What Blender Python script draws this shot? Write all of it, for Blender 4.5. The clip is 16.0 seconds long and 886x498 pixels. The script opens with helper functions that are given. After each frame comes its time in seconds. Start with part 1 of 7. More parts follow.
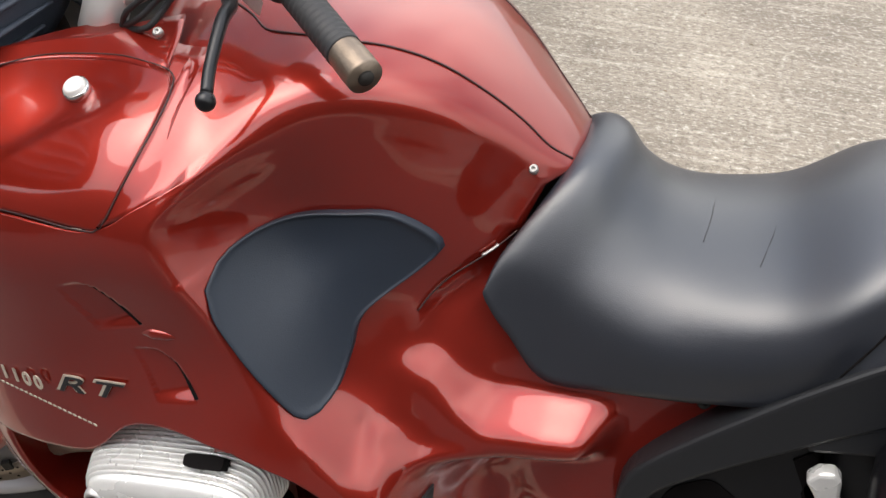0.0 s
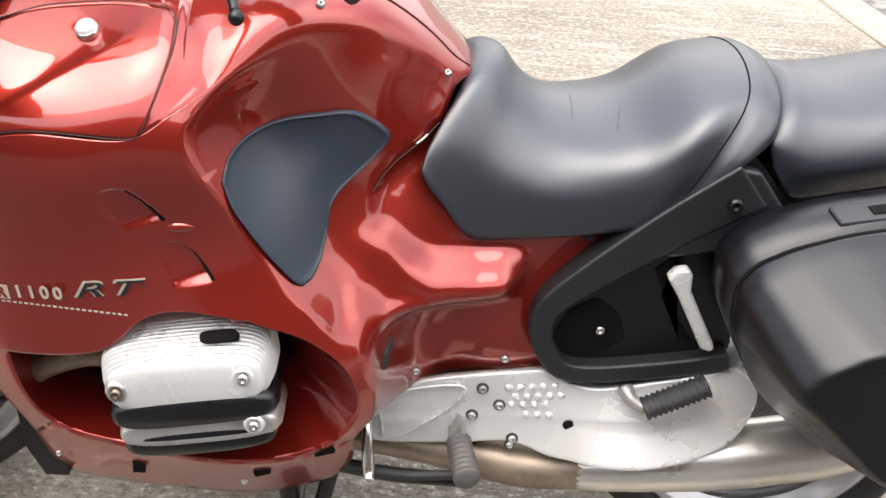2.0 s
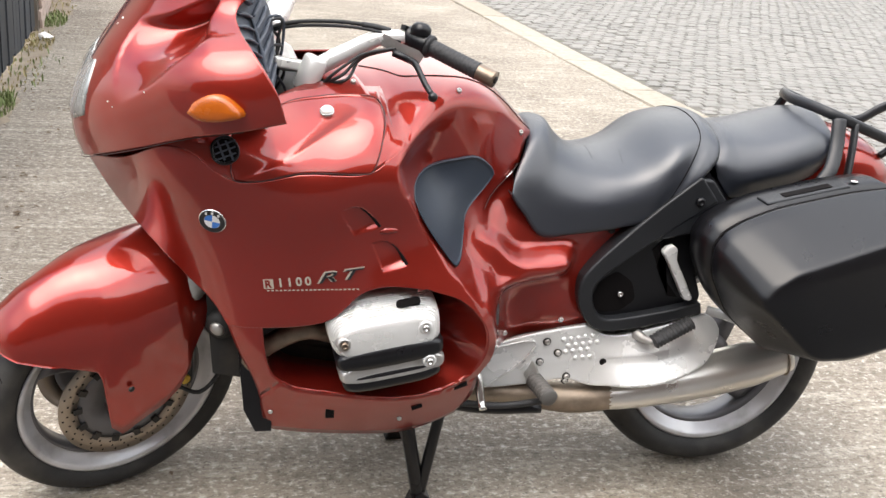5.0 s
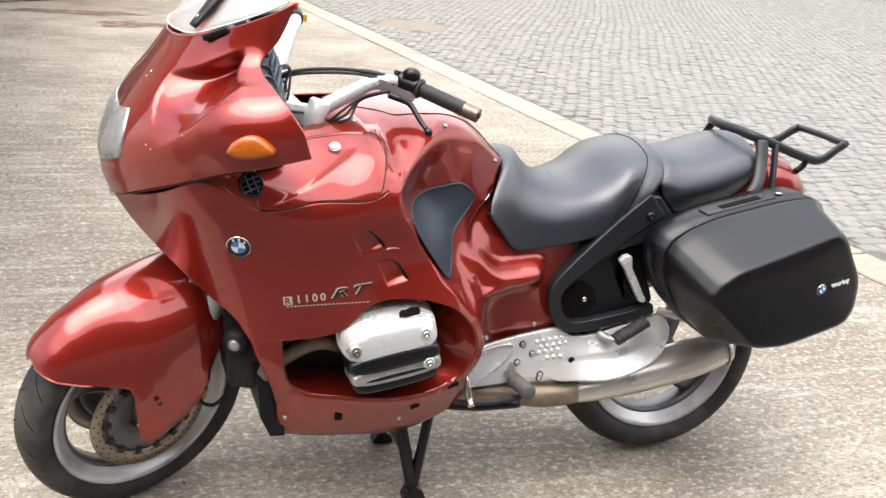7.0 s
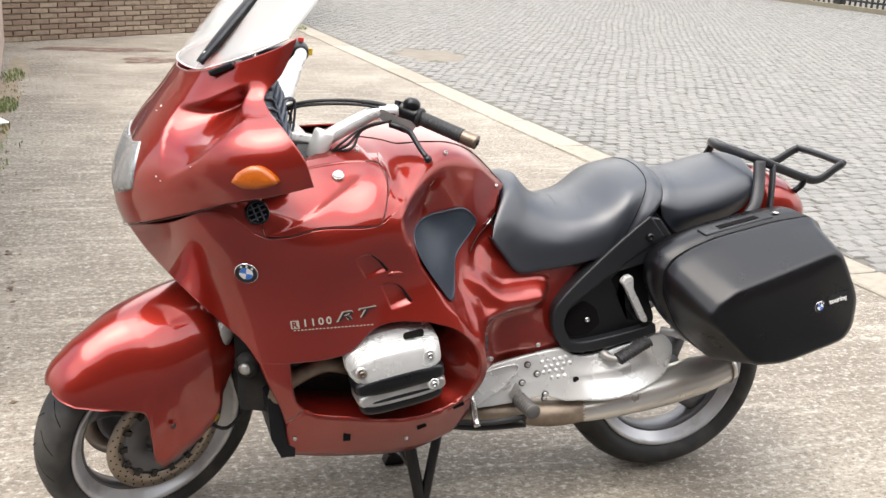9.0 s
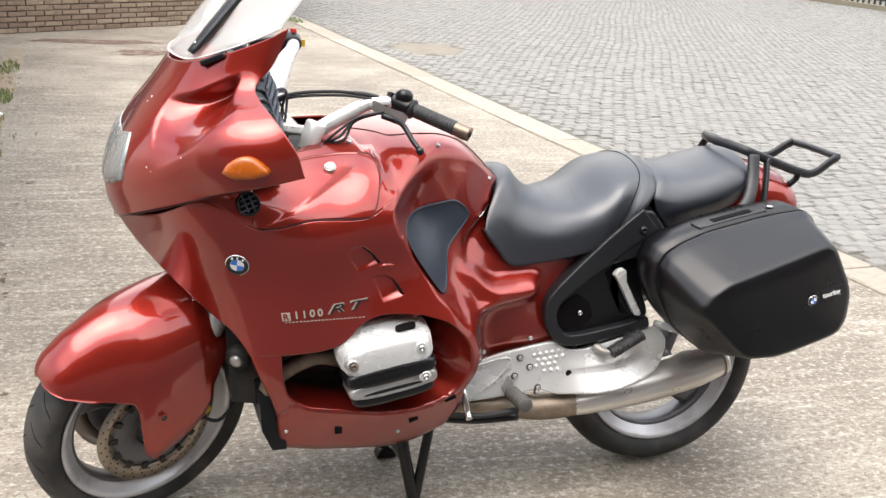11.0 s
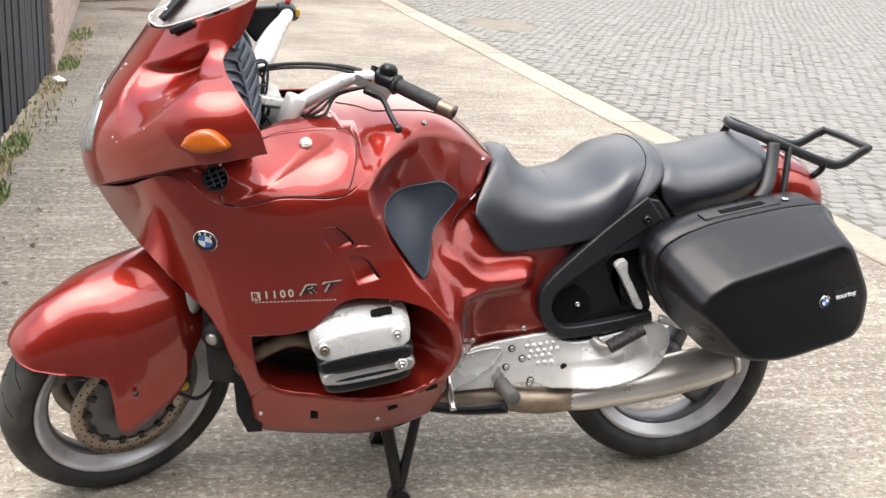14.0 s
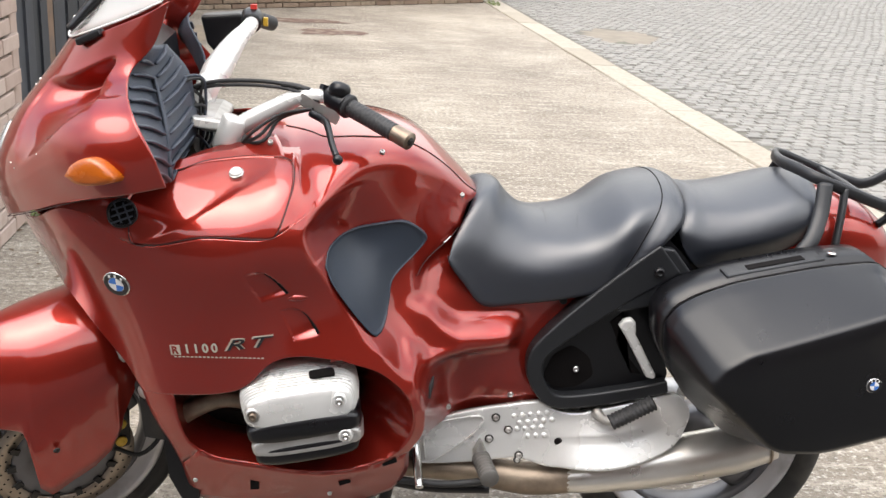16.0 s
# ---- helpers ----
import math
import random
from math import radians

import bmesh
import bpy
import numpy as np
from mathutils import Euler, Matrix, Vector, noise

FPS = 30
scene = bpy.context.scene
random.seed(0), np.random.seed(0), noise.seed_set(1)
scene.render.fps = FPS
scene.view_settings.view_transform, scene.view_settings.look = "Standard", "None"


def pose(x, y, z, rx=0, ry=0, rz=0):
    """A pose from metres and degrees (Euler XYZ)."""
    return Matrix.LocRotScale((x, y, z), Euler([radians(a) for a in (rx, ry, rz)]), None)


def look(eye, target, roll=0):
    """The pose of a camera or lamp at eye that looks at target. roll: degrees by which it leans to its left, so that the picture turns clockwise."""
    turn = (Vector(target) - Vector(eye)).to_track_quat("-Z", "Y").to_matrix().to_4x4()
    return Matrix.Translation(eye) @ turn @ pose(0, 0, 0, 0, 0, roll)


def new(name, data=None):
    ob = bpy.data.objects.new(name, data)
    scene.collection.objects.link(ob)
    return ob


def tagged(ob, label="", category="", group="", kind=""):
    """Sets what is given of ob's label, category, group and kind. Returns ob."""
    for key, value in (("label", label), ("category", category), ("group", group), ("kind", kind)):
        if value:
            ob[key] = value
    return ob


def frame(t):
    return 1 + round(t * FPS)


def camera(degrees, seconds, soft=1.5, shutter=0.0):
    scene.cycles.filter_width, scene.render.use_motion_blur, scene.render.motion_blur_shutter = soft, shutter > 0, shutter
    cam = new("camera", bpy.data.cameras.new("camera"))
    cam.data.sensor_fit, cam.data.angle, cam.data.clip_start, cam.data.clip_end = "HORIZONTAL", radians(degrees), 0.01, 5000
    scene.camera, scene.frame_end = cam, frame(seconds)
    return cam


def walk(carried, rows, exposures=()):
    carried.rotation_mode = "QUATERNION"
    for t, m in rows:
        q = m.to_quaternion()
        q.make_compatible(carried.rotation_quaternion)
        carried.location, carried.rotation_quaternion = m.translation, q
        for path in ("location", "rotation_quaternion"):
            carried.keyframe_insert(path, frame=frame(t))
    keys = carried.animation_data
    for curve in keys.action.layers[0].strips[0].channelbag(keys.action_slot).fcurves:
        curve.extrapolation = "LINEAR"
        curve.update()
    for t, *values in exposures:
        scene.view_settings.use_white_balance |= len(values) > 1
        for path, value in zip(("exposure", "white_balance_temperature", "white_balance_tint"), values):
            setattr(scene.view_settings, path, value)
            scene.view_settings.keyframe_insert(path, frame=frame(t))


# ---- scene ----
cam = camera(45.54, 16.0)
PATH = [
    (0, (0.309, -1.091, 1.433), (-0.133, 0.545, 0.371), 3.7),
    (0.5, (0.311, -1.163, 1.407), (-0.054, 0.502, 0.361), 4.1),
    (1, (0.241, -1.258, 1.394), (0.001, 0.431, 0.349), 4.5),
    (1.5, (0.121, -1.407, 1.413), (0.052, 0.321, 0.408), 2.3),
    (2, (0.046, -1.497, 1.403), (0.183, 0.251, 0.442), 6.1),
    (2.5, (0.030, -1.625, 1.423), (0.230, 0.139, 0.503), 7.1),
    (3, (-0.004, -1.745, 1.432), (0.190, 0.006, 0.487), 6.5),
    (3.5, (-0.102, -1.859, 1.458), (0.106, -0.049, 0.632), 4.2),
    (4, (-0.292, -2.012, 1.473), (-0.028, -0.199, 0.672), 3.6),
    (4.2, (-0.348, -2.055, 1.464), (-0.026, -0.243, 0.681), 4.5),
    (6.3, (-0.858, -2.480, 1.535), (-0.230, -0.700, 0.874), 4.6),
    (6.5, (-0.864, -2.483, 1.535), (-0.208, -0.713, 0.874), 5.1),
    (7, (-0.860, -2.486, 1.540), (-0.205, -0.708, 0.901), 4.8),
    (7.5, (-0.858, -2.506, 1.547), (-0.206, -0.719, 0.929), 4.8),
    (8, (-0.844, -2.548, 1.552), (-0.203, -0.751, 0.951), 3.9),
    (8.5, (-0.835, -2.573, 1.557), (-0.226, -0.762, 0.966), 3.3),
    (11, (-0.816, -2.568, 1.550), (-0.201, -0.763, 0.948), 3.6),
    (11.5, (-0.822, -2.566, 1.548), (-0.214, -0.758, 0.945), 3.6),
    (12, (-0.817, -2.566, 1.547), (-0.205, -0.762, 0.940), 3.6),
    (12.5, (-0.806, -2.564, 1.548), (-0.172, -0.763, 0.953), 3.6),
    (13, (-0.784, -2.562, 1.549), (-0.166, -0.747, 0.978), 3.4),
    (13.5, (-0.685, -2.545, 1.546), (-0.162, -0.713, 0.938), 3.3),
    (14, (-0.549, -2.524, 1.544), (-0.093, -0.690, 0.891), 4.2),
    (14.5, (-0.465, -2.486, 1.538), (-0.082, -0.645, 0.856), 3.4),
    (15, (-0.375, -2.374, 1.527), (-0.006, -0.515, 0.888), 4.6),
    (15.5, (-0.268, -2.266, 1.532), (0.101, -0.395, 0.932), 3.9),
    (16, (-0.116, -2.197, 1.522), (0.081, -0.317, 0.869), 3.6),
]
EXPOSURE = [(0, 0.62), (0.5, 0.80), (1, 1.02), (1.5, 1.17), (2.5, 1.24), (3.5, 1.22), (4, 1.04), (4.2, 1.02), (6.3, 1.09), (7, 1.10), (8, 1.00), (12, 1.03), (13.5, 1.02), (15.5, 1.00), (16, 0.94)]
walk(cam, [(t, look(eye, target, roll)) for t, eye, target, roll in PATH], EXPOSURE)

# ---- light ----
world = bpy.data.worlds.new("sky")
scene.world = world
world.use_nodes = True
wn = world.node_tree
sky = wn.nodes.new("ShaderNodeTexSky")
sky.sky_type = "NISHITA"
sky.sun_disc = False
CLOUD = 12.0
SUN_EL, SUN_AZ = 66.0, 236.0
sky.sun_elevation, sky.sun_rotation = radians(SUN_EL), radians(SUN_AZ)
sky.dust_density, sky.air_density = 3.0, 1.2
wn.nodes["Background"].inputs["Strength"].default_value = 0.15
# broken white cloud over the whole sky
sky_dir = wn.nodes.new("ShaderNodeTexCoord")
cloud = wn.nodes.new("ShaderNodeTexNoise")
cloud.inputs["Scale"].default_value, cloud.inputs["Detail"].default_value, cloud.inputs["Roughness"].default_value = 1.3, 3.0, 0.45
wn.links.new(sky_dir.outputs["Generated"], cloud.inputs["Vector"])
# an overcast sky is brightest overhead and dims towards the horizon
height = wn.nodes.new("ShaderNodeSeparateXYZ")
wn.links.new(sky_dir.outputs["Generated"], height.inputs[0])
rise = wn.nodes.new("ShaderNodeMapRange")
rise.inputs["To Min"].default_value, rise.inputs["To Max"].default_value = 0.35, 1.50
wn.links.new(height.outputs["Z"], rise.inputs["Value"])
cover = wn.nodes.new("ShaderNodeMapRange")
cover.inputs["From Min"].default_value, cover.inputs["From Max"].default_value = 0.30, 0.66
wn.links.new(cloud.outputs["Fac"], cover.inputs["Value"])
veil = wn.nodes.new("ShaderNodeMix")
veil.data_type = "RGBA"
veil.inputs["B"].default_value = (CLOUD, CLOUD * 0.985, CLOUD * 0.965, 1)
wn.links.new(cover.outputs["Result"], veil.inputs["Factor"])
wn.links.new(sky.outputs[0], veil.inputs["A"])
glow = wn.nodes.new("ShaderNodeVectorMath")
glow.operation = "SCALE"
wn.links.new(veil.outputs["Result"], glow.inputs[0])
wn.links.new(rise.outputs["Result"], glow.inputs["Scale"])
wn.links.new(glow.outputs[0], wn.nodes["Background"].inputs["Color"])
sun = new("sun", bpy.data.lights.new("sun", "SUN"))
sun.data.energy, sun.data.angle, sun.data.color = 1.35, radians(54), (1.0, 0.96, 0.90)
az, el = radians(SUN_AZ), radians(SUN_EL)
to_sun = Vector((math.sin(az) * math.cos(el), math.cos(az) * math.cos(el), math.sin(el)))
sun.matrix_world = to_sun.to_track_quat("Z", "Y").to_matrix().to_4x4()
sun.location = to_sun * 30

# ---- small tools ----
def rgba(c):
    return (c[0], c[1], c[2], 1.0)


def material(name, color, rough=0.5, metal=0.0, coat=0.0, spread=0.0, scale=30.0, bump=0.0, bump_scale=200.0, stain=None, stain_scale=4.0, stain_amount=0.5, rough_spread=0.1, spec=0.5):
    """A principled surface with colour variation at two scales, uneven gloss and fine relief."""
    m = bpy.data.materials.new(name)
    m.use_nodes = True
    nt = m.node_tree
    b = nt.nodes["Principled BSDF"]
    b.inputs["Roughness"].default_value, b.inputs["Metallic"].default_value = rough, metal
    b.inputs["Specular IOR Level"].default_value = spec
    b.inputs["Coat Weight"].default_value, b.inputs["Coat Roughness"].default_value = coat, 0.05
    b.inputs["Base Color"].default_value = rgba(color)
    co = nt.nodes.new("ShaderNodeTexCoord")

    def noise_at(s, detail=5.0):
        n = nt.nodes.new("ShaderNodeTexNoise")
        n.inputs["Scale"].default_value, n.inputs["Detail"].default_value = s, detail
        nt.links.new(co.outputs["Object"], n.inputs["Vector"])
        return n

    out = None
    if spread > 0:
        n = noise_at(scale)
        mix = nt.nodes.new("ShaderNodeMix")
        mix.data_type = "RGBA"
        mix.inputs["A"].default_value = rgba([v * (1 - spread) for v in color])
        mix.inputs["B"].default_value = rgba([min(1, v * (1 + spread)) for v in color])
        nt.links.new(n.outputs["Fac"], mix.inputs["Factor"])
        out = mix.outputs["Result"]
    if stain:
        n = noise_at(stain_scale, 8.0)
        ramp = nt.nodes.new("ShaderNodeMapRange")
        ramp.inputs["From Min"].default_value, ramp.inputs["From Max"].default_value = 0.48, 0.68
        ramp.inputs["To Max"].default_value = stain_amount
        nt.links.new(n.outputs["Fac"], ramp.inputs["Value"])
        mix = nt.nodes.new("ShaderNodeMix")
        mix.data_type = "RGBA"
        mix.inputs["A"].default_value = rgba(color)
        mix.inputs["B"].default_value = rgba(stain)
        nt.links.new(ramp.outputs["Result"], mix.inputs["Factor"])
        if out:
            nt.links.new(out, mix.inputs["A"])
        out = mix.outputs["Result"]
    if out:
        nt.links.new(out, b.inputs["Base Color"])
    if rough_spread > 0:
        n = noise_at(11.0)
        mr = nt.nodes.new("ShaderNodeMapRange")
        mr.inputs["To Min"].default_value, mr.inputs["To Max"].default_value = max(0.02, rough - rough_spread), min(1, rough + rough_spread)
        nt.links.new(n.outputs["Fac"], mr.inputs["Value"])
        nt.links.new(mr.outputs["Result"], b.inputs["Roughness"])
    if bump > 0:
        n = noise_at(bump_scale, 3.0)
        bp = nt.nodes.new("ShaderNodeBump")
        bp.inputs["Strength"].default_value, bp.inputs["Distance"].default_value = bump, 0.002
        nt.links.new(n.outputs["Fac"], bp.inputs["Height"])
        nt.links.new(bp.outputs["Normal"], b.inputs["Normal"])
    return m


def part(name, bm, mat, parent=None, label="", smooth=True):
    """Links a bmesh as one mesh object under a thing or a part."""
    me = bpy.data.meshes.new(name)
    bm.to_mesh(me)
    bm.free()
    for p in me.polygons:
        p.use_smooth = smooth
    me.materials.append(mat)
    ob = new(name, me)
    if parent:
        ob.parent = parent
    if label:
        ob["label"] = label
    return ob


def spline(pts, n):
    """n points evenly spread along a smooth curve through pts."""
    p = np.array(pts, float)
    if len(p) == 2:
        return p[0] + (p[1] - p[0]) * np.linspace(0, 1, n)[:, None]
    ext = np.vstack([2 * p[0] - p[1], p, 2 * p[-1] - p[-2]])
    fine = []
    for i in range(1, len(ext) - 2):
        a, b, c, d = ext[i - 1 : i + 3]
        for s in np.linspace(0, 1, 24, endpoint=False):
            fine.append(0.5 * (2 * b + (c - a) * s + (2 * a - 5 * b + 4 * c - d) * s**2 + (3 * b - a - 3 * c + d) * s**3))
    fine = np.array(fine + [p[-1]])
    run = np.r_[0, np.cumsum(np.linalg.norm(np.diff(fine, axis=0), axis=1))]
    want = np.linspace(0, run[-1], n)
    return np.stack([np.interp(want, run, fine[:, k]) for k in range(fine.shape[1])], 1)


def coons(bottom, top, left, right, nu, nv):
    """A grid [nv][nu] filling four edges: bottom and top run left to right, left and right run bottom to top."""
    b, t, l, r = spline(bottom, nu), spline(top, nu), spline(left, nv), spline(right, nv)
    u, v = np.linspace(0, 1, nu)[None, :, None], np.linspace(0, 1, nv)[:, None, None]
    g = (1 - v) * b[None] + v * t[None] + (1 - u) * l[:, None] + u * r[:, None]
    return g - ((1 - u) * (1 - v) * b[0] + u * (1 - v) * b[-1] + (1 - u) * v * t[0] + u * v * t[-1])


def rbf(table):
    """A smooth function of (x, z) through rows of x, z, value."""
    t = np.array(table, float)
    p, f = t[:, :2], t[:, 2]

    def kern(d):
        return d**3

    n = len(p)
    a = np.zeros((n + 3, n + 3))
    a[:n, :n] = kern(np.linalg.norm(p[:, None] - p[None], axis=2)) + 2e-5 * np.eye(n)
    a[:n, n], a[:n, n + 1 :] = 1, p
    a[n, :n], a[n + 1 :, :n] = 1, p.T
    w = np.linalg.solve(a, np.r_[f, 0, 0, 0])

    def value(x, z):
        q = np.stack([np.asarray(x, float), np.asarray(z, float)], -1)
        d = np.linalg.norm(q[..., None, :] - p, axis=-1)
        return kern(d) @ w[:n] + w[n] + q @ w[n + 1 :]

    return value


def add_grid(bm, g, flip=False, close=False):
    """Adds a grid of points [rows][columns] as quads; close joins the last column to the first. Returns its vertices."""
    vs = [[bm.verts.new(p) for p in row] for row in g]
    rows, cols = len(vs), len(vs[0])
    for j in range(rows - 1):
        for i in range(cols if close else cols - 1):
            k = (i + 1) % cols
            q = (vs[j][i], vs[j][k], vs[j + 1][k], vs[j + 1][i])
            bm.faces.new(q[::-1] if flip else q)
    return vs


def tidy(bm, weld=0.0004):
    bmesh.ops.remove_doubles(bm, verts=bm.verts, dist=weld)
    bmesh.ops.recalc_face_normals(bm, faces=bm.faces)


def mirror_y(bm):
    for v in bm.verts:
        v.co.y = -v.co.y
    bmesh.ops.reverse_faces(bm, faces=bm.faces)
    return bm


def solid(ob, thick, bevel=0.0):
    """Gives a sheet its thickness, with softened edges."""
    m = ob.modifiers.new("thickness", "SOLIDIFY")
    m.thickness, m.offset = thick, -1.0
    if bevel:
        soften(ob, bevel)
    return ob


def soften(ob, width, segments=2, angle=40):
    m = ob.modifiers.new("edges", "BEVEL")
    m.width, m.segments, m.limit_method, m.angle_limit = width, segments, "ANGLE", radians(angle)
    return ob


def smooth_more(ob, levels=1):
    m = ob.modifiers.new("smooth", "SUBSURF")
    m.levels = m.render_levels = levels
    return ob


def loft(rings, cap=True):
    """A skin through closed rings of equal count."""
    bm = bmesh.new()
    vs = add_grid(bm, rings, close=True)
    if cap:
        bm.faces.new(vs[0][::-1])
        bm.faces.new(vs[-1])
    bmesh.ops.recalc_face_normals(bm, faces=bm.faces)
    return bm


def tube(pts, radius, n=24, sides=10, flat=1.0):
    """A round bar along a smooth curve; radius may be a list along the way."""
    c = spline(pts, n)
    rad = np.interp(np.linspace(0, 1, n), np.linspace(0, 1, len(np.atleast_1d(radius))), np.atleast_1d(radius))
    tang = np.gradient(c, axis=0)
    tang /= np.linalg.norm(tang, axis=1)[:, None]
    ref = np.array([0, 0, 1.0]) if abs(tang[0][2]) < 0.9 else np.array([1.0, 0, 0])
    rings = []
    for p, t, r in zip(c, tang, rad):
        a = ref - t * (ref @ t)
        a /= np.linalg.norm(a)
        b, ref = np.cross(t, a), a
        rings.append([p + r * (math.cos(s) * a * flat + math.sin(s) * b) for s in np.linspace(0, 2 * math.pi, sides, endpoint=False)])
    return loft(rings)


def revolve(profile, n=48, axis="y"):
    """A closed profile of (radius, along) turned round an axis through the origin."""
    bm = bmesh.new()
    rings = []
    for s in np.linspace(0, 2 * math.pi, n, endpoint=False):
        c, d = math.cos(s), math.sin(s)
        rings.append([{"y": (r * c, a, r * d), "x": (a, r * c, r * d), "z": (r * c, r * d, a)}[axis] for r, a in profile])
    rings.append(rings[0])
    add_grid(bm, rings, close=True)
    tidy(bm)
    return bm


def lathe(profile, n=16, axis="y"):
    """An open profile of (radius, along), from axis to axis, turned."""
    bm = bmesh.new()
    rings = []
    for s in np.linspace(0, 2 * math.pi, n + 1):
        c, d = math.cos(s), math.sin(s)
        rings.append([{"y": (r * c, a, r * d), "x": (a, r * c, r * d), "z": (r * c, r * d, a)}[axis] for r, a in profile])
    add_grid(bm, rings)
    tidy(bm, 1e-5)
    return bm


def box(size, center=(0, 0, 0)):
    bm = bmesh.new()
    bmesh.ops.create_cube(bm, size=1.0)
    bmesh.ops.scale(bm, vec=size, verts=bm.verts)
    bmesh.ops.translate(bm, vec=center, verts=bm.verts)
    return bm


def prism(outline, depth0, depth1, axis="y"):
    """A flat outline of (x, z) carried from depth0 to depth1 along y."""
    bm = bmesh.new()
    a = [bm.verts.new((x, depth0, z)) for x, z in outline]
    b = [bm.verts.new((x, depth1, z)) for x, z in outline]
    bm.faces.new(a)
    bm.faces.new(b[::-1])
    for i in range(len(a)):
        k = (i + 1) % len(a)
        bm.faces.new((a[i], b[i], b[k], a[k]))
    bmesh.ops.recalc_face_normals(bm, faces=bm.faces)
    return bm


def outline(pts, k=1.0, n=72):
    """A closed outline with tight rounded corners."""
    p = np.array(pts)
    c = p.mean(0)
    p = c + (p - c) * k
    fine = []
    for i in range(len(p)):
        a, b, d = p[i - 1], p[i], p[(i + 1) % len(p)]
        e0, e1 = b + (a - b) * 0.28, b + (d - b) * 0.28
        for q in np.linspace(0, 1, 6):
            fine.append((1 - q) ** 2 * e0 + 2 * q * (1 - q) * b + q * q * e1)
    return np.array(fine)


def place(bm, m):
    bmesh.ops.transform(bm, matrix=m, verts=bm.verts)
    return bm


def merge(*bms):
    """Several bmeshes as one."""
    out = bmesh.new()
    for b in bms:
        me = bpy.data.meshes.new("tmp")
        b.to_mesh(me)
        b.free()
        out.from_mesh(me)
        bpy.data.meshes.remove(me)
    return out


def thing(name, label, category, at=(0, 0, 0), kind="", group=""):
    ob = new(name)
    ob.location = at
    return tagged(ob, label, category, group, kind)


def bolt(parent, at, r=0.008, axis="y", mat=None, name="bolt", m=None):
    """A domed screw head with a recessed socket, facing the bike's left side."""
    prof = [(0.0, -0.25 * r), (0.4 * r, -0.25 * r), (0.45 * r, -0.7 * r), (0.8 * r, -0.6 * r), (r, -0.2 * r), (r, 0.6 * r), (0, 0.6 * r)]
    bm = lathe(prof, 14)
    place(bm, Matrix.Translation(at) @ (m or Matrix()))
    return part(name, bm, mat, parent)

# ---- materials ----
def paint_material():
    """Metallic red lacquer: flakes under a clear coat, faint orange peel, dust."""
    m = material("red_metallic_paint", (0.265, 0.018, 0.010), 0.30, 0.6, 1.0, 0.08, 3.0, 0.0, rough_spread=0.05)
    nt = m.node_tree
    b = nt.nodes["Principled BSDF"]
    b.inputs["Coat IOR"].default_value, b.inputs["Specular IOR Level"].default_value = 1.6, 0.12
    co = nt.nodes.new("ShaderNodeTexCoord")
    n = nt.nodes.new("ShaderNodeTexNoise")
    n.inputs["Scale"].default_value = 9.0
    bp = nt.nodes.new("ShaderNodeBump")
    bp.inputs["Strength"].default_value, bp.inputs["Distance"].default_value = 0.006, 0.01
    nt.links.new(co.outputs["Object"], n.inputs["Vector"])
    nt.links.new(n.outputs["Fac"], bp.inputs["Height"])
    nt.links.new(bp.outputs["Normal"], b.inputs["Coat Normal"])
    return m


RED = paint_material()
# a darker red than the fairing's, with random brown stains
RED_DARK = material("dark_stained_red_paint", (0.10, 0.009, 0.008), 0.42, 0.2, 0.4, 0.2, 8.0, stain=(0.12, 0.08, 0.06), stain_scale=9.0, stain_amount=0.4)
LEATHER = material("black_vinyl", (0.012, 0.015, 0.022), 0.37, 0, 0, 0.25, 6.0, 0.16, 900.0, rough_spread=0.06, spec=1.0)
RUBBER = material("black_rubber", (0.018, 0.018, 0.019), 0.62, 0, 0, 0.3, 20.0, 0.2, 500.0)
PAD = material("rubber_knee_pad", (0.015, 0.022, 0.034), 0.44, 0, 0, 0.15, 12.0, 0.15, 700.0, rough_spread=0.04)
TYRE = material("tyre_rubber", (0.013, 0.013, 0.013), 0.62, 0, 0, 0.35, 30.0, 0.3, 300.0, stain=(0.11, 0.10, 0.085), stain_scale=9.0, stain_amount=0.36)
PLASTIC = material("black_plastic", (0.004, 0.004, 0.005), 0.29, 0, 0, 0.2, 9.0, 0.10, 1200.0, rough_spread=0.05, spec=0.42)
GREYPLASTIC = material("grey_black_plastic", (0.014, 0.015, 0.017), 0.36, 0, 0, 0.15, 9.0, 0.2, 1000.0, rough_spread=0.06, spec=0.4)
SILVER = material("silver_lacquer", (0.76, 0.76, 0.74), 0.27, 0.45, 0.3, 0.05, 9.0, 0.06, 300.0, stain=(0.40, 0.36, 0.30), stain_scale=5.0, stain_amount=0.14)
CAST = material("cast_aluminium", (0.52, 0.51, 0.49), 0.45, 0.8, 0, 0.15, 40.0, 0.3, 260.0, stain=(0.2, 0.18, 0.15), stain_scale=16.0, stain_amount=0.5)
WHEELSILVER = material("wheel_silver", (0.52, 0.52, 0.54), 0.38, 0.5, 0.4, 0.1, 10.0, stain=(0.14, 0.12, 0.10), stain_scale=11.0, stain_amount=0.45)
# much darker grey than the rim's silver, with random brown stains
SPOKE = material("dark_grey_spoke", (0.13, 0.13, 0.14), 0.42, 0.5, 0.2, 0.15, 10.0, stain=(0.06, 0.05, 0.045), stain_scale=9.0, stain_amount=0.6)
STEEL = material("stainless_steel", (0.72, 0.70, 0.66), 0.30, 0.85, 0, 0.10, 20.0, 0.1, 90.0, stain=(0.42, 0.34, 0.25), stain_scale=5.0, stain_amount=0.35)
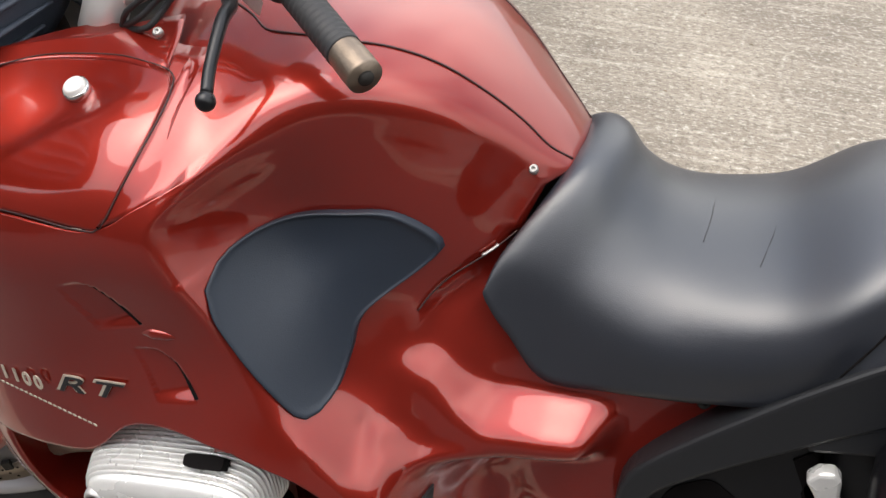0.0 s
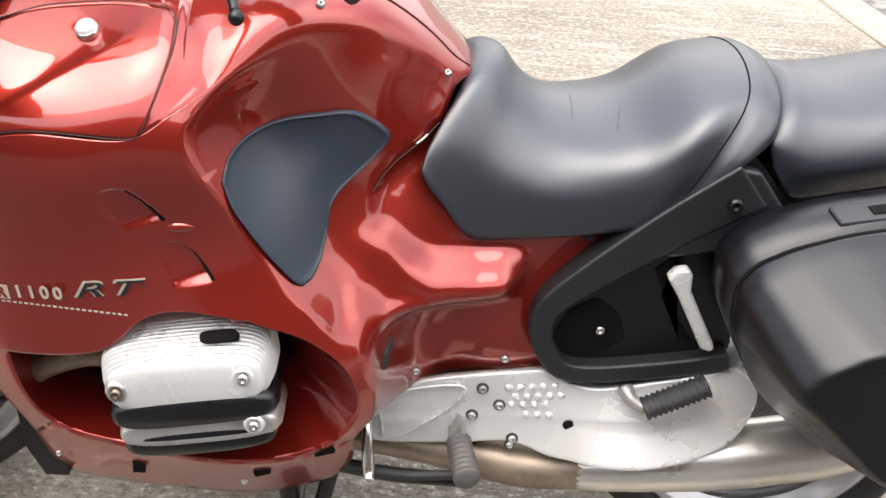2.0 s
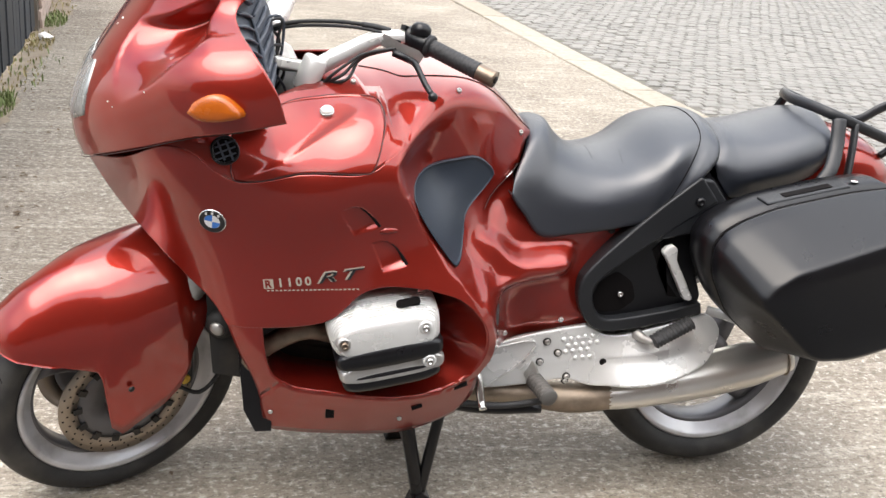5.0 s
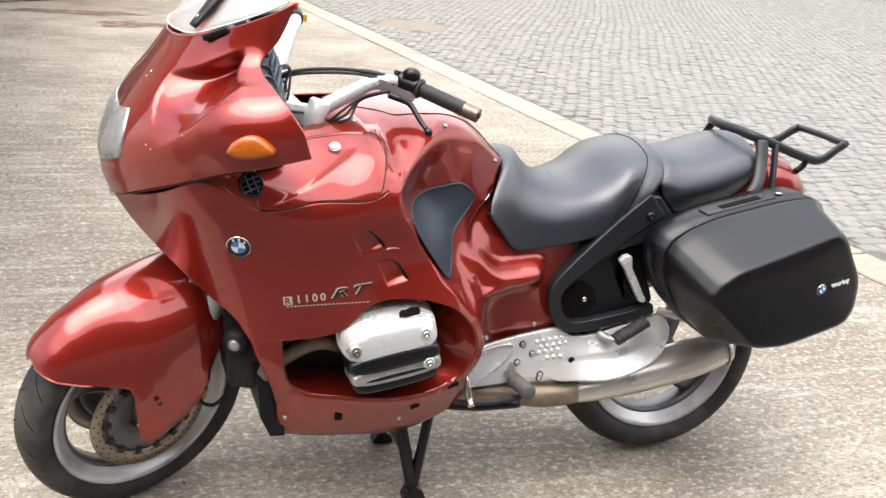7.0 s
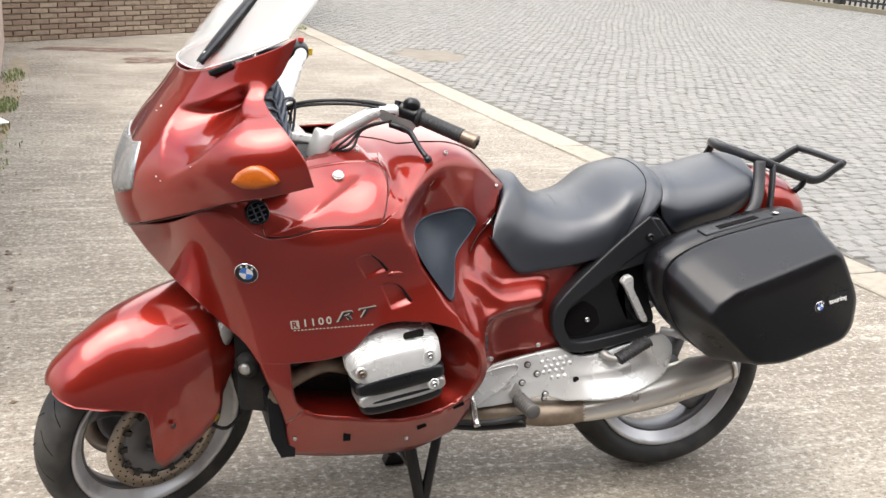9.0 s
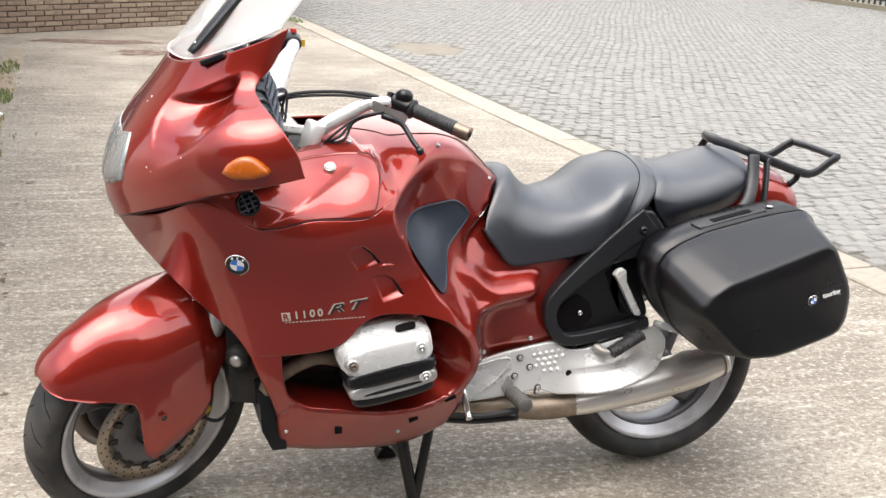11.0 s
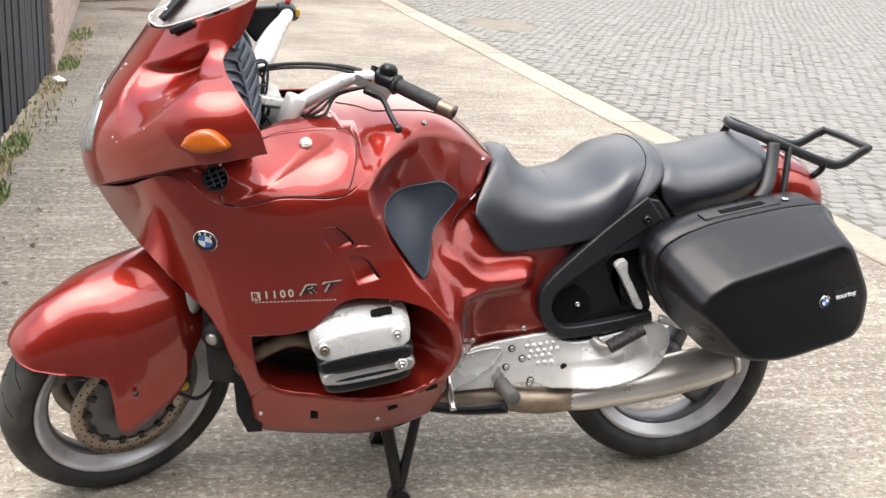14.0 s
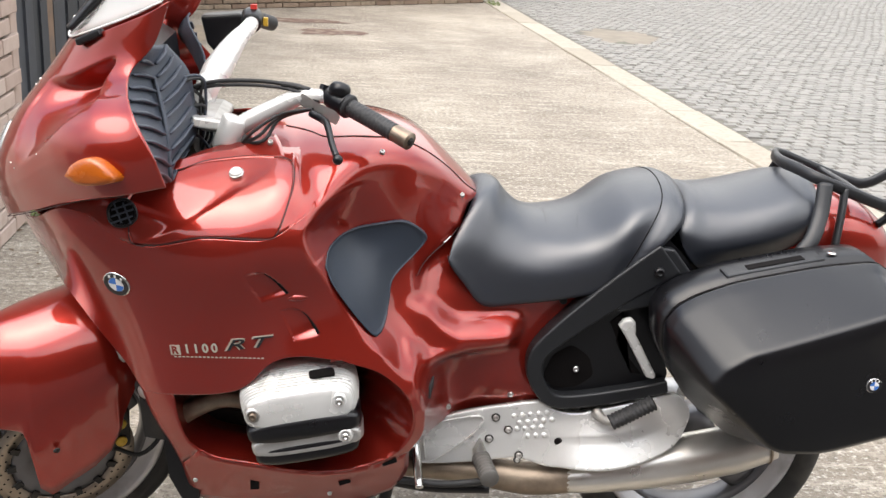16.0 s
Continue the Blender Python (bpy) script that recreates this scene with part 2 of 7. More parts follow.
PIPE = material("heat_browned_pipe", (0.30, 0.24, 0.18), 0.48, 0.6, 0, 0.35, 14.0, 0.2, 150.0, stain=(0.10, 0.07, 0.05), stain_scale=10.0, stain_amount=0.8)
CHROME = material("bright_steel", (0.72, 0.71, 0.69), 0.2, 1.0, 0, 0.08, 30.0)
WHITECAP = material("white_cap", (0.72, 0.71, 0.68), 0.4, 0, 0.2, 0.05, 20.0)
DARK = material("dark_engine", (0.02, 0.019, 0.018), 0.65, 0.2, 0, 0.4, 20.0, 0.3, 120.0, stain=(0.07, 0.055, 0.04), stain_scale=14.0, stain_amount=0.5)
BRONZE = material("worn_bar_end", (0.21, 0.165, 0.125), 0.4, 0.8, 0, 0.4, 60.0, 0.2, 300.0)
DISC = material("brake_disc", (0.34, 0.29, 0.24), 0.36, 0.9, 0, 0.12, 18.0, stain=(0.24, 0.17, 0.11), stain_scale=8.0, stain_amount=0.4)
GOLD = material("yellow_cap", (0.65, 0.42, 0.05), 0.4, 0.3, 0, 0.1, 40.0)
LAMPBACK = material("lamp_reflector", (0.30, 0.31, 0.30), 0.25, 0.5, 0, 0.1, 20.0)
INNER = material("inner_panel", (0.045, 0.055, 0.075), 0.5, 0, 0, 0.15, 12.0, 0.2, 600.0)
WORNRUBBER = material("worn_grey_rubber", (0.085, 0.080, 0.074), 0.6, 0, 0, 0.3, 40.0, 0.3, 300.0)
JOINT = material("red_panel_joint", (0.03, 0.006, 0.005), 0.6, rough_spread=0.0)
SEAM = material("panel_gap", (0.006, 0.005, 0.005), 0.9, rough_spread=0.0, spec=0.1)
BLUE = material("blue_enamel", (0.04, 0.18, 0.58), 0.4, 0, 0.15, rough_spread=0.02)
WHITE = material("white_enamel", (0.80, 0.80, 0.79), 0.4, 0, 0.15, rough_spread=0.02)
BLACKENAMEL = material("black_enamel", (0.010, 0.010, 0.012), 0.4, 0, 0.1, rough_spread=0.02)
LETTER = material("silver_lettering", (0.60, 0.52, 0.42), 0.35, 0.4, 0, 0.1, 60.0)
REDBUTTON = material("red_switch", (0.55, 0.04, 0.03), 0.45)


def clear_material(name, color, rough, alpha_mix):
    """Thin clear sheet: part glass, part see-through."""
    m = bpy.data.materials.new(name)
    m.use_nodes = True
    nt = m.node_tree
    b = nt.nodes["Principled BSDF"]
    b.inputs["Base Color"].default_value, b.inputs["Roughness"].default_value = rgba(color), rough
    tr = nt.nodes.new("ShaderNodeBsdfTransparent")
    mix = nt.nodes.new("ShaderNodeMixShader")
    mix.inputs[0].default_value = alpha_mix
    nt.links.new(tr.outputs[0], mix.inputs[1])
    nt.links.new(b.outputs[0], mix.inputs[2])
    nt.links.new(mix.outputs[0], nt.nodes["Material Output"].inputs["Surface"])
    return m


SHIELD = clear_material("hazed_acrylic", (0.62, 0.62, 0.60), 0.12, 0.40)
LENS = clear_material("headlight_glass", (0.35, 0.35, 0.34), 0.05, 0.40)
AMBER = material("amber_lens", (0.37, 0.080, 0.003), 0.25, 0, 0.35, 0.15, 60.0, 0.3, 160.0)

# ---- ground, road, walls ----
def concrete_material():
    m = bpy.data.materials.new("worn_concrete")
    m.use_nodes = True
    nt = m.node_tree
    b = nt.nodes["Principled BSDF"]
    b.inputs["Roughness"].default_value = 0.85
    co = nt.nodes.new("ShaderNodeTexCoord")

    def stretch(v):
        mp = nt.nodes.new("ShaderNodeMapping")
        mp.inputs["Scale"].default_value = v
        nt.links.new(co.outputs["Object"], mp.inputs["Vector"])
        return mp.outputs[0]

    def noise_at(s, vec, detail=6.0, rough=0.6):
        n = nt.nodes.new("ShaderNodeTexNoise")
        n.inputs["Scale"].default_value, n.inputs["Detail"].default_value, n.inputs["Roughness"].default_value = s, detail, rough
        nt.links.new(vec, n.inputs["Vector"])
        return n.outputs["Fac"]

    def remap(x, a, c, lo, hi):
        r = nt.nodes.new("ShaderNodeMapRange")
        for k, v in (("From Min", a), ("From Max", c), ("To Min", lo), ("To Max", hi)):
            r.inputs[k].default_value = v
        nt.links.new(x, r.inputs["Value"])
        return r.outputs["Result"]

    def blend(a, c, f):
        mx = nt.nodes.new("ShaderNodeMix")
        mx.data_type = "RGBA"
        for k, v in (("A", a), ("B", c)):
            if isinstance(v, tuple):
                mx.inputs[k].default_value = rgba([0.79 * q for q in v])
            else:
                nt.links.new(v, mx.inputs[k])
        nt.links.new(f, mx.inputs["Factor"])
        return mx.outputs["Result"]

    plain = stretch((1, 1, 1))
    patches = noise_at(0.55, plain, 7.0, 0.62)
    drag = noise_at(11.0, stretch((0.22, 1.5, 1)), 5.0, 0.7)
    grit = noise_at(95.0, plain, 4.0, 0.62)
    clots = noise_at(38.0, plain, 4.0, 0.6)
    pebble = nt.nodes.new("ShaderNodeTexVoronoi")
    pebble.inputs["Scale"].default_value = 70.0
    nt.links.new(plain, pebble.inputs["Vector"])
    dash = noise_at(85.0, stretch((0.55, 1.0, 1)), 3.0, 0.65)
    dirt = noise_at(1.7, plain, 9.0, 0.68)
    c = blend((0.20, 0.168, 0.13), (0.41, 0.36, 0.287), remap(patches, 0.36, 0.64, 0, 1))
    c = blend(c, (0.64, 0.58, 0.48), remap(drag, 0.5, 0.70, 0, 0.65))
    c = blend(c, (0.17, 0.14, 0.11), remap(dirt, 0.48, 0.70, 0, 0.68))
    c = blend(c, (0.14, 0.118, 0.095), remap(clots, 0.54, 0.66, 0, 0.62))
    c = blend(c, (0.70, 0.65, 0.56), remap(clots, 0.44, 0.34, 0, 0.60))
    c = blend(c, (0.10, 0.088, 0.075), remap(grit, 0.56, 0.66, 0, 0.75))
    c = blend(c, (0.72, 0.68, 0.60), remap(pebble.outputs["Distance"], 0.16, 0.05, 0, 0.5))
    c = blend(c, (0.74, 0.70, 0.62), remap(dash, 0.58, 0.68, 0, 0.7))
    c = blend(c, (0.12, 0.10, 0.08), remap(dash, 0.43, 0.34, 0, 0.6))
    nt.links.new(c, b.inputs["Base Color"])
    bp = nt.nodes.new("ShaderNodeBump")
    bp.inputs["Strength"].default_value, bp.inputs["Distance"].default_value = 0.9, 0.008
    add = nt.nodes.new("ShaderNodeMath")
    nt.links.new(grit, add.inputs[0])
    nt.links.new(drag, add.inputs[1])
    nt.links.new(add.outputs[0], bp.inputs["Height"])
    nt.links.new(bp.outputs["Normal"], b.inputs["Normal"])
    return m


def piece_material(name, base, other, rough, random_from, bump=0.5, scale=60.0, dirt=(0.1, 0.09, 0.07)):
    """Stone or brick whose tone differs from piece to piece."""
    m = bpy.data.materials.new(name)
    m.use_nodes = True
    nt = m.node_tree
    b = nt.nodes["Principled BSDF"]
    b.inputs["Roughness"].default_value = rough
    if random_from == "object":
        src = nt.nodes.new("ShaderNodeObjectInfo").outputs["Random"]
    else:
        src = nt.nodes.new("ShaderNodeNewGeometry").outputs["Random Per Island"]
    geo = nt.nodes.new("ShaderNodeNewGeometry")
    ramp = nt.nodes.new("ShaderNodeMix")
    ramp.data_type = "RGBA"
    ramp.inputs["A"].default_value, ramp.inputs["B"].default_value = rgba(base), rgba(other)
    nt.links.new(src, ramp.inputs["Factor"])
    n = nt.nodes.new("ShaderNodeTexNoise")
    n.inputs["Scale"].default_value, n.inputs["Detail"].default_value = scale, 6.0
    nt.links.new(geo.outputs["Position"], n.inputs["Vector"])
    mr = nt.nodes.new("ShaderNodeMapRange")
    mr.inputs["From Min"].default_value, mr.inputs["From Max"].default_value, mr.inputs["To Max"].default_value = 0.45, 0.75, 0.6
    nt.links.new(n.outputs["Fac"], mr.inputs["Value"])
    mx = nt.nodes.new("ShaderNodeMix")
    mx.data_type = "RGBA"
    mx.inputs["B"].default_value = rgba(dirt)
    nt.links.new(ramp.outputs["Result"], mx.inputs["A"])
    nt.links.new(mr.outputs["Result"], mx.inputs["Factor"])
    nt.links.new(mx.outputs["Result"], b.inputs["Base Color"])
    bp = nt.nodes.new("ShaderNodeBump")
    bp.inputs["Strength"].default_value, bp.inputs["Distance"].default_value = bump, 0.004
    nt.links.new(n.outputs["Fac"], bp.inputs["Height"])
    nt.links.new(bp.outputs["Normal"], b.inputs["Normal"])
    return m


CONCRETE = concrete_material()
SETT_A = piece_material("granite_sett", (0.165, 0.160, 0.146), (0.215, 0.207, 0.188), 0.66, "object", dirt=(0.13, 0.122, 0.105))
SETT_B = piece_material("granite_setts", (0.165, 0.160, 0.146), (0.215, 0.207, 0.188), 0.66, "island", dirt=(0.13, 0.122, 0.105))
KERB = piece_material("kerb_stone", (0.265, 0.235, 0.185), (0.335, 0.305, 0.25), 0.8, "object", dirt=(0.19, 0.16, 0.125), scale=25.0)
BRICK_A = piece_material("yellow_brick", (0.17, 0.115, 0.082), (0.275, 0.215, 0.155), 0.88, "object", dirt=(0.11, 0.08, 0.06), scale=17.0)
BRICK_B = piece_material("yellow_bricks", (0.17, 0.115, 0.082), (0.275, 0.215, 0.155), 0.88, "island", dirt=(0.11, 0.08, 0.06), scale=17.0)
PINKBRICK_A = piece_material("painted_brick", (0.37, 0.28, 0.235), (0.45, 0.365, 0.315), 0.85, "object", dirt=(0.30, 0.22, 0.18), scale=14.0)
PINKBRICK_B = piece_material("painted_bricks", (0.37, 0.28, 0.235), (0.45, 0.365, 0.315), 0.85, "island", dirt=(0.30, 0.22, 0.18), scale=14.0)
MORTAR = material("mortar", (0.15, 0.125, 0.10), 0.9, 0, 0, 0.2, 12.0, 0.4, 150.0, stain=(0.2, 0.17, 0.13), stain_scale=3.0)
BED = material("sandy_joint", (0.115, 0.106, 0.09), 0.9, 0, 0, 0.3, 8.0, 0.5, 120.0, stain=(0.09, 0.10, 0.06), stain_scale=2.0)
PLANKMAT = piece_material("dark_stained_plank", (0.012, 0.015, 0.020), (0.038, 0.043, 0.054), 0.7, "object", dirt=(0.02, 0.02, 0.02), scale=9.0)
PATCH = material("brick_rubble_patch", (0.11, 0.068, 0.052), 0.9, 0, 0, 0.35, 14.0, 0.6, 60.0, stain=(0.26, 0.22, 0.17), stain_scale=9.0, stain_amount=0.8)
TAR = material("grey_patch", (0.19, 0.165, 0.13), 0.85, 0, 0, 0.3, 6.0, 0.6, 60.0, stain=(0.15, 0.13, 0.10), stain_scale=4.0)

bm = bmesh.new()
bmesh.ops.create_grid(bm, x_segments=2, y_segments=2, size=90)
ground = tagged(part("ground", bm, CONCRETE), "pale worn concrete yard with drag marks and grit", "ground", kind="structure")


def kerb_x(y):
    return 2.82 - 0.07 * y


def sheet(name, outline, z, mat, label, category):
    bm = bmesh.new()
    bm.faces.new([bm.verts.new((x, y, z)) for x, y in outline])
    if bm.faces[:][0].normal.z < 0:
        bmesh.ops.reverse_faces(bm, faces=bm.faces)
    bmesh.ops.recalc_face_normals(bm, faces=bm.faces)
    ob = part(name, bm, mat)
    return tagged(ob, label, category, kind="structure")


road = sheet("road", [(kerb_x(-12) + 0.12, -12), (40, -12), (40, 60), (kerb_x(60) + 0.12, 60)], 0.010, BED, "granite sett road with sandy joints", "road")


def blob(name, cx, cy, rx, ry, z, mat, label):
    pts = []
    for k in range(72):
        a = 2 * math.pi * k / 72
        w = 1 + 0.45 * noise.noise((2 * math.cos(a) + cx, 2 * math.sin(a), cy)) + 0.18 * noise.noise((7 * math.cos(a) + cx, 7 * math.sin(a), cy))
        pts.append((cx + rx * w * math.cos(a), cy + ry * w * math.sin(a)))
    return sheet(name, pts, z, mat, label, "patch")


blob("ground_patch", -0.75, 9.74, 0.70, 0.17, 0.004, PATCH, "dark reddish rubble streak in the concrete")
blob("ground_patch", -0.27, 8.92, 0.33, 0.22, 0.004, PATCH, "dark reddish rubble patch in the concrete")
blob("road_patch", 2.98, 9.65, 0.46, 0.62, 0.013, TAR, "worn grey repair patch among the setts")

# ---- the motorcycle: x runs from front to rear, its left side lies at minus y ----
bike = thing("motorcycle", "dark red touring motorcycle with black panniers on its centre stand", "motorcycle")

# Depth of the outer fairing and of the knee and side cover, as half widths over (x, z).
side_depth = rbf([
    (-0.79, 0.83, 0.00), (-0.72, 0.73, 0.06), (-0.63, 0.62, 0.14), (-0.565, 0.535, 0.20), (-0.51, 0.45, 0.24), (-0.462, 0.36, 0.23),
    (-0.425, 0.270, 0.205), (-0.70, 0.875, 0.21), (-0.614, 0.94, 0.32), (-0.528, 0.776, 0.303), (-0.62, 0.74, 0.225), (-0.489, 0.869, 0.335),
    (-0.364, 0.884, 0.350), (-0.241, 0.885, 0.356), (-0.257, 0.676, 0.338), (-0.42, 0.66, 0.325), (-0.232, 0.808, 0.346), (-0.18, 0.737, 0.335),
    (-0.428, 0.554, 0.315), (-0.303, 0.574, 0.335), (-0.115, 0.66, 0.356), (-0.035, 0.625, 0.350), (0.030, 0.562, 0.338), (-0.06, 0.69, 0.335), (0.02, 0.60, 0.330), (0.06, 0.53, 0.320),
    (0.03, 0.42, 0.300), (-0.157, 0.385, 0.315), (-0.38, 0.42, 0.290), (-0.275, 0.262, 0.225), (0.0, 0.270, 0.22), (-0.17, 0.90, 0.345), (-0.155, 0.945, 0.305),
    (-0.20, 0.95, 0.315), (-0.31, 0.983, 0.248), (-0.205, 1.012, 0.225), (-0.42, 0.97, 0.27), (-0.2, 1.036, 0.128)])
RIDGE = [(-0.155, 0.945), (-0.178, 0.892), (-0.135, 0.806), (-0.06, 0.69), (0.02, 0.60), (0.06, 0.53), (0.064, 0.47), (0.04, 0.42)]
knee_base = rbf([(x, z, float(side_depth(x, z))) for x, z in RIDGE] + [
    (-0.135, 0.885, 0.268), (-0.10, 0.815, 0.262), (-0.11, 0.94, 0.255), (-0.04, 0.80, 0.236), (0.0, 0.90, 0.205), (0.06, 0.848, 0.174),
    (-0.02, 0.70, 0.268), (0.02, 0.74, 0.222), (-0.04, 0.985, 0.215), (0.03, 0.975, 0.178), (0.09, 0.945, 0.138), (0.14, 0.913, 0.10),
    (0.106, 0.813, 0.150), (0.05, 0.78, 0.188), (0.10, 0.752, 0.168), (0.184, 0.716, 0.165), (0.055, 0.735, 0.205), (0.085, 0.70, 0.200), (0.25, 0.676, 0.166), (0.29, 0.675, 0.162), (0.18, 0.66, 0.172), (0.20, 0.605, 0.176), (0.12, 0.60, 0.195), (0.05, 0.63, 0.250),
    (0.128, 0.464, 0.178), (0.10, 0.53, 0.20), (0.30, 0.58, 0.165), (0.359, 0.71, 0.150), (0.45, 0.75, 0.150), (0.34, 0.48, 0.160), (0.20, 0.52, 0.176), (0.25, 0.715, 0.168)])


BAND = np.array([(0.030, 0.760), (0.043, 0.735), (0.072, 0.708), (0.108, 0.677), (0.135, 0.664), (0.195, 0.663), (0.300, 0.672)])
EDGE = np.array([(-0.030, 0.730), (-0.012, 0.708), (0.022, 0.668), (0.058, 0.628), (0.075, 0.624), (0.12, 0.628), (0.19, 0.636), (0.300, 0.655)])


# overhanging lower edge of the tank cover in front of the seat
CREASE = np.array([(0.036, 0.740), (0.044, 0.768), (0.055, 0.786), (0.072, 0.804), (0.09, 0.817), (0.107, 0.829), (0.130, 0.850), (0.150, 0.872)])


def beside(line, x, z):
    """Signed distance to a line: positive above it."""
    a, b = line[:-1], line[1:]
    d = b - a
    p = np.array((float(x), float(z)))
    k = np.clip(((p - a) * d).sum(1) / (d * d).sum(1), 0, 1)
    off = p - (a + d * k[:, None])
    r = np.linalg.norm(off, axis=1)
    i = int(r.argmin())
    return float(r[i]) * (1 if d[i, 0] * off[i, 1] - d[i, 1] * off[i, 0] >= 0 else -1)


def ease(q):
    q = min(1.0, max(0.0, q))
    return q * q * (3 - 2 * q)


def knee_depth(x, z):
    """The knee recess and side cover, stepping outwards over a slanting band to a shelf with an undercut."""
    d = float(knee_base(x, z))
    if 0.03 < x < 0.20 and 0.70 < z < 0.89:
        c = -beside(CREASE, x, z)
        d -= 0.012 * ease((x - 0.036) / 0.030) * ease(c / 0.008) * (1 - ease((c - 0.012) / 0.040))
    if z > 0.775 or z < 0.52 or x < -0.03 or x > 0.31:
        return d
    tip = (1 - ease((x - 0.235) / 0.050)) * ease((x - 0.004) / 0.040)
    top = 1 - ease((z - 0.705) / 0.040)
    s, e = beside(BAND, x, z), beside(EDGE, x, z)
    wide = float(np.interp(x, [0.06, 0.13], [0.013, 0.020]))
    step = float(np.interp(x, [0.03, 0.07, 0.14], [0.010, 0.020, 0.055])) * tip
    d += step * top * ease((wide - s) / (2 * wide))
    d += 0.010 * tip * top * ease((0.004 - e) / 0.012) * (1 - ease((x - 0.10) / 0.05))
    under = (step + 0.010 * (1 - ease((x - 0.10) / 0.05)) * tip) * ease((x - 0.045) / 0.05)
    return d - under * ease((-e - 0.004) / 0.050)


def skin(bm, g, depth):
    add_grid(bm, [[(x, -float(depth(x, z)), z) for x, z in row] for row in g])


def knee_skin(bm, g):
    """As skin(), but the first column meets the outer fairing exactly."""
    rows = []
    for row in g:
        x0, z0 = row[0]
        gap = float(side_depth(x0, z0)) - float(knee_depth(x0, z0))
        n = len(row) - 1
        rows.append([(x, -float(knee_depth(x, z)) - gap * (1 - i / n) ** 9, z) for i, (x, z) in enumerate(row)])
    add_grid(bm, rows)


OPEN_TOP = [(-0.428, 0.552), (-0.303, 0.574), (-0.238, 0.636), (-0.180, 0.655), (-0.105, 0.652)]
OPEN_REAR = [(-0.042, 0.395), (0.018, 0.430), (0.046, 0.490), (0.030, 0.562), (-0.030, 0.622), (-0.105, 0.652)]
OPEN_FRONT = [(-0.385, 0.415), (-0.406, 0.438), (-0.420, 0.488), (-0.428, 0.552)]
OUTLETS = [[(-0.292, 0.816), (-0.268, 0.825), (-0.248, 0.822), (-0.222, 0.798), (-0.204, 0.776), (-0.256, 0.757)], [(-0.222, 0.744), (-0.196, 0.748), (-0.174, 0.737), (-0.155, 0.712), (-0.145, 0.696), (-0.194, 0.679)]]


def inside(p, poly):
    hit = False
    for (x0, z0), (x1, z1) in zip(poly, poly[1:] + poly[:1]):
        if (z0 > p[1]) != (z1 > p[1]) and p[0] < (x1 - x0) * (p[1] - z0) / (z1 - z0) + x0:
            hit = not hit
    return hit


def vented_depth(x, z):
    """The fairing side with its two air outlets, each sinking towards its rear edge and closed below by a lit floor."""
    d = float(side_depth(x, z))
    for poly in OUTLETS:
        if inside((x, z), poly):
            p = np.array((x, z))
            lip = np.linalg.norm(spline(poly[:5], 60) - p, axis=1).min()
            floor = np.linalg.norm(spline([poly[5], poly[4]], 40) - p, axis=1).min()
            along = min(1.0, max(0.0, (x - poly[5][0] + 0.035) / 0.07))
            d -= 0.010 * along * min(1.0, lip / 0.003) * ease(floor / 0.016)
    return d


OPEN_LOW = [(-0.385, 0.415), (-0.355, 0.400), (-0.27, 0.391), (-0.157, 0.382), (-0.042, 0.395)]
FRONT_UP = [(-0.495, 0.540), (-0.528, 0.588), (-0.575, 0.625), (-0.63, 0.670), (-0.69, 0.722), (-0.738, 0.770), (-0.776, 0.822)]
FRONT_LOW = [(-0.425, 0.36), (-0.444, 0.42), (-0.474, 0.485), (-0.495, 0.54)]


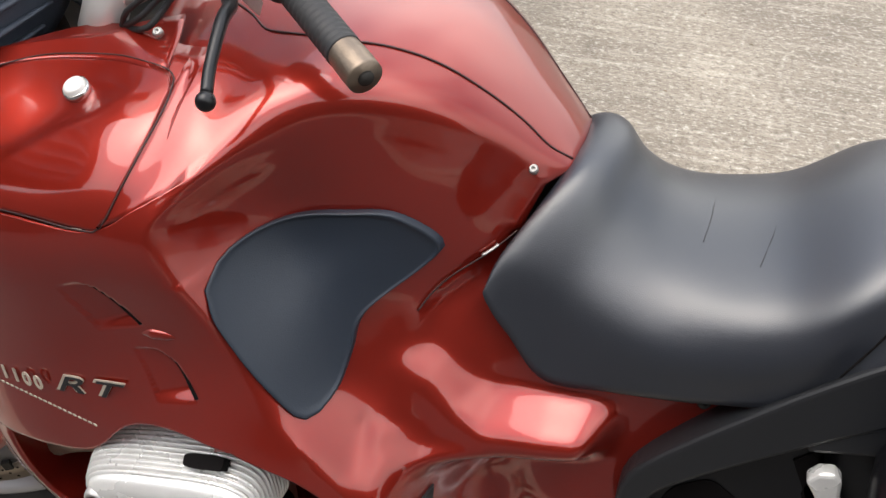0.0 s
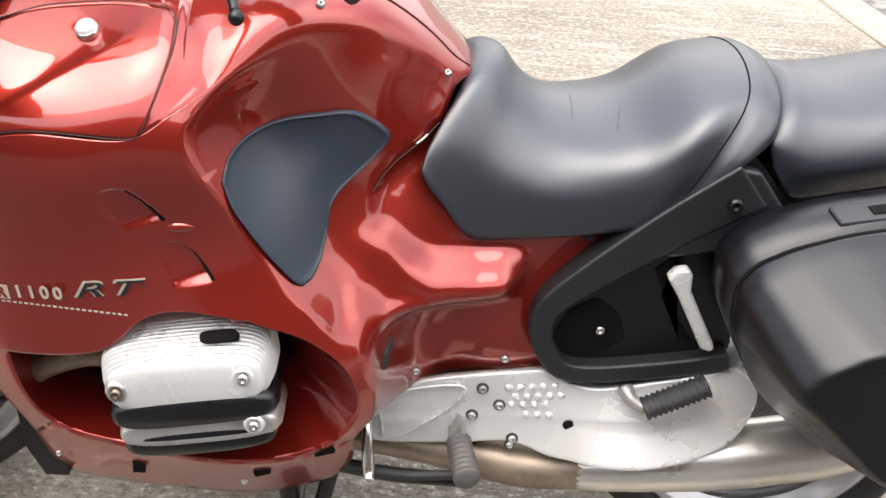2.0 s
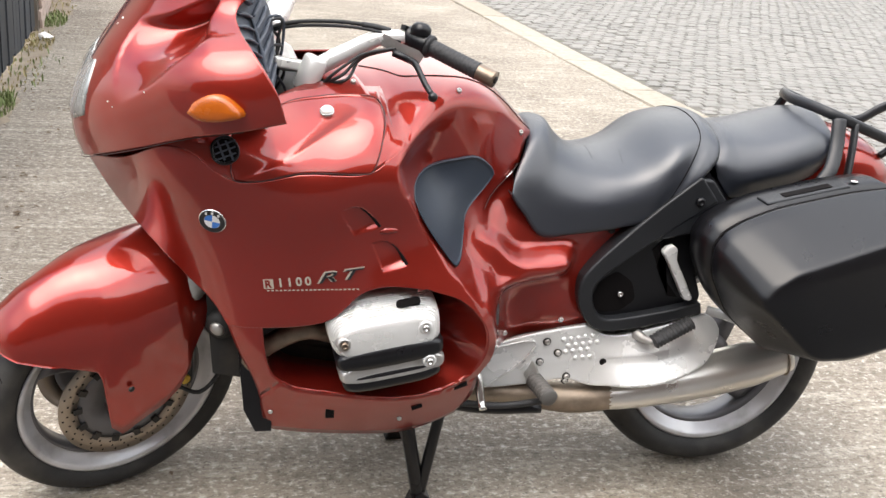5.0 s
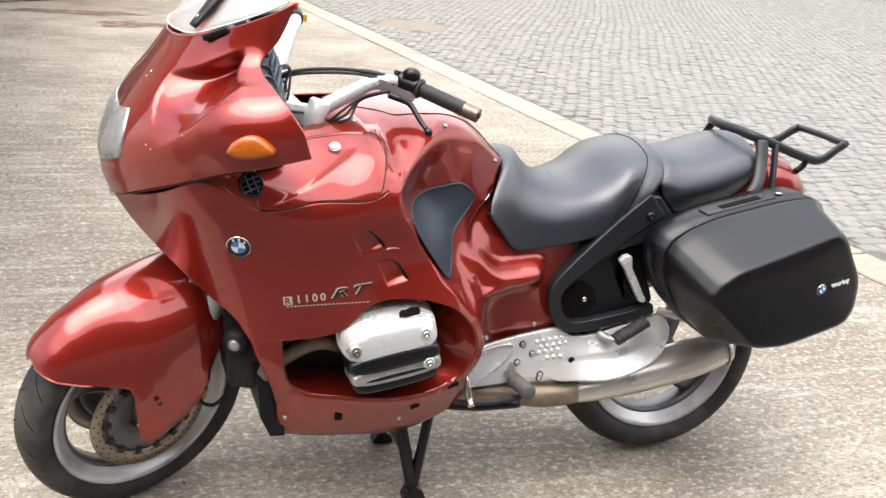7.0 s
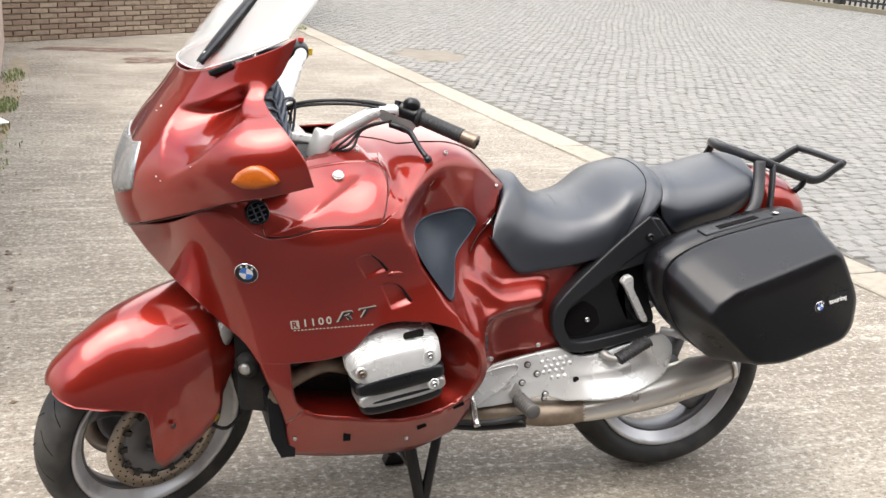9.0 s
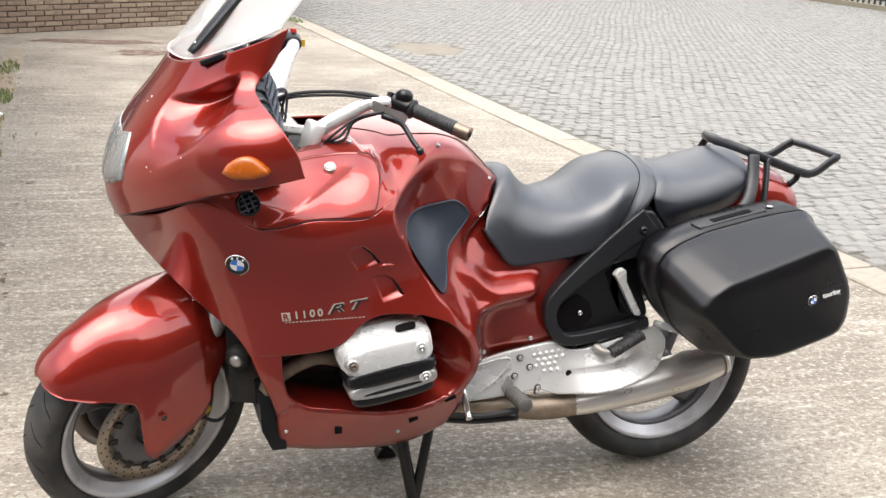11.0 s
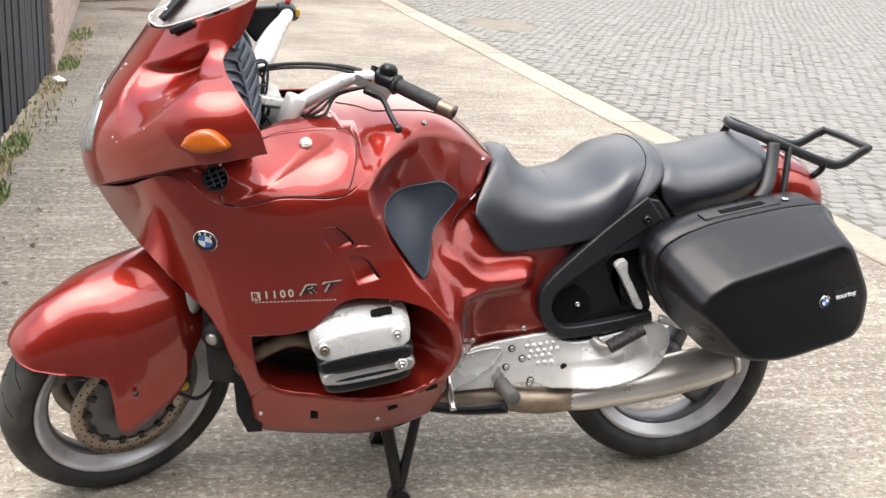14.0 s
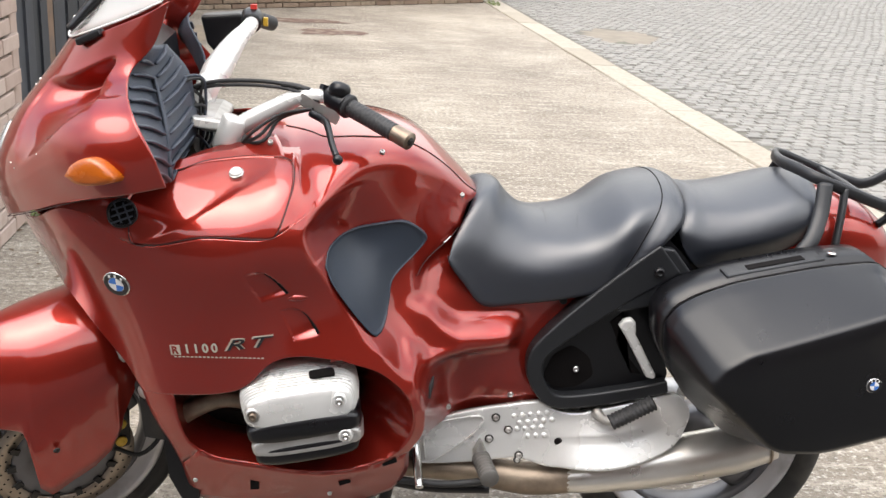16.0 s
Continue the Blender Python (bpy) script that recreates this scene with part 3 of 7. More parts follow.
def side_fairing(strip=True):
    bm = bmesh.new()
    low = list(spline([(-0.495, 0.540), (-0.46, 0.546), (-0.428, 0.552)], 8))[:-1] + [tuple(p) for p in spline(OPEN_TOP, 26)] + list(spline([(-0.105, 0.652), (-0.08, 0.672), (-0.06, 0.69)], 5))[1:]
    top = [(-0.776, 0.822), (-0.70, 0.872), (-0.63, 0.925), (-0.575, 0.925), (-0.53, 0.888), (-0.489, 0.866), (-0.44, 0.868), (-0.364, 0.886), (-0.25, 0.889), (-0.195, 0.92), (-0.155, 0.945)]
    g = coons(low, top, FRONT_UP, [(-0.06, 0.69), (-0.135, 0.806), (-0.178, 0.892), (-0.155, 0.945)], 190, 126)
    skin(bm, g, vented_depth)
    skin(bm, coons([(-0.425, 0.36), (-0.405, 0.385), (-0.385, 0.415)], [(-0.495, 0.54), (-0.46, 0.546), (-0.428, 0.552)], FRONT_LOW, OPEN_FRONT, 10, 14), side_depth)
    skin(bm, coons([(-0.405, 0.255), (-0.275, 0.240), (-0.10, 0.240), (0.012, 0.290)], [(-0.425, 0.36), (-0.405, 0.385), (-0.385, 0.415)] + OPEN_LOW[1:] + [(0.0, 0.405), (0.04, 0.42)], [(-0.405, 0.255), (-0.418, 0.31), (-0.425, 0.36)], [(0.012, 0.290), (0.040, 0.35), (0.04, 0.42)], 40, 10), side_depth)
    k = int(np.linalg.norm(g[0] - np.array(OPEN_REAR[-1]), axis=1).argmin())
    shared = [tuple(p) for p in g[0][k:]]
    skin(bm, coons([(-0.042, 0.395), (0.0, 0.405), (0.04, 0.42)], shared, OPEN_REAR[:-1] + shared[:1], [(0.04, 0.42), (0.064, 0.47), (0.06, 0.53), (0.02, 0.60), (-0.06, 0.69)], len(shared), 64), side_depth)
    skin(bm, coons([(-0.63, 0.925), (-0.575, 0.925), (-0.53, 0.888), (-0.489, 0.866)], [(-0.625, 0.945), (-0.575, 0.975), (-0.52, 0.988), (-0.470, 0.990)], [(-0.63, 0.925), (-0.628, 0.935), (-0.625, 0.945)], [(-0.489, 0.866), (-0.502, 0.93), (-0.470, 0.990)], 16, 12), side_depth)
    skin(bm, coons([(-0.250, 0.886), (-0.195, 0.918), (-0.155, 0.945)], [(-0.208, 1.018), (-0.205, 1.0165), (-0.202, 1.015)], [(-0.250, 0.886), (-0.221, 0.927), (-0.206, 0.973), (-0.208, 1.018)], [(-0.155, 0.945), (-0.178, 0.985), (-0.202, 1.015)], 10, 16), side_depth)
    # knee recess and side cover
    mid = [(-0.06, 0.69), (0.0, 0.70), (0.06, 0.715), (0.12, 0.72), (0.184, 0.722)]
    top = [(-0.155, 0.945), (-0.115, 0.975), (-0.04, 0.992), (0.03, 0.982), (0.09, 0.950), (0.150, 0.897)]
    knee_skin(bm, coons(mid, top, [(-0.06, 0.69), (-0.135, 0.806), (-0.178, 0.892), (-0.155, 0.945)], [(0.184, 0.722), (0.142, 0.76), (0.124, 0.813), (0.136, 0.858), (0.150, 0.897)], 36, 126))
    low = [(0.04, 0.42), (0.10, 0.425), (0.19, 0.446)]
    knee_skin(bm, coons(low, mid, [(0.04, 0.42), (0.064, 0.47), (0.06, 0.53), (0.02, 0.60), (-0.06, 0.69)], [(0.19, 0.446), (0.195, 0.58), (0.184, 0.722)], 36, 64))
    skin(bm, coons([(0.19, 0.446), (0.26, 0.461), (0.345, 0.472)], [(0.184, 0.722), (0.24, 0.735), (0.35, 0.752), (0.46, 0.772)], [(0.19, 0.446), (0.195, 0.58), (0.184, 0.722)], [(0.345, 0.472), (0.34, 0.58), (0.40, 0.68), (0.46, 0.772)], 56, 64), knee_depth)
    # strip above the storage lid
    if strip:
        skin(bm, coons([(-0.45, 0.982), (-0.375, 0.995), (-0.327, 1.001), (-0.269, 1.008), (-0.222, 1.010)], [(-0.45, 0.996), (-0.375, 1.010), (-0.327, 1.016), (-0.283, 1.030), (-0.245, 1.038)], [(-0.45, 0.982), (-0.45, 0.990), (-0.45, 0.996)], [(-0.222, 1.010), (-0.232, 1.026), (-0.245, 1.038)], 30, 8), side_depth)
    # web behind the joint above the cylinder opening
    skin(bm, coons([(-0.125, 0.646), (-0.098, 0.655), (-0.070, 0.674)], [(-0.125, 0.672), (-0.10, 0.684), (-0.074, 0.696)], [(-0.125, 0.646), (-0.125, 0.66), (-0.125, 0.672)], [(-0.070, 0.674), (-0.072, 0.685), (-0.074, 0.696)], 8, 4), lambda x, z: side_depth(x, z) - 0.0035)
    # ledge behind the storage lid
    skin(bm, coons([(-0.500, 0.860), (-0.364, 0.876), (-0.19, 0.895)], [(-0.47, 0.985), (-0.33, 1.022), (-0.195, 1.022)], [(-0.500, 0.860), (-0.50, 0.93), (-0.47, 0.985)], [(-0.19, 0.895), (-0.188, 0.96), (-0.195, 1.022)], 30, 14), lambda x, z: side_depth(x, z) - 0.006)
    # turned-in lip round the cylinder opening
    loop = list(spline(OPEN_TOP, 26)) + list(spline(OPEN_REAR[::-1], 64))[1:] + list(spline(OPEN_LOW[::-1], 22))[1:] + list(spline(OPEN_FRONT, 14))[1:-1]
    cx, cz = -0.18, 0.52
    rings = []
    for inward, grow in ((0.0, 0.0), (0.008, 0.02), (0.03, 0.12), (0.06, 0.26), (0.10, 0.42), (0.14, 0.52)):
        ring = []
        for x, z in loop:
            back = max(0.05, ease((x + 0.16) / 0.12) * ease((0.645 - z) / 0.05))
            k = 1 - grow * back
            ring.append((cx + (x - cx) * k, -float(side_depth(x, z)) + inward, cz + (z - cz) * k))
        rings.append(ring)
    add_grid(bm, rings, close=True)
    bmesh.ops.remove_doubles(bm, verts=bm.verts, dist=0.0014)
    bmesh.ops.recalc_face_normals(bm, faces=bm.faces)
    if sum(f.normal.y * f.calc_area() for f in bm.faces) > 0:
        bmesh.ops.reverse_faces(bm, faces=bm.faces)
    return bm


def storage_panel():
    bm = bmesh.new()
    def lidded(x, z):
        """The lid, dished round the knob above a slanting crease."""
        a, b = np.array((-0.394, 0.908)), np.array((-0.235, 1.001))
        p = np.array((x, z))
        k = float(np.clip((p - a) @ (b - a) / ((b - a) @ (b - a)), 0, 1))
        off = (p - a - (b - a) * k) @ np.array((-0.43, 0.90))
        rise = 0.004 * math.exp(-((off / 0.030) ** 2)) if off < 0 else 0.004 - 0.013 * math.exp(-off / 0.035) * (1 - math.exp(-off / 0.005))
        rise = rise if off < 0.0 else max(-0.009, rise) - 0.004 * (1 - math.exp(-off / 0.03))
        return side_depth(x, z) + rise * math.sin(math.pi * min(1.0, 0.05 + 0.95 * k)) ** 0.8

    skin(bm, coons([(-0.490, 0.869), (-0.44, 0.871), (-0.364, 0.889), (-0.246, 0.892), (-0.230, 0.901)], [(-0.47, 0.980), (-0.42, 0.985), (-0.375, 0.997), (-0.327, 1.003), (-0.269, 1.010), (-0.222, 1.011), (-0.206, 1.001)], [(-0.490, 0.869), (-0.502, 0.93), (-0.47, 0.980)], [(-0.230, 0.901), (-0.219, 0.927), (-0.205, 0.973), (-0.206, 1.001)], 80, 48), lidded)
    bmesh.ops.recalc_face_normals(bm, faces=bm.faces)
    if sum(f.normal.y * f.calc_area() for f in bm.faces) > 0:
        bmesh.ops.reverse_faces(bm, faces=bm.faces)
    return bm


# tank top: arched from rim to rim
KNEE_TOP = [(-0.155, 0.945), (-0.115, 0.975), (-0.04, 0.992), (0.03, 0.982), (0.09, 0.950), (0.150, 0.897)]
CREST = [(-0.245, 0, 1.050), (-0.17, 0, 1.058), (-0.10, 0, 1.058), (-0.02, 0, 1.052), (0.04, 0, 1.033), (0.09, 0, 0.997), (0.14, 0, 0.950), (0.165, 0, 0.925), (0.182, 0, 0.905)]


def tank_rim():
    """The tank cover's edge, point for point the same as the edges of the panels below it."""
    pts = [(x, float(side_depth(x, z)), z) for x, z in spline([(-0.155, 0.945), (-0.178, 0.985), (-0.202, 1.015)], 16)[::-1]]
    n = 35
    for i, (x, z) in enumerate(spline(KNEE_TOP, 36)):
        gap = float(side_depth(*KNEE_TOP[0])) - float(knee_depth(*KNEE_TOP[0]))
        if i:
            pts.append((x, float(knee_depth(x, z)) + gap * (1 - i / n) ** 9, z))
    x, w, z = pts[-1]
    for q in (0.34, 0.67, 1.0):
        pts.append((x + (0.176 - x) * q, w + (0.06 - w) * q, z + (0.905 - z) * q))
    return np.array(pts)


RIM = tank_rim()
RIM_RUN = np.r_[0, np.cumsum(np.linalg.norm(np.diff(RIM, axis=0), axis=1))]
RIM_RUN /= RIM_RUN[-1]
CREST_FINE = spline(CREST, 201)


def tank_point(k, a, side=-1, out=0.0, rim=None):
    """A point of the tank cover: k from front to rear, a from crest to rim."""
    x, w, z = rim if rim is not None else [float(np.interp(k, RIM_RUN, RIM[:, c])) for c in range(3)]
    cx, _, cz = [float(np.interp(k, np.linspace(0, 1, 201), CREST_FINE[:, c])) for c in range(3)]
    f = min(1.0, k / 0.42) ** 1.5
    yy = w * (f * math.sin(a * math.pi / 2) + (1 - f) * a)
    up = f * max(0.0, math.cos(a * math.pi / 2)) ** 0.85 + (1 - f) * (1 - a**1.7)
    return (x + (cx - x) * (1 - a), side * (yy + out * a), z + (cz - z) * up + out)


def tank_top():
    bm = bmesh.new()
    rows = []
    front = [tank_point(0.0, abs(q), -1 if q < 0 else 1, 0.0, RIM[0]) for q in np.linspace(-1, 1, 41)]
    # apron: closes the cover forward, down towards the steering head
    for q in np.linspace(1, 0, 9)[:-1]:
        rows.append([(x - 0.085 * q * (1 - 0.25 * (y / 0.23) ** 2), y * (1 - 0.22 * q), z - 0.030 * q**1.6 * (1 - (y / 0.25) ** 2)) for x, y, z in front])
    for k, rim in zip(RIM_RUN, RIM):
        rows.append([tank_point(k, abs(q), -1 if q < 0 else 1, 0.0, rim) for q in np.linspace(-1, 1, 41)])
    add_grid(bm, rows)
    bmesh.ops.recalc_face_normals(bm, faces=bm.faces)
    if sum(f.normal.z for f in bm.faces) < 0:
        bmesh.ops.reverse_faces(bm, faces=bm.faces)
    return bm


def roll(bm, line, reach, times):
    """Rounds the edges along a line by easing the vertices near it."""
    near = []
    for v in bm.verts:
        if v.is_boundary or not v.is_manifold:
            continue
        p = np.array((v.co.x, abs(v.co.y), v.co.z))
        if np.linalg.norm(line - p, axis=1).min() < reach:
            near.append(v)
    for _ in range(times):
        bmesh.ops.smooth_vert(bm, verts=near, factor=0.5, use_axis_x=True, use_axis_y=True, use_axis_z=True)


shell = merge(side_fairing(), mirror_y(side_fairing(False)), tank_top())
bmesh.ops.remove_doubles(shell, verts=shell.verts, dist=0.0008)
roll(shell, np.array([tank_point(0.0, q) for q in np.linspace(0, 1, 40)]) * np.array([1, -1, 1]), 0.035, 12)
roll(shell, RIM[:20], 0.045, 22)
roll(shell, RIM[:52], 0.024, 9)
roll(shell, np.array([(x, float(side_depth(x, z)), z) for x, z in spline(RIDGE[:6], 80)]), 0.011, 4)
# ease the joins between the panels, but for the air outlets and the cylinder opening
free = []
for v in shell.verts:
    if v.is_boundary or not v.is_manifold:
        continue
    vent = -0.31 < v.co.x < -0.13 and 0.665 < v.co.z < 0.84 and abs(v.co.y) > 0.30
    lip = -0.44 < v.co.x < 0.066 and 0.36 < v.co.z < 0.665
    if not vent and not lip:
        free.append(v)
for _ in range(6):
    bmesh.ops.smooth_vert(shell, verts=free, factor=0.5, use_axis_x=True, use_axis_y=True, use_axis_z=True)
roll(shell, np.array([(0.05, 0.268, 0.634)]), 0.024, 12)
tank = solid(part("fairing_shell", shell, RED, bike, "glossy metallic red fairing shell with tank cover and knee recesses"), 0.004)
for flip in (False, True):
    bm = storage_panel()
    if flip:
        mirror_y(bm)
    solid(part("storage_panel", bm, RED, bike, "glossy metallic red storage lid"), 0.006)


def seam(pts, depth, parent, r=0.0022, name="panel_gap", out=0.0, n=40, mat=None):
    """A thin dark joint laid along a surface."""
    c = spline(pts, n)
    return part(name, tube([(x, -float(depth(x, z)) - out, z) for x, z in c], r, n, 6), mat or JOINT, parent)


seam([(-0.495, 0.93), (-0.492, 0.870), (-0.44, 0.870), (-0.364, 0.888), (-0.25, 0.890), (-0.230, 0.899), (-0.218, 0.927), (-0.204, 0.973), (-0.2035, 0.998), (-0.218, 1.011), (-0.269, 1.011), (-0.327, 1.004), (-0.375, 0.998), (-0.42, 0.986)], side_depth, bike, 0.0010, n=90)


for side in (-1, 1):
    ks = np.linspace(0.0, 0.97, 15)
    part("panel_gap", tube([tank_point(k, float(np.interp(k, [0, 0.1, 0.25, 0.5, 0.8, 1], [0.40, 0.40, 0.41, 0.44, 0.48, 0.56])), side) for k in ks], 0.0014, 60, 6), JOINT, tank)
    if side < 0:
        bolt(tank, (-0.253, 0.183 * side, 1.031), 0.0055, mat=CAST, name="screw", m=Matrix.Rotation(radians(-45 if side < 0 else 225), 4, "X"))
    for at in (tank_point(0.48, 0.70, side, 0.001), (0.136, 0.1045 * side, 0.915)):
        bolt(tank, at, 0.0055, mat=CAST, name="screw", m=Matrix.Rotation(radians(-45 if side < 0 else 225), 4, "X"))


seam([tuple(p) for p in CREASE[1:7]], knee_depth, bike, 0.0011)
part("worn_edge", tube([(x, -float(knee_depth(x, z)) - 0.002, z) for x, z in spline([(0.099, 0.8265), (0.107, 0.8315), (0.114, 0.8375)], 10)], 0.0022, 10, 6, 0.5), CAST, tank, "bare worn edge of the cover")


# rubber knee pad, cushioned, with a raised rim
def knee_pad():
    edge = spline([(-0.140, 0.830), (-0.134, 0.856), (-0.100, 0.873), (-0.036, 0.885), (0.015, 0.887), (0.061, 0.850), (0.049, 0.825), (-0.004, 0.776), (-0.012, 0.735), (-0.020, 0.696), (-0.039, 0.684), (-0.074, 0.724), (-0.122, 0.792), (-0.140, 0.830)], 64)[:-1]
    c = edge.mean(0) + np.array([-0.012, 0.0])
    bm = bmesh.new()
    rings = []
    for s, h in ((1.0, 0.0), (0.995, 0.008), (0.975, 0.0105), (0.955, 0.0085), (0.9, 0.008), (0.75, 0.008), (0.5, 0.009), (0.25, 0.010)):
        rings.append([(x, -float(knee_depth(x, z)) - h, z) for x, z in (c + (p - c) * s for p in edge)])
    vs = add_grid(bm, rings, close=True)
    mid = bm.verts.new((c[0], -float(knee_depth(*c)) - 0.010, c[1]))
    for i in range(len(vs[-1])):
        bm.faces.new((vs[-1][i], vs[-1][(i + 1) % len(vs[-1])], mid))
    bmesh.ops.recalc_face_normals(bm, faces=bm.faces)
    return bm


part("knee_pad", knee_pad(), PAD, bike, "dark grey rubber knee pad")
part("knee_pad", mirror_y(knee_pad()), PAD, bike, "dark grey rubber knee pad")

# ---- nose with mirror pods ----
NOSE_LOW = [(-0.783, 0, 0.828), (-0.781, -0.08, 0.838), (-0.752, -0.175, 0.866), (-0.672, -0.285, 0.912), (-0.57, -0.375, 0.962), (-0.48, -0.435, 0.992), (-0.408, -0.455, 1.012)]
NOSE_TOP = [(-0.652, 0, 1.200), (-0.640, -0.10, 1.203), (-0.610, -0.185, 1.213), (-0.545, -0.245, 1.238), (-0.484, -0.277, 1.266), (-0.442, -0.298, 1.288), (-0.420, -0.30, 1.302)]
NOSE_FRONT = [(-0.783, 0, 0.828), (-0.806, 0, 0.875), (-0.798, 0, 0.945), (-0.755, 0, 1.04), (-0.70, 0, 1.13), (-0.652, 0, 1.200)]
NOSE_REAR = [(-0.408, -0.455, 1.012), (-0.428, -0.456, 1.068), (-0.460, -0.425, 1.118), (-0.486, -0.350, 1.152), (-0.488, -0.300, 1.178), (-0.452, -0.290, 1.22), (-0.430, -0.297, 1.27), (-0.420, -0.30, 1.302)]
nose_grid = coons(NOSE_LOW, NOSE_TOP, NOSE_FRONT, NOSE_REAR, 161, 121)


BROW = [(0.46, 0.775), (0.60, 0.765), (0.70, 0.785), (0.80, 0.800), (0.84, 0.765), (0.865, 0.68), (0.89, 0.56)]
FOLD = [(0.90, 0.49), (0.833, 0.425), (0.729, 0.325), (0.646, 0.275), (0.50, 0.215)]


def nose_shape():
    g = nose_grid.copy()
    dv, du = np.gradient(g, axis=0), np.gradient(g, axis=1)
    nrm = np.cross(du, dv)
    nrm /= np.linalg.norm(nrm, axis=2)[:, :, None] + 1e-9
    if nrm[60, 100, 1] > 0:
        nrm = -nrm
    def eased(g, times, free):
        for _ in range(times):
            left = np.concatenate([g[:, 1:2] * np.array([1, -1, 1]), g[:, :-1]], 1)
            mean = (left[1:-1] + np.concatenate([g[1:-1, 1:], g[1:-1, -1:]], 1) + g[:-2] + g[2:]) / 4
            g[1:-1] += 0.6 * free[1:-1, :, None] * (mean - g[1:-1])
        return g

    held = np.ones(g.shape[:2])
    held[0], held[-1], held[:, -1] = 0, 0, 0
    g = eased(g, 160, held)
    for (x, y, z), r, h in (((-0.55, -0.41, 1.045), (0.10, 0.12, 0.075), 0.016),
                            ((-0.70, -0.2, 1.0), (0.12, 0.12, 0.10), 0.008)):
        d = ((g - np.array((x, y, z))) / np.array(r)) ** 2
        g = g + nrm * (h * np.exp(-d.sum(2)))[:, :, None]
    # flat scoop below the brow: flush along the pod's crease, deepest under the brow's sharp edge
    uu, vv = np.meshgrid(np.linspace(0, 1, g.shape[1]), np.linspace(0, 1, g.shape[0]))
    here = np.stack([uu * 0.55, vv * 0.36], 2)

    def gap(line):
        pts = spline(line, 120) * np.array([0.55, 0.36])
        return np.linalg.norm(here[:, :, None] - pts, axis=3).min(2)

    brow, fold = gap(BROW), gap(FOLD)
    poly = BROW + FOLD
    within = np.array([[inside((u, v), poly) for u in np.linspace(0, 1, g.shape[1])] for v in np.linspace(0, 1, g.shape[0])])
    fade = np.clip((uu - 0.40) / 0.38, 0, 1) * np.clip((0.90 - uu) / 0.12, 0, 1)
    wall = np.clip(brow / 0.010, 0, 1)
    wall = wall * wall * (3 - 2 * wall)
    deep = np.where(within, 0.058 * wall * (fold / (fold + brow + 1e-6)) ** 0.9 * fade * fade * (3 - 2 * fade), 0)
    g = g - nrm * deep[:, :, None]
    # the pod stands out along its crease
    line = np.array(FOLD)[::-1]
    below = (~within) & (vv < np.interp(uu, line[:, 0], line[:, 1]))
    swell = np.where(within, np.exp(-fold / 0.012), np.where(below, np.exp(-((fold / 0.075) ** 2)), np.exp(-fold / 0.012)))
    swell *= np.clip((uu - 0.46) / 0.25, 0, 1) * np.clip((1.0 - uu) / 0.12, 0, 1)
    g = g + nrm * (0.009 * swell)[:, :, None]
    g = eased(g, 5, held)
    g[:, 0, 1] = 0
    return g


NOSE = nose_shape()


def nose_at(u, v):
    i, j = u * 160, v * 120
    a, b = min(int(i), 159), min(int(j), 119)
    s, t = i - a, j - b
    return (NOSE[b, a] * (1 - s) + NOSE[b, a + 1] * s) * (1 - t) + (NOSE[b + 1, a] * (1 - s) + NOSE[b + 1, a + 1] * s) * t


bm = bmesh.new()
add_grid(bm, NOSE)
add_grid(bm, NOSE * np.array([1, -1, 1]), flip=True)
bmesh.ops.remove_doubles(bm, verts=bm.verts, dist=0.0004)
bmesh.ops.recalc_face_normals(bm, faces=bm.faces)
if sum(f.normal.x for f in bm.faces) > 0:
    bmesh.ops.reverse_faces(bm, faces=bm.faces)
nose = solid(part("upper_fairing", bm, RED, bike, "glossy red nose fairing with mirror pods"), 0.005)
part("panel_gap", tube([tuple(np.array(p) + (-0.001, -0.002 if p[1] else 0, -0.003)) for p in NOSE_LOW[:6]], 0.0010, 40, 6), JOINT, bike)


def nose_patch(us, vs, out, name, mat, parent, label, thick=0.004, rnd=0.18, both=False):
    """A lens that follows the nose, with rounded corners."""
    bm = bmesh.new()
    rows = []
    nu, nv = 22, 22
    for b in range(nv):
        q = 2 * b / (nv - 1) - 1
        row = []
        for a in range(nu):
            p = 2 * a / (nu - 1) - 1
            # squared circle mapping keeps corners soft
            pp, qq = p * math.sqrt(1 - rnd * q * q / 2), q * math.sqrt(1 - rnd * p * p / 2)
            u, v = us[0] + (us[1] - us[0]) * (pp + 1) / 2, vs[0] + (vs[1] - vs[0]) * (qq + 1) / 2
            c = nose_at(abs(u), v) * np.array([1, 1 if u >= 0 else -1, 1])
            n = np.cross(nose_at(min(1, abs(u) + 0.02), v) - nose_at(max(0, abs(u) - 0.02), v), nose_at(abs(u), min(1, v + 0.02)) - nose_at(abs(u), max(0, v - 0.02)))
            n = n / (np.linalg.norm(n) + 1e-9)
            if n[0] > 0 and abs(n[0]) > 0.2 or (abs(n[0]) <= 0.2 and n[1] > 0):
                n = -n
            if u < 0:
                n = n * np.array([1, -1, 1])
            edge = max(abs(p), abs(q))
            row.append(c + n * (out * (1 - edge**6) + 0.001))
        rows.append(row)
    add_grid(bm, rows)
    bmesh.ops.recalc_face_normals(bm, faces=bm.faces)
    if sum((f.normal.x + f.normal.y) for f in bm.faces) > 0:
        bmesh.ops.reverse_faces(bm, faces=bm.faces)
    return solid(part(name, bm, mat, parent, label), thick)


headlight = nose_patch((-0.33, 0.33), (0.19, 0.52), 0.004, "headlight", LAMPBACK, bike, "wide clear headlight glass", rnd=0.25)
nose_patch((-0.315, 0.315), (0.205, 0.505), 0.008, "headlight_glass", LENS, headlight, "", rnd=0.25)

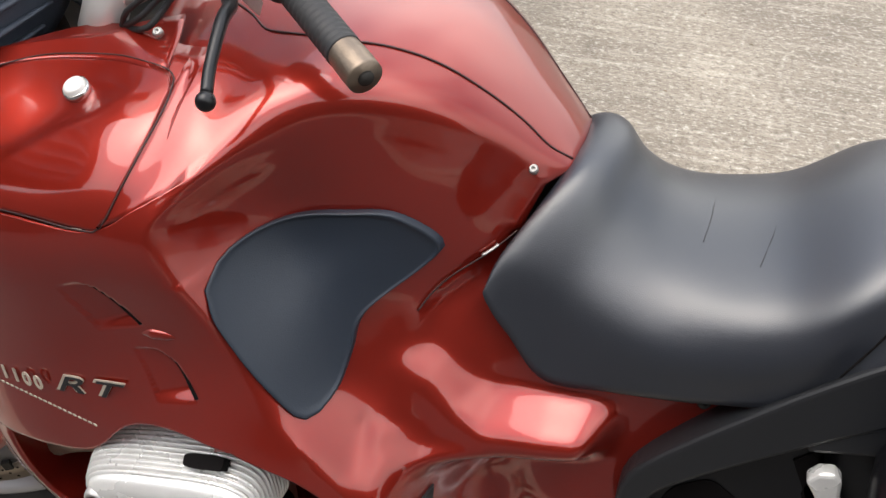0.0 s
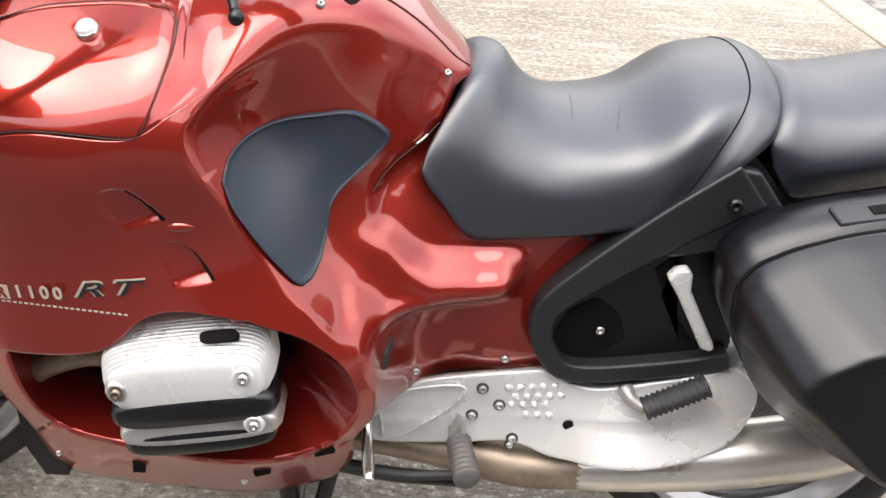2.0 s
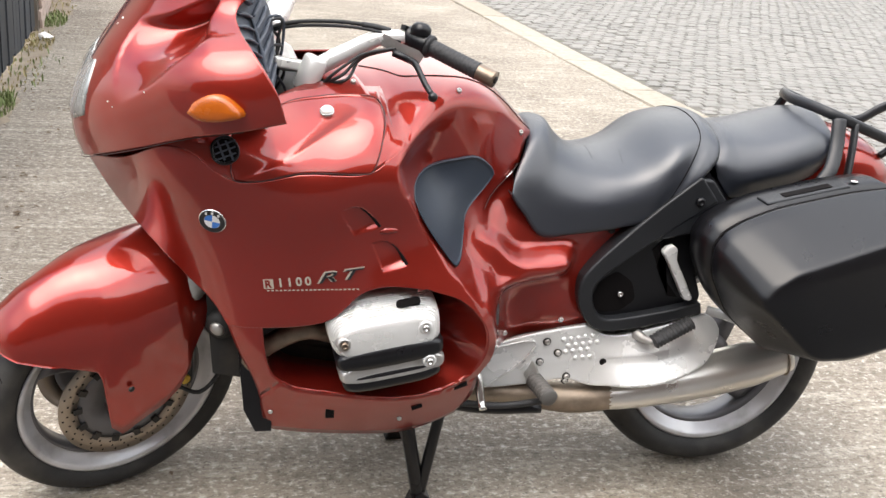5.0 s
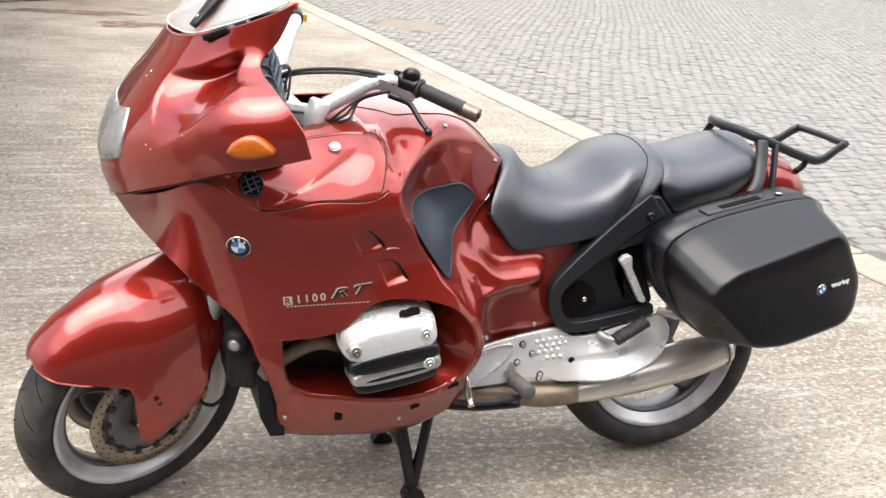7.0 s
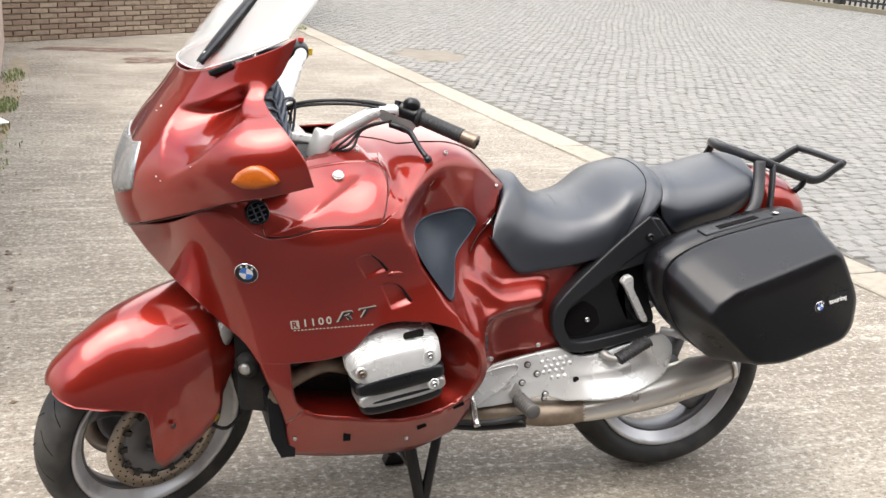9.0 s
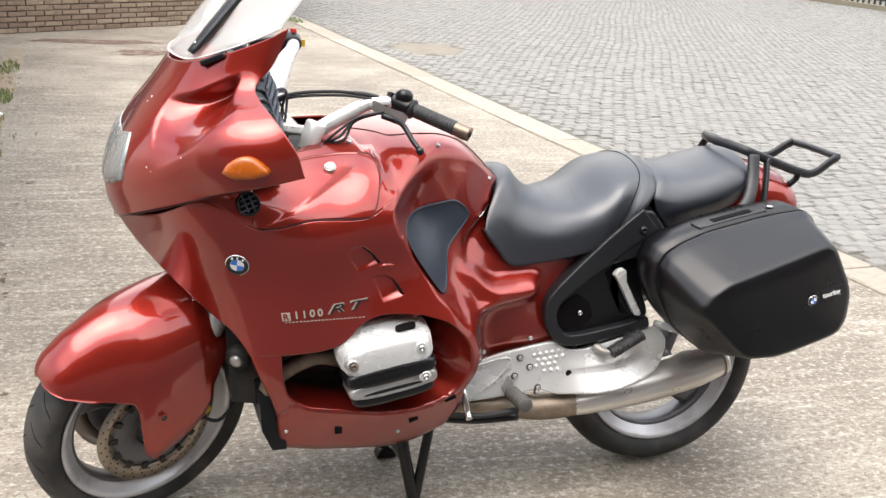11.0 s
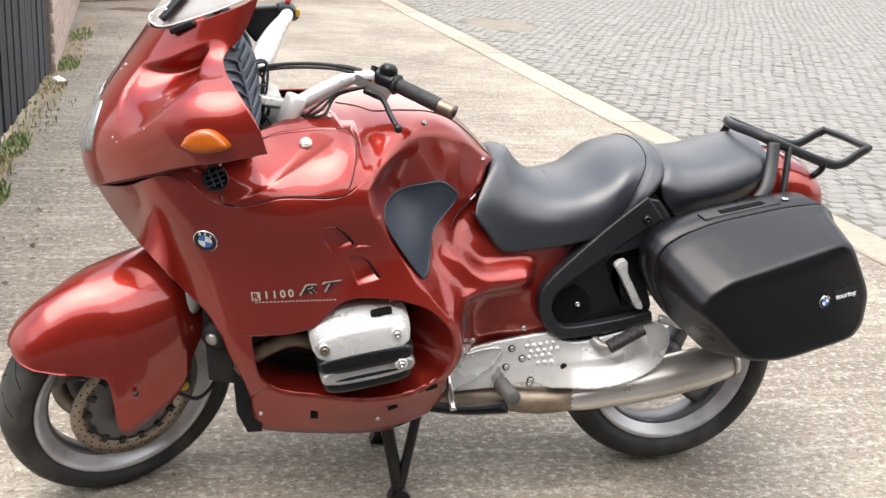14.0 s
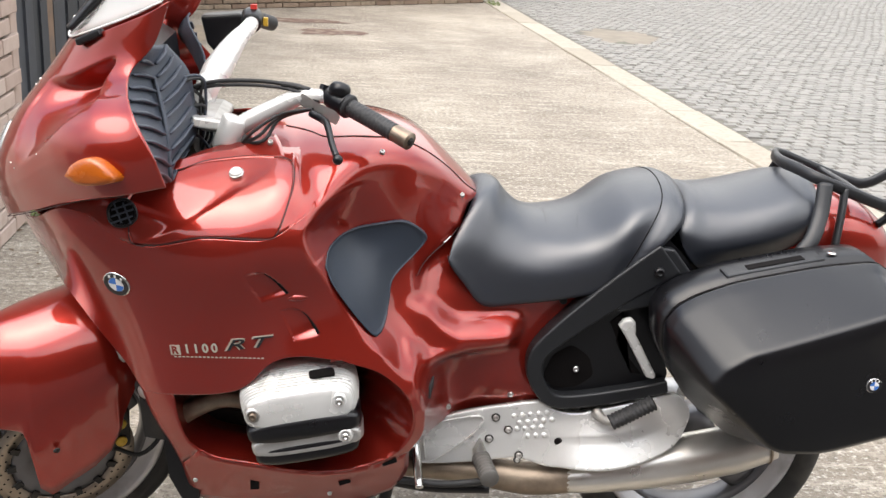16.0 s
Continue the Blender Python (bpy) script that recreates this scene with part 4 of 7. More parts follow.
# stone chips in the lacquer
for at, r in (((-0.717, -0.260, 0.993), 0.0022), ((-0.709, -0.272, 0.986), 0.0013), ((-0.650, -0.334, 1.030), 0.0018), ((-0.695, -0.116, 1.122), 0.0028), ((-0.705, -0.113, 1.111), 0.0020)):
    bm = bmesh.new()
    bmesh.ops.create_icosphere(bm, subdivisions=1, radius=r)
    part("stone_chip", place(bm, Matrix.Translation(at)), WHITECAP, nose)

# amber turn signal on the pod
def signal(flip):
    c = np.array([-0.532, -0.452, 1.034])
    ux, uz = np.array([0.93, -0.36, 0.03]), np.array([0.03, 0.12, 0.99])
    un = np.cross(uz, ux)
    un /= np.linalg.norm(un)
    if un[1] > 0:
        un = -un
    edge = spline([(-0.048, -0.012), (-0.034, 0.009), (-0.006, 0.023), (0.022, 0.018), (0.048, -0.008), (0.02, -0.021), (-0.022, -0.024), (-0.048, -0.012)], 40)[:-1]
    bm = bmesh.new()
    rings = [[c + ux * a * s + uz * b * s + un * h for a, b in edge] for s, h in ((1.04, -0.03), (1.0, 0.001), (0.94, 0.005), (0.7, 0.0075), (0.35, 0.009), (0.05, 0.0093))]
    vs = add_grid(bm, rings, close=True)
    bm.faces.new(vs[-1])
    bmesh.ops.recalc_face_normals(bm, faces=bm.faces)
    return mirror_y(bm) if flip else bm


part("turn_signal", signal(False), AMBER, bike, "amber turn signal lens")
part("turn_signal", signal(True), AMBER, bike, "amber turn signal lens")

# louvred inner panel between pod and steering head
for s in (1, -1):
    left = [(-0.425, -0.430, 1.008), (-0.447, -0.428, 1.062), (-0.476, -0.398, 1.108), (-0.494, -0.335, 1.146), (-0.490, -0.295, 1.178), (-0.465, -0.285, 1.21)]
    right = [(-0.435, -0.13, 0.962), (-0.400, -0.11, 1.03), (-0.405, -0.105, 1.085), (-0.415, -0.115, 1.15), (-0.45, -0.15, 1.205)]
    g = coons([left[0], (-0.428, -0.28, 0.975), right[0]], [left[-1], (-0.46, -0.22, 1.212), right[-1]], left, right, 20, 24)
    bm = bmesh.new()
    add_grid(bm, g if s > 0 else g * np.array([1, -1, 1]), flip=s < 0)
    lining = solid(part("inner_panel", bm, INNER, bike, "blue-grey louvred inner fairing panel"), 0.004)

    def lining_at(u, v, out=0.004):
        i, j = min(18.999, u * 19), min(22.999, v * 23)
        a, b = int(i), int(j)
        p = (g[b, a] * (1 - i + a) + g[b, a + 1] * (i - a)) * (1 - j + b) + (g[b + 1, a] * (1 - i + a) + g[b + 1, a + 1] * (i - a)) * (j - b)
        return (p + np.array([out * 0.8, -out * 0.6, 0])) * np.array([1, s, 1])

    for k in range(9):
        v = 0.06 + 0.105 * k
        part("louvre", tube([lining_at(0.06, min(1, v + 0.02)), lining_at(0.22, v), lining_at(0.40, max(0, v - 0.05))], [0.004, 0.007, 0.005], 10, 8, 0.6), INNER, lining)
        part("louvre", tube([lining_at(0.48, max(0, v - 0.05)), lining_at(0.70, min(1, v + 0.02)), lining_at(0.90, min(1, v + 0.10))], [0.004, 0.006, 0.003], 10, 8, 0.6), INNER, lining)
    part("louvre", tube([lining_at(0.44, 0.02), lining_at(0.46, 0.4), lining_at(0.42, 0.75)], [0.008, 0.009, 0.005], 16, 8, 0.6), INNER, lining)

# windscreen, hinged above the nose, with two dark guide rails
SH_LOW = [(-0.650, 0, 1.212), (-0.640, -0.10, 1.213), (-0.612, -0.19, 1.218), (-0.545, -0.243, 1.246), (-0.484, -0.272, 1.274), (-0.435, -0.290, 1.300)]


def shield_point(p, h):
    """h metres up the rake from a point of the lower edge."""
    k = 1 - 0.22 * h
    return (p[0] + 0.60 * h + 0.10 * h * h, p[1] * k, p[2] + 0.80 * h)


low = spline(SH_LOW, 30)
bm = bmesh.new()
rows = []
for h in np.linspace(0, 1, 16):
    row = []
    for k, p in enumerate(low):
        a = k / 29
        row.append(shield_point(p, h * (0.42 - 0.30 * a**3)))
    rows.append([(x, -y, z) for x, y, z in row[:0:-1]] + row)
add_grid(bm, rows)
bmesh.ops.recalc_face_normals(bm, faces=bm.faces)
shield = solid(part("windscreen", bm, SHIELD, bike, "hazy scratched clear windscreen"), 0.004)
shield.visible_shadow = False
edge = [rows[0][k] for k in range(0, 59, 2)]
part("edge_trim", tube(edge, 0.0018, 60, 6), WHITECAP, shield, "pale polished lower edge")
a, b = np.array(shield_point((-0.612, -0.185, 1.218), 0.01)), np.array(shield_point((-0.600, -0.165, 1.218), 0.20))
off = np.array([-0.010, -0.010, 0.006])
rail = part("guide_rail", tube([a + off, (a + b) / 2 + off, b + off], [0.016, 0.023, 0.024, 0.023], 20, 12, 0.45), GREYPLASTIC, shield, "dark plastic guide rail")
for q in (0.12, 0.88):
    part("screw", place(lathe([(0, -0.003), (0.004, -0.002), (0.0045, 0.002), (0, 0.003)], 12), Matrix.Translation(tuple(a + (b - a) * q + off * 1.4))), CHROME, rail)
soften(part("hinge", place(box((0.060, 0.018, 0.014)), pose(-0.572, -0.232, 1.224, 0, -24, -28)), PLASTIC, bike, "black windscreen hinge arm", smooth=False), 0.004)

# dark cockpit behind the screen and the panel inside the nose
bm = loft([[(x, y * w, z) for y, z in ((-1, z0), (-1, z1), (1, z1), (1, z0))] for x, w, z0, z1 in ((-0.70, 0.12, 0.90, 1.08), (-0.60, 0.17, 0.90, 1.12), (-0.52, 0.17, 0.92, 1.14), (-0.46, 0.10, 0.93, 1.08), (-0.40, 0.12, 0.93, 0.985), (-0.24, 0.16, 0.93, 0.995))])
part("cockpit", bm, DARK, bike, "black instrument shroud behind the screen", smooth=False)
part("instrument_panel", prism([(-0.52, 1.13), (-0.465, 1.11), (-0.475, 1.19), (-0.525, 1.22)], -0.13, 0.13), PLASTIC, bike, smooth=False)

# engine block and frame inside the fairing
part("engine_block", prism([(-0.52, 0.36), (-0.54, 0.60), (-0.35, 0.80), (0.20, 0.80), (0.30, 0.60), (0.25, 0.33), (-0.2, 0.30)], -0.14, 0.14), DARK, bike, "dark grimy engine block", smooth=False)
part("inner_frame", prism([(-0.28, 0.72), (-0.30, 0.98), (0.10, 0.96), (0.14, 0.80), (0.50, 0.78), (0.84, 0.86), (0.80, 0.74), (0.46, 0.62), (0.16, 0.55)], -0.085, 0.085), DARK, bike, smooth=False)


# ---- boxer cylinder heads ----
def head_ring(sx, sz, y, shift=(0, 0), n=48, p=4.2):
    out = []
    for a in np.linspace(0, 2 * math.pi, n, endpoint=False):
        c, d = math.cos(a), math.sin(a)
        out.append((shift[0] + sx * math.copysign(abs(c) ** (2 / p), c), y, shift[1] + sz * math.copysign(abs(d) ** (2 / p), d)))
    return out


for s in (1, -1):
    tilt = Matrix.Translation((-0.180, 0, 0.545)) @ Matrix.Rotation(radians(-11), 4, "Y") @ Matrix.Diagonal((0.935, 1, 1, 1))

    def put(bm):
        place(bm, tilt)
        return bm if s > 0 else mirror_y(bm)

    head = part("cylinder_head", put(loft([head_ring(0.085, 0.075, y) for y in (-0.12, -0.26)] + [head_ring(0.112, 0.088, -0.27, (0, -0.006)), head_ring(0.114, 0.090, -0.31, (0, -0.006))])), CAST, bike, "grimy cast aluminium cylinder head")

    def cover_at(y):
        """Outline of the valve cover at a depth: its top falls away from the bike."""
        hi = float(np.interp(y, [-0.376, -0.372, -0.362, -0.340, -0.315, -0.295], [0.036, 0.043, 0.051, 0.062, 0.070, 0.074]))
        wide = float(np.interp(y, [-0.376, -0.370, -0.358, -0.335, -0.295], [0.096, 0.106, 0.114, 0.120, 0.122]))
        return wide, (hi + 0.030) / 2, (hi - 0.030) / 2

    cover = []
    for y in (-0.295, -0.315, -0.335, -0.350, -0.361, -0.368, -0.373):
        w, h, c = cover_at(y)
        cover.append(head_ring(w, h, y, (0, c), 64, 3.4))
    cover.append(head_ring(0.088, 0.026, -0.3755, (0, 0.006), 64, 3.4))
    cover.append(head_ring(0.050, 0.012, -0.3765, (0, 0.006), 64, 3.0))
    vc = part("valve_cover", put(loft(cover[4:])), SILVER, head, "bright silver ribbed valve cover")
    part("cover_body", put(loft([[(x * 0.99, y, z - 0.001) for x, y, z in r] for r in cover[:5]])), CAST, head)
    part("band", put(loft([head_ring(0.119, 0.030, -0.29, (0.001, -0.034), 64, 3.2), head_ring(0.121, 0.028, -0.350, (0.001, -0.034), 64, 3.2), head_ring(0.117, 0.024, -0.368, (0.001, -0.034), 64, 3.2), head_ring(0.106, 0.019, -0.3765, (0.001, -0.033), 64, 3.2)])), PLASTIC, head, "black rubber protector band")
    part("lower_cover", put(loft([head_ring(0.118, 0.030, -0.29, (0.002, -0.070), 64, 3.0), head_ring(0.118, 0.028, -0.352, (0.002, -0.068), 64, 3.0), head_ring(0.114, 0.024, -0.367, (0.002, -0.066), 64, 3.0), head_ring(0.107, 0.018, -0.3745, (0.002, -0.064), 64, 3.0), head_ring(0.098, 0.010, -0.3705, (0.002, -0.064), 64, 3.0)])), CAST, head, "grey cast lower cover with a bright lip")
    lip = [(0.106 * math.copysign(abs(math.cos(a)) ** 0.62, math.cos(a)), -0.3735 + 0.006 * abs(math.cos(a)) ** 6, -0.064 + 0.0175 * math.copysign(abs(math.sin(a)) ** 0.62, math.sin(a))) for a in np.linspace(0.03, math.pi - 0.03, 40)]
    part("lip", put(tube(lip, 0.0022, 60, 8)), SILVER, head)
    part("guard", put(loft([head_ring(0.100, 0.028, -0.27, (-0.004, -0.090), 64, 3.0), head_ring(0.110, 0.027, -0.345, (-0.002, -0.088), 64, 3.0), head_ring(0.108, 0.023, -0.364, (-0.002, -0.086), 64, 3.0), head_ring(0.096, 0.015, -0.372, (-0.002, -0.085), 64, 3.0)])), PLASTIC, head, "black plastic bash guard")
    for k in range(12):
        y = -0.3635 + 0.0058 * k
        w, h, c = cover_at(y)
        ringa = head_ring(w + 0.0030, h + 0.0030, y, (0, c), 64, 3.4)
        ringb = head_ring(w + 0.0030, h + 0.0030, y + 0.0026, (0, c + 0.001), 64, 3.4)
        inner = [(x * 0.95, yy, c + (z - c) * 0.9) for x, yy, z in ringa]
        part("fin", put(loft([inner, ringa, ringb, [(x, q[1], z) for (x, _, z), q in zip(inner, ringb)]], cap=False)), SILVER, vc)
    part("plug_slot", put(place(prism([tuple(p) for p in outline([(-0.026, -0.008), (-0.026, 0.008), (0.026, 0.008), (0.026, -0.008)])], -0.012, 0.012), Matrix.Translation((0.056, -0.344, 0.061)) @ Matrix.Rotation(radians(-48), 4, "X"))), SEAM, vc, smooth=False)
    for bx, bz, mm in ((-0.096, 0.012, BRONZE), (0.083, 0.016, CHROME), (0.083, -0.061, CHROME)):
        boss = put(place(lathe([(0, -0.003), (0.009, -0.003), (0.011, -0.006), (0.0135, -0.0055), (0.0165, 0.0), (0.019, 0.014), (0, 0.014)], 24), Matrix.Translation((bx, -0.372, bz))))
        bs = part("boss", boss, SILVER if mm == CHROME else CAST, head)
        part("bolt", put(place(lathe([(0, -0.006), (0.0035, -0.006), (0.004, -0.010), (0.0072, -0.0095), (0.0082, -0.002), (0.0082, 0.0), (0, 0.0)], 16), Matrix.Translation((bx, -0.3735, bz)))), mm, bs)
    pipe = tube([(-0.27, -0.24, 0.50), (-0.34, -0.26, 0.52), (-0.42, -0.24, 0.47), (-0.44, -0.19, 0.40), (-0.38, -0.14, 0.33), (-0.2, -0.12, 0.29), (0.1, -0.12, 0.28)], 0.021, 60, 14)
    part("exhaust_header", pipe if s > 0 else mirror_y(pipe), PIPE, bike, "browned steel exhaust header")
    duct = tube([(-0.27, -0.27, 0.57), (-0.36, -0.25, 0.575), (-0.46, -0.2, 0.56)], [0.022, 0.026, 0.03], 20, 12)
    part("intake_duct", duct if s > 0 else mirror_y(duct), PLASTIC, bike)

# oil cooler flap below the beak
part("lower_beak", prism([(-0.466, 0.415), (-0.43, 0.44), (-0.40, 0.40), (-0.395, 0.256), (-0.430, 0.256), (-0.456, 0.31)], -0.22, 0.22), PLASTIC, bike, "black plastic lower front spoiler", smooth=False)
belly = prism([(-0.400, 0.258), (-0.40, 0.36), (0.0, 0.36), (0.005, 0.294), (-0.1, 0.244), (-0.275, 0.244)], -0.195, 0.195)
part("belly_pan", belly, RED_DARK, bike, "darker red belly pan with brown stains", smooth=False)
for x, z, w, h in ((-0.275, 0.325, 0.018, 0.028), (-0.09, 0.345, 0.024, 0.010), (0.0, 0.40, 0.030, 0.009)):
    part("slot", place(box((w, 0.006, h)), pose(x, -float(side_depth(x, z)) - 0.0005, z, 0, -20 if h < 0.02 else 0, 0)), SEAM, bike, smooth=False)


# ---- seats ----
def cushion(stations, n_along, n_across, lip):
    """A seat skin over cross stations, each given by crown, shoulder, side and lower edge as (x, half width, z)."""
    st = np.array(stations, float)
    rows = []
    lines = []
    for k in range(st.shape[1]):
        p = st[:, k]
        ext = np.vstack([2 * p[0] - p[1], p, 2 * p[-1] - p[-2]])
        fine = []
        for q in np.linspace(0, len(p) - 1, n_along):
            i = min(int(q), len(p) - 2)
            f = q - i
            a, b, c, d = ext[i : i + 4]
            fine.append(0.5 * (2 * b + (c - a) * f + (2 * a - 5 * b + 4 * c - d) * f**2 + (3 * b - a - 3 * c + d) * f**3))
        lines.append(np.array(fine))
    for j in range(n_along):
        half = [lines[k][j] for k in range(len(lines))]
        full = [h * np.array([1, -1, 1]) for h in half[:0:-1]] + half
        row = spline(full, n_across)
        low = row[-1]
        tuck = [low + np.array([0, -0.004, -0.004]), low + np.array([0, -0.016, -0.004]), low + np.array([0, -lip, 0.004])]
        rows.append([p * np.array([1, -1, 1]) for p in tuck[::-1]] + list(row) + tuck)
    return rows


# crown, shoulder, side and lower edge, from the front edge to the rear
RIDER = [
    [(0.184, 0, 0.880), (0.164, 0.085, 0.862), (0.136, 0.135, 0.822), (0.116, 0.160, 0.795)],
    [(0.174, 0, 0.912), (0.153, 0.098, 0.884), (0.119, 0.152, 0.830), (0.109, 0.177, 0.796)],
    [(0.194, 0, 0.926), (0.177, 0.090, 0.906), (0.139, 0.152, 0.840), (0.122, 0.181, 0.775)],
    [(0.220, 0, 0.924), (0.204, 0.088, 0.903), (0.172, 0.150, 0.835), (0.142, 0.182, 0.752)],
    [(0.245, 0, 0.896), (0.236, 0.096, 0.866), (0.212, 0.160, 0.805), (0.186, 0.182, 0.703)],
    [(0.282, 0, 0.869), (0.285, 0.118, 0.838), (0.280, 0.176, 0.784), (0.258, 0.183, 0.708)],
    [(0.335, 0, 0.860), (0.345, 0.138, 0.833), (0.345, 0.184, 0.784), (0.335, 0.184, 0.718)],
    [(0.400, 0, 0.874), (0.415, 0.146, 0.850), (0.412, 0.188, 0.800), (0.398, 0.184, 0.730)],
    [(0.485, 0, 0.930), (0.490, 0.150, 0.902), (0.465, 0.190, 0.832), (0.430, 0.186, 0.737)],
    [(0.568, 0, 0.950), (0.555, 0.128, 0.926), (0.512, 0.180, 0.856), (0.455, 0.187, 0.747)],
    [(0.590, 0, 0.950), (0.580, 0.132, 0.923), (0.537, 0.186, 0.860), (0.474, 0.190, 0.767)],
    [(0.612, 0, 0.938), (0.600, 0.136, 0.910), (0.556, 0.188, 0.861), (0.492, 0.190, 0.788)],
    [(0.620, 0, 0.912), (0.606, 0.130, 0.888), (0.566, 0.178, 0.856), (0.500, 0.184, 0.794)]]
PILLION = [
    [(0.622, 0, 0.885), (0.612, 0.085, 0.875), (0.602, 0.130, 0.855), (0.606, 0.142, 0.830)],
    [(0.620, 0, 0.908), (0.608, 0.092, 0.897), (0.594, 0.142, 0.868), (0.604, 0.152, 0.833)],
    [(0.640, 0, 0.927), (0.630, 0.102, 0.909), (0.617, 0.154, 0.862), (0.630, 0.156, 0.800)],
    [(0.668, 0, 0.926), (0.660, 0.112, 0.904), (0.656, 0.162, 0.848), (0.656, 0.150, 0.788)],
    [(0.725, 0, 0.930), (0.722, 0.120, 0.908), (0.720, 0.166, 0.855), (0.720, 0.146, 0.800)],
    [(0.790, 0, 0.948), (0.790, 0.124, 0.922), (0.790, 0.165, 0.870), (0.790, 0.146, 0.818)],
    [(0.848, 0, 0.966), (0.848, 0.116, 0.938), (0.848, 0.155, 0.888), (0.848, 0.140, 0.838)],
    [(0.895, 0, 0.966), (0.890, 0.102, 0.941), (0.888, 0.140, 0.902), (0.886, 0.126, 0.860)],
    [(0.922, 0, 0.948), (0.916, 0.088, 0.925), (0.908, 0.116, 0.896), (0.902, 0.106, 0.868)],
    [(0.926, 0, 0.915), (0.920, 0.080, 0.900), (0.912, 0.105, 0.885), (0.906, 0.098, 0.868)]]
for name, rows, label in (("rider_seat", RIDER, "black vinyl rider seat with a worn dished top"), ("pillion_seat", PILLION, "black vinyl pillion seat")):
    bm = bmesh.new()
    grid = cushion(rows, 84, 61, 0.06)
    add_grid(bm, grid)
    bmesh.ops.recalc_face_normals(bm, faces=bm.faces)
    if sum(f.normal.z * f.calc_area() for f in bm.faces) < 0:
        bmesh.ops.reverse_faces(bm, faces=bm.faces)
    seat = part(name, bm, LEATHER, bike, label)
    if name == "rider_seat":
        rider, rider_skin = seat, np.array(grid).reshape(-1, 3)
        at = int(round(83 * 9 / 12))
        part("seam", tube(np.array(grid[at])[3:-3], 0.0013, 90, 6), SEAM, seat, "sewn seam in front of the rear rim")


def seat_height(x, y):
    """Height of the rider seat's skin over a place, from its nearest vertices."""
    d = np.hypot(rider_skin[:, 0] - x, rider_skin[:, 1] - y) + 1e-5
    near = np.argsort(d)[:4]
    return float((rider_skin[near, 2] / d[near]).sum() / (1 / d[near]).sum())


for run in ([(0.328, 0.003), (0.3275, -0.031), (0.326, -0.052), (0.324, -0.074)], [(0.397, -0.028), (0.394, -0.055), (0.390, -0.078), (0.385, -0.105)]):
    part("crease", tube([(x, y, seat_height(x, y)) for x, y in spline(run, 12)], 0.0006, 24, 6), BLACKENAMEL, rider, "short worn crease in the vinyl")

# ---- black side frame behind the rider ----
OUT = [(0.300, 0.575), (0.320, 0.625), (0.380, 0.688), (0.450, 0.752), (0.548, 0.850), (0.575, 0.845), (0.635, 0.775), (0.60, 0.745), (0.575, 0.70), (0.575, 0.62), (0.600, 0.530), (0.50, 0.495), (0.36, 0.477), (0.318, 0.512)]
part("side_frame_cover", prism([tuple(p) for p in spline(OUT + [OUT[0]], 60)[:-1]], -0.170, -0.10), PLASTIC, bike, "matt black plastic side cover", smooth=False)
RIB = [(0.555, 0.835), (0.45, 0.745), (0.33, 0.625), (0.305, 0.572), (0.325, 0.515), (0.37, 0.487), (0.50, 0.505), (0.60, 0.528)]
run = spline(RIB, 60)
side_way = np.gradient(run, axis=0)
side_way = np.stack([-side_way[:, 1], side_way[:, 0]], 1) / np.linalg.norm(side_way, axis=1)[:, None]
broad = np.interp(np.linspace(0, 1, 60), [0, 0.25, 0.45, 0.6, 1], [0.062, 0.040, 0.022, 0.014, 0.012])[:, None]
rib = part("frame_rib", prism([tuple(p) for p in run - side_way * 0.018] + [tuple(p) for p in (run + side_way * broad)[::-1]], -0.196, -0.12), GREYPLASTIC, bike, "satin black broad frame loop", smooth=False)
soften(rib, 0.006, 3)
rib2 = part("shoulder_plate", prism([(0.452, 0.738), (0.545, 0.842), (0.575, 0.838), (0.628, 0.775), (0.59, 0.752), (0.56, 0.715), (0.47, 0.695)], -0.193, -0.17), GREYPLASTIC, bike, "satin black shoulder plate", smooth=False)
soften(rib2, 0.006, 3)
bolt(rib2, (0.546, -0.199, 0.790), 0.011, mat=PLASTIC)
well = part("opening", prism([tuple(p) for p in outline([(0.328, 0.535), (0.345, 0.585), (0.385, 0.612), (0.425, 0.585), (0.440, 0.540), (0.405, 0.512), (0.355, 0.508)])], -0.1715, -0.16), SEAM, bike, "dark hollow in the side cover", smooth=False)
bolt(well, (0.398, -0.175, 0.556), 0.008, mat=CHROME)
LEVER = [(0.474, 0.668), (0.484, 0.682), (0.500, 0.686), (0.509, 0.678), (0.512, 0.650), (0.567, 0.556), (0.562, 0.548), (0.546, 0.552), (0.494, 0.640)]
soften(part("latch_lever", prism(LEVER, -0.206, -0.185), SILVER, bike, "bright silver latch lever", smooth=False), 0.004, 2)
# near-black plate on the cover, put in as the latch lever's shadow
part("lever_shade", prism([(0.462, 0.665), (0.488, 0.690), (0.480, 0.62), (0.545, 0.545), (0.52, 0.548)], -0.1725, -0.14), SEAM, bike, smooth=False)

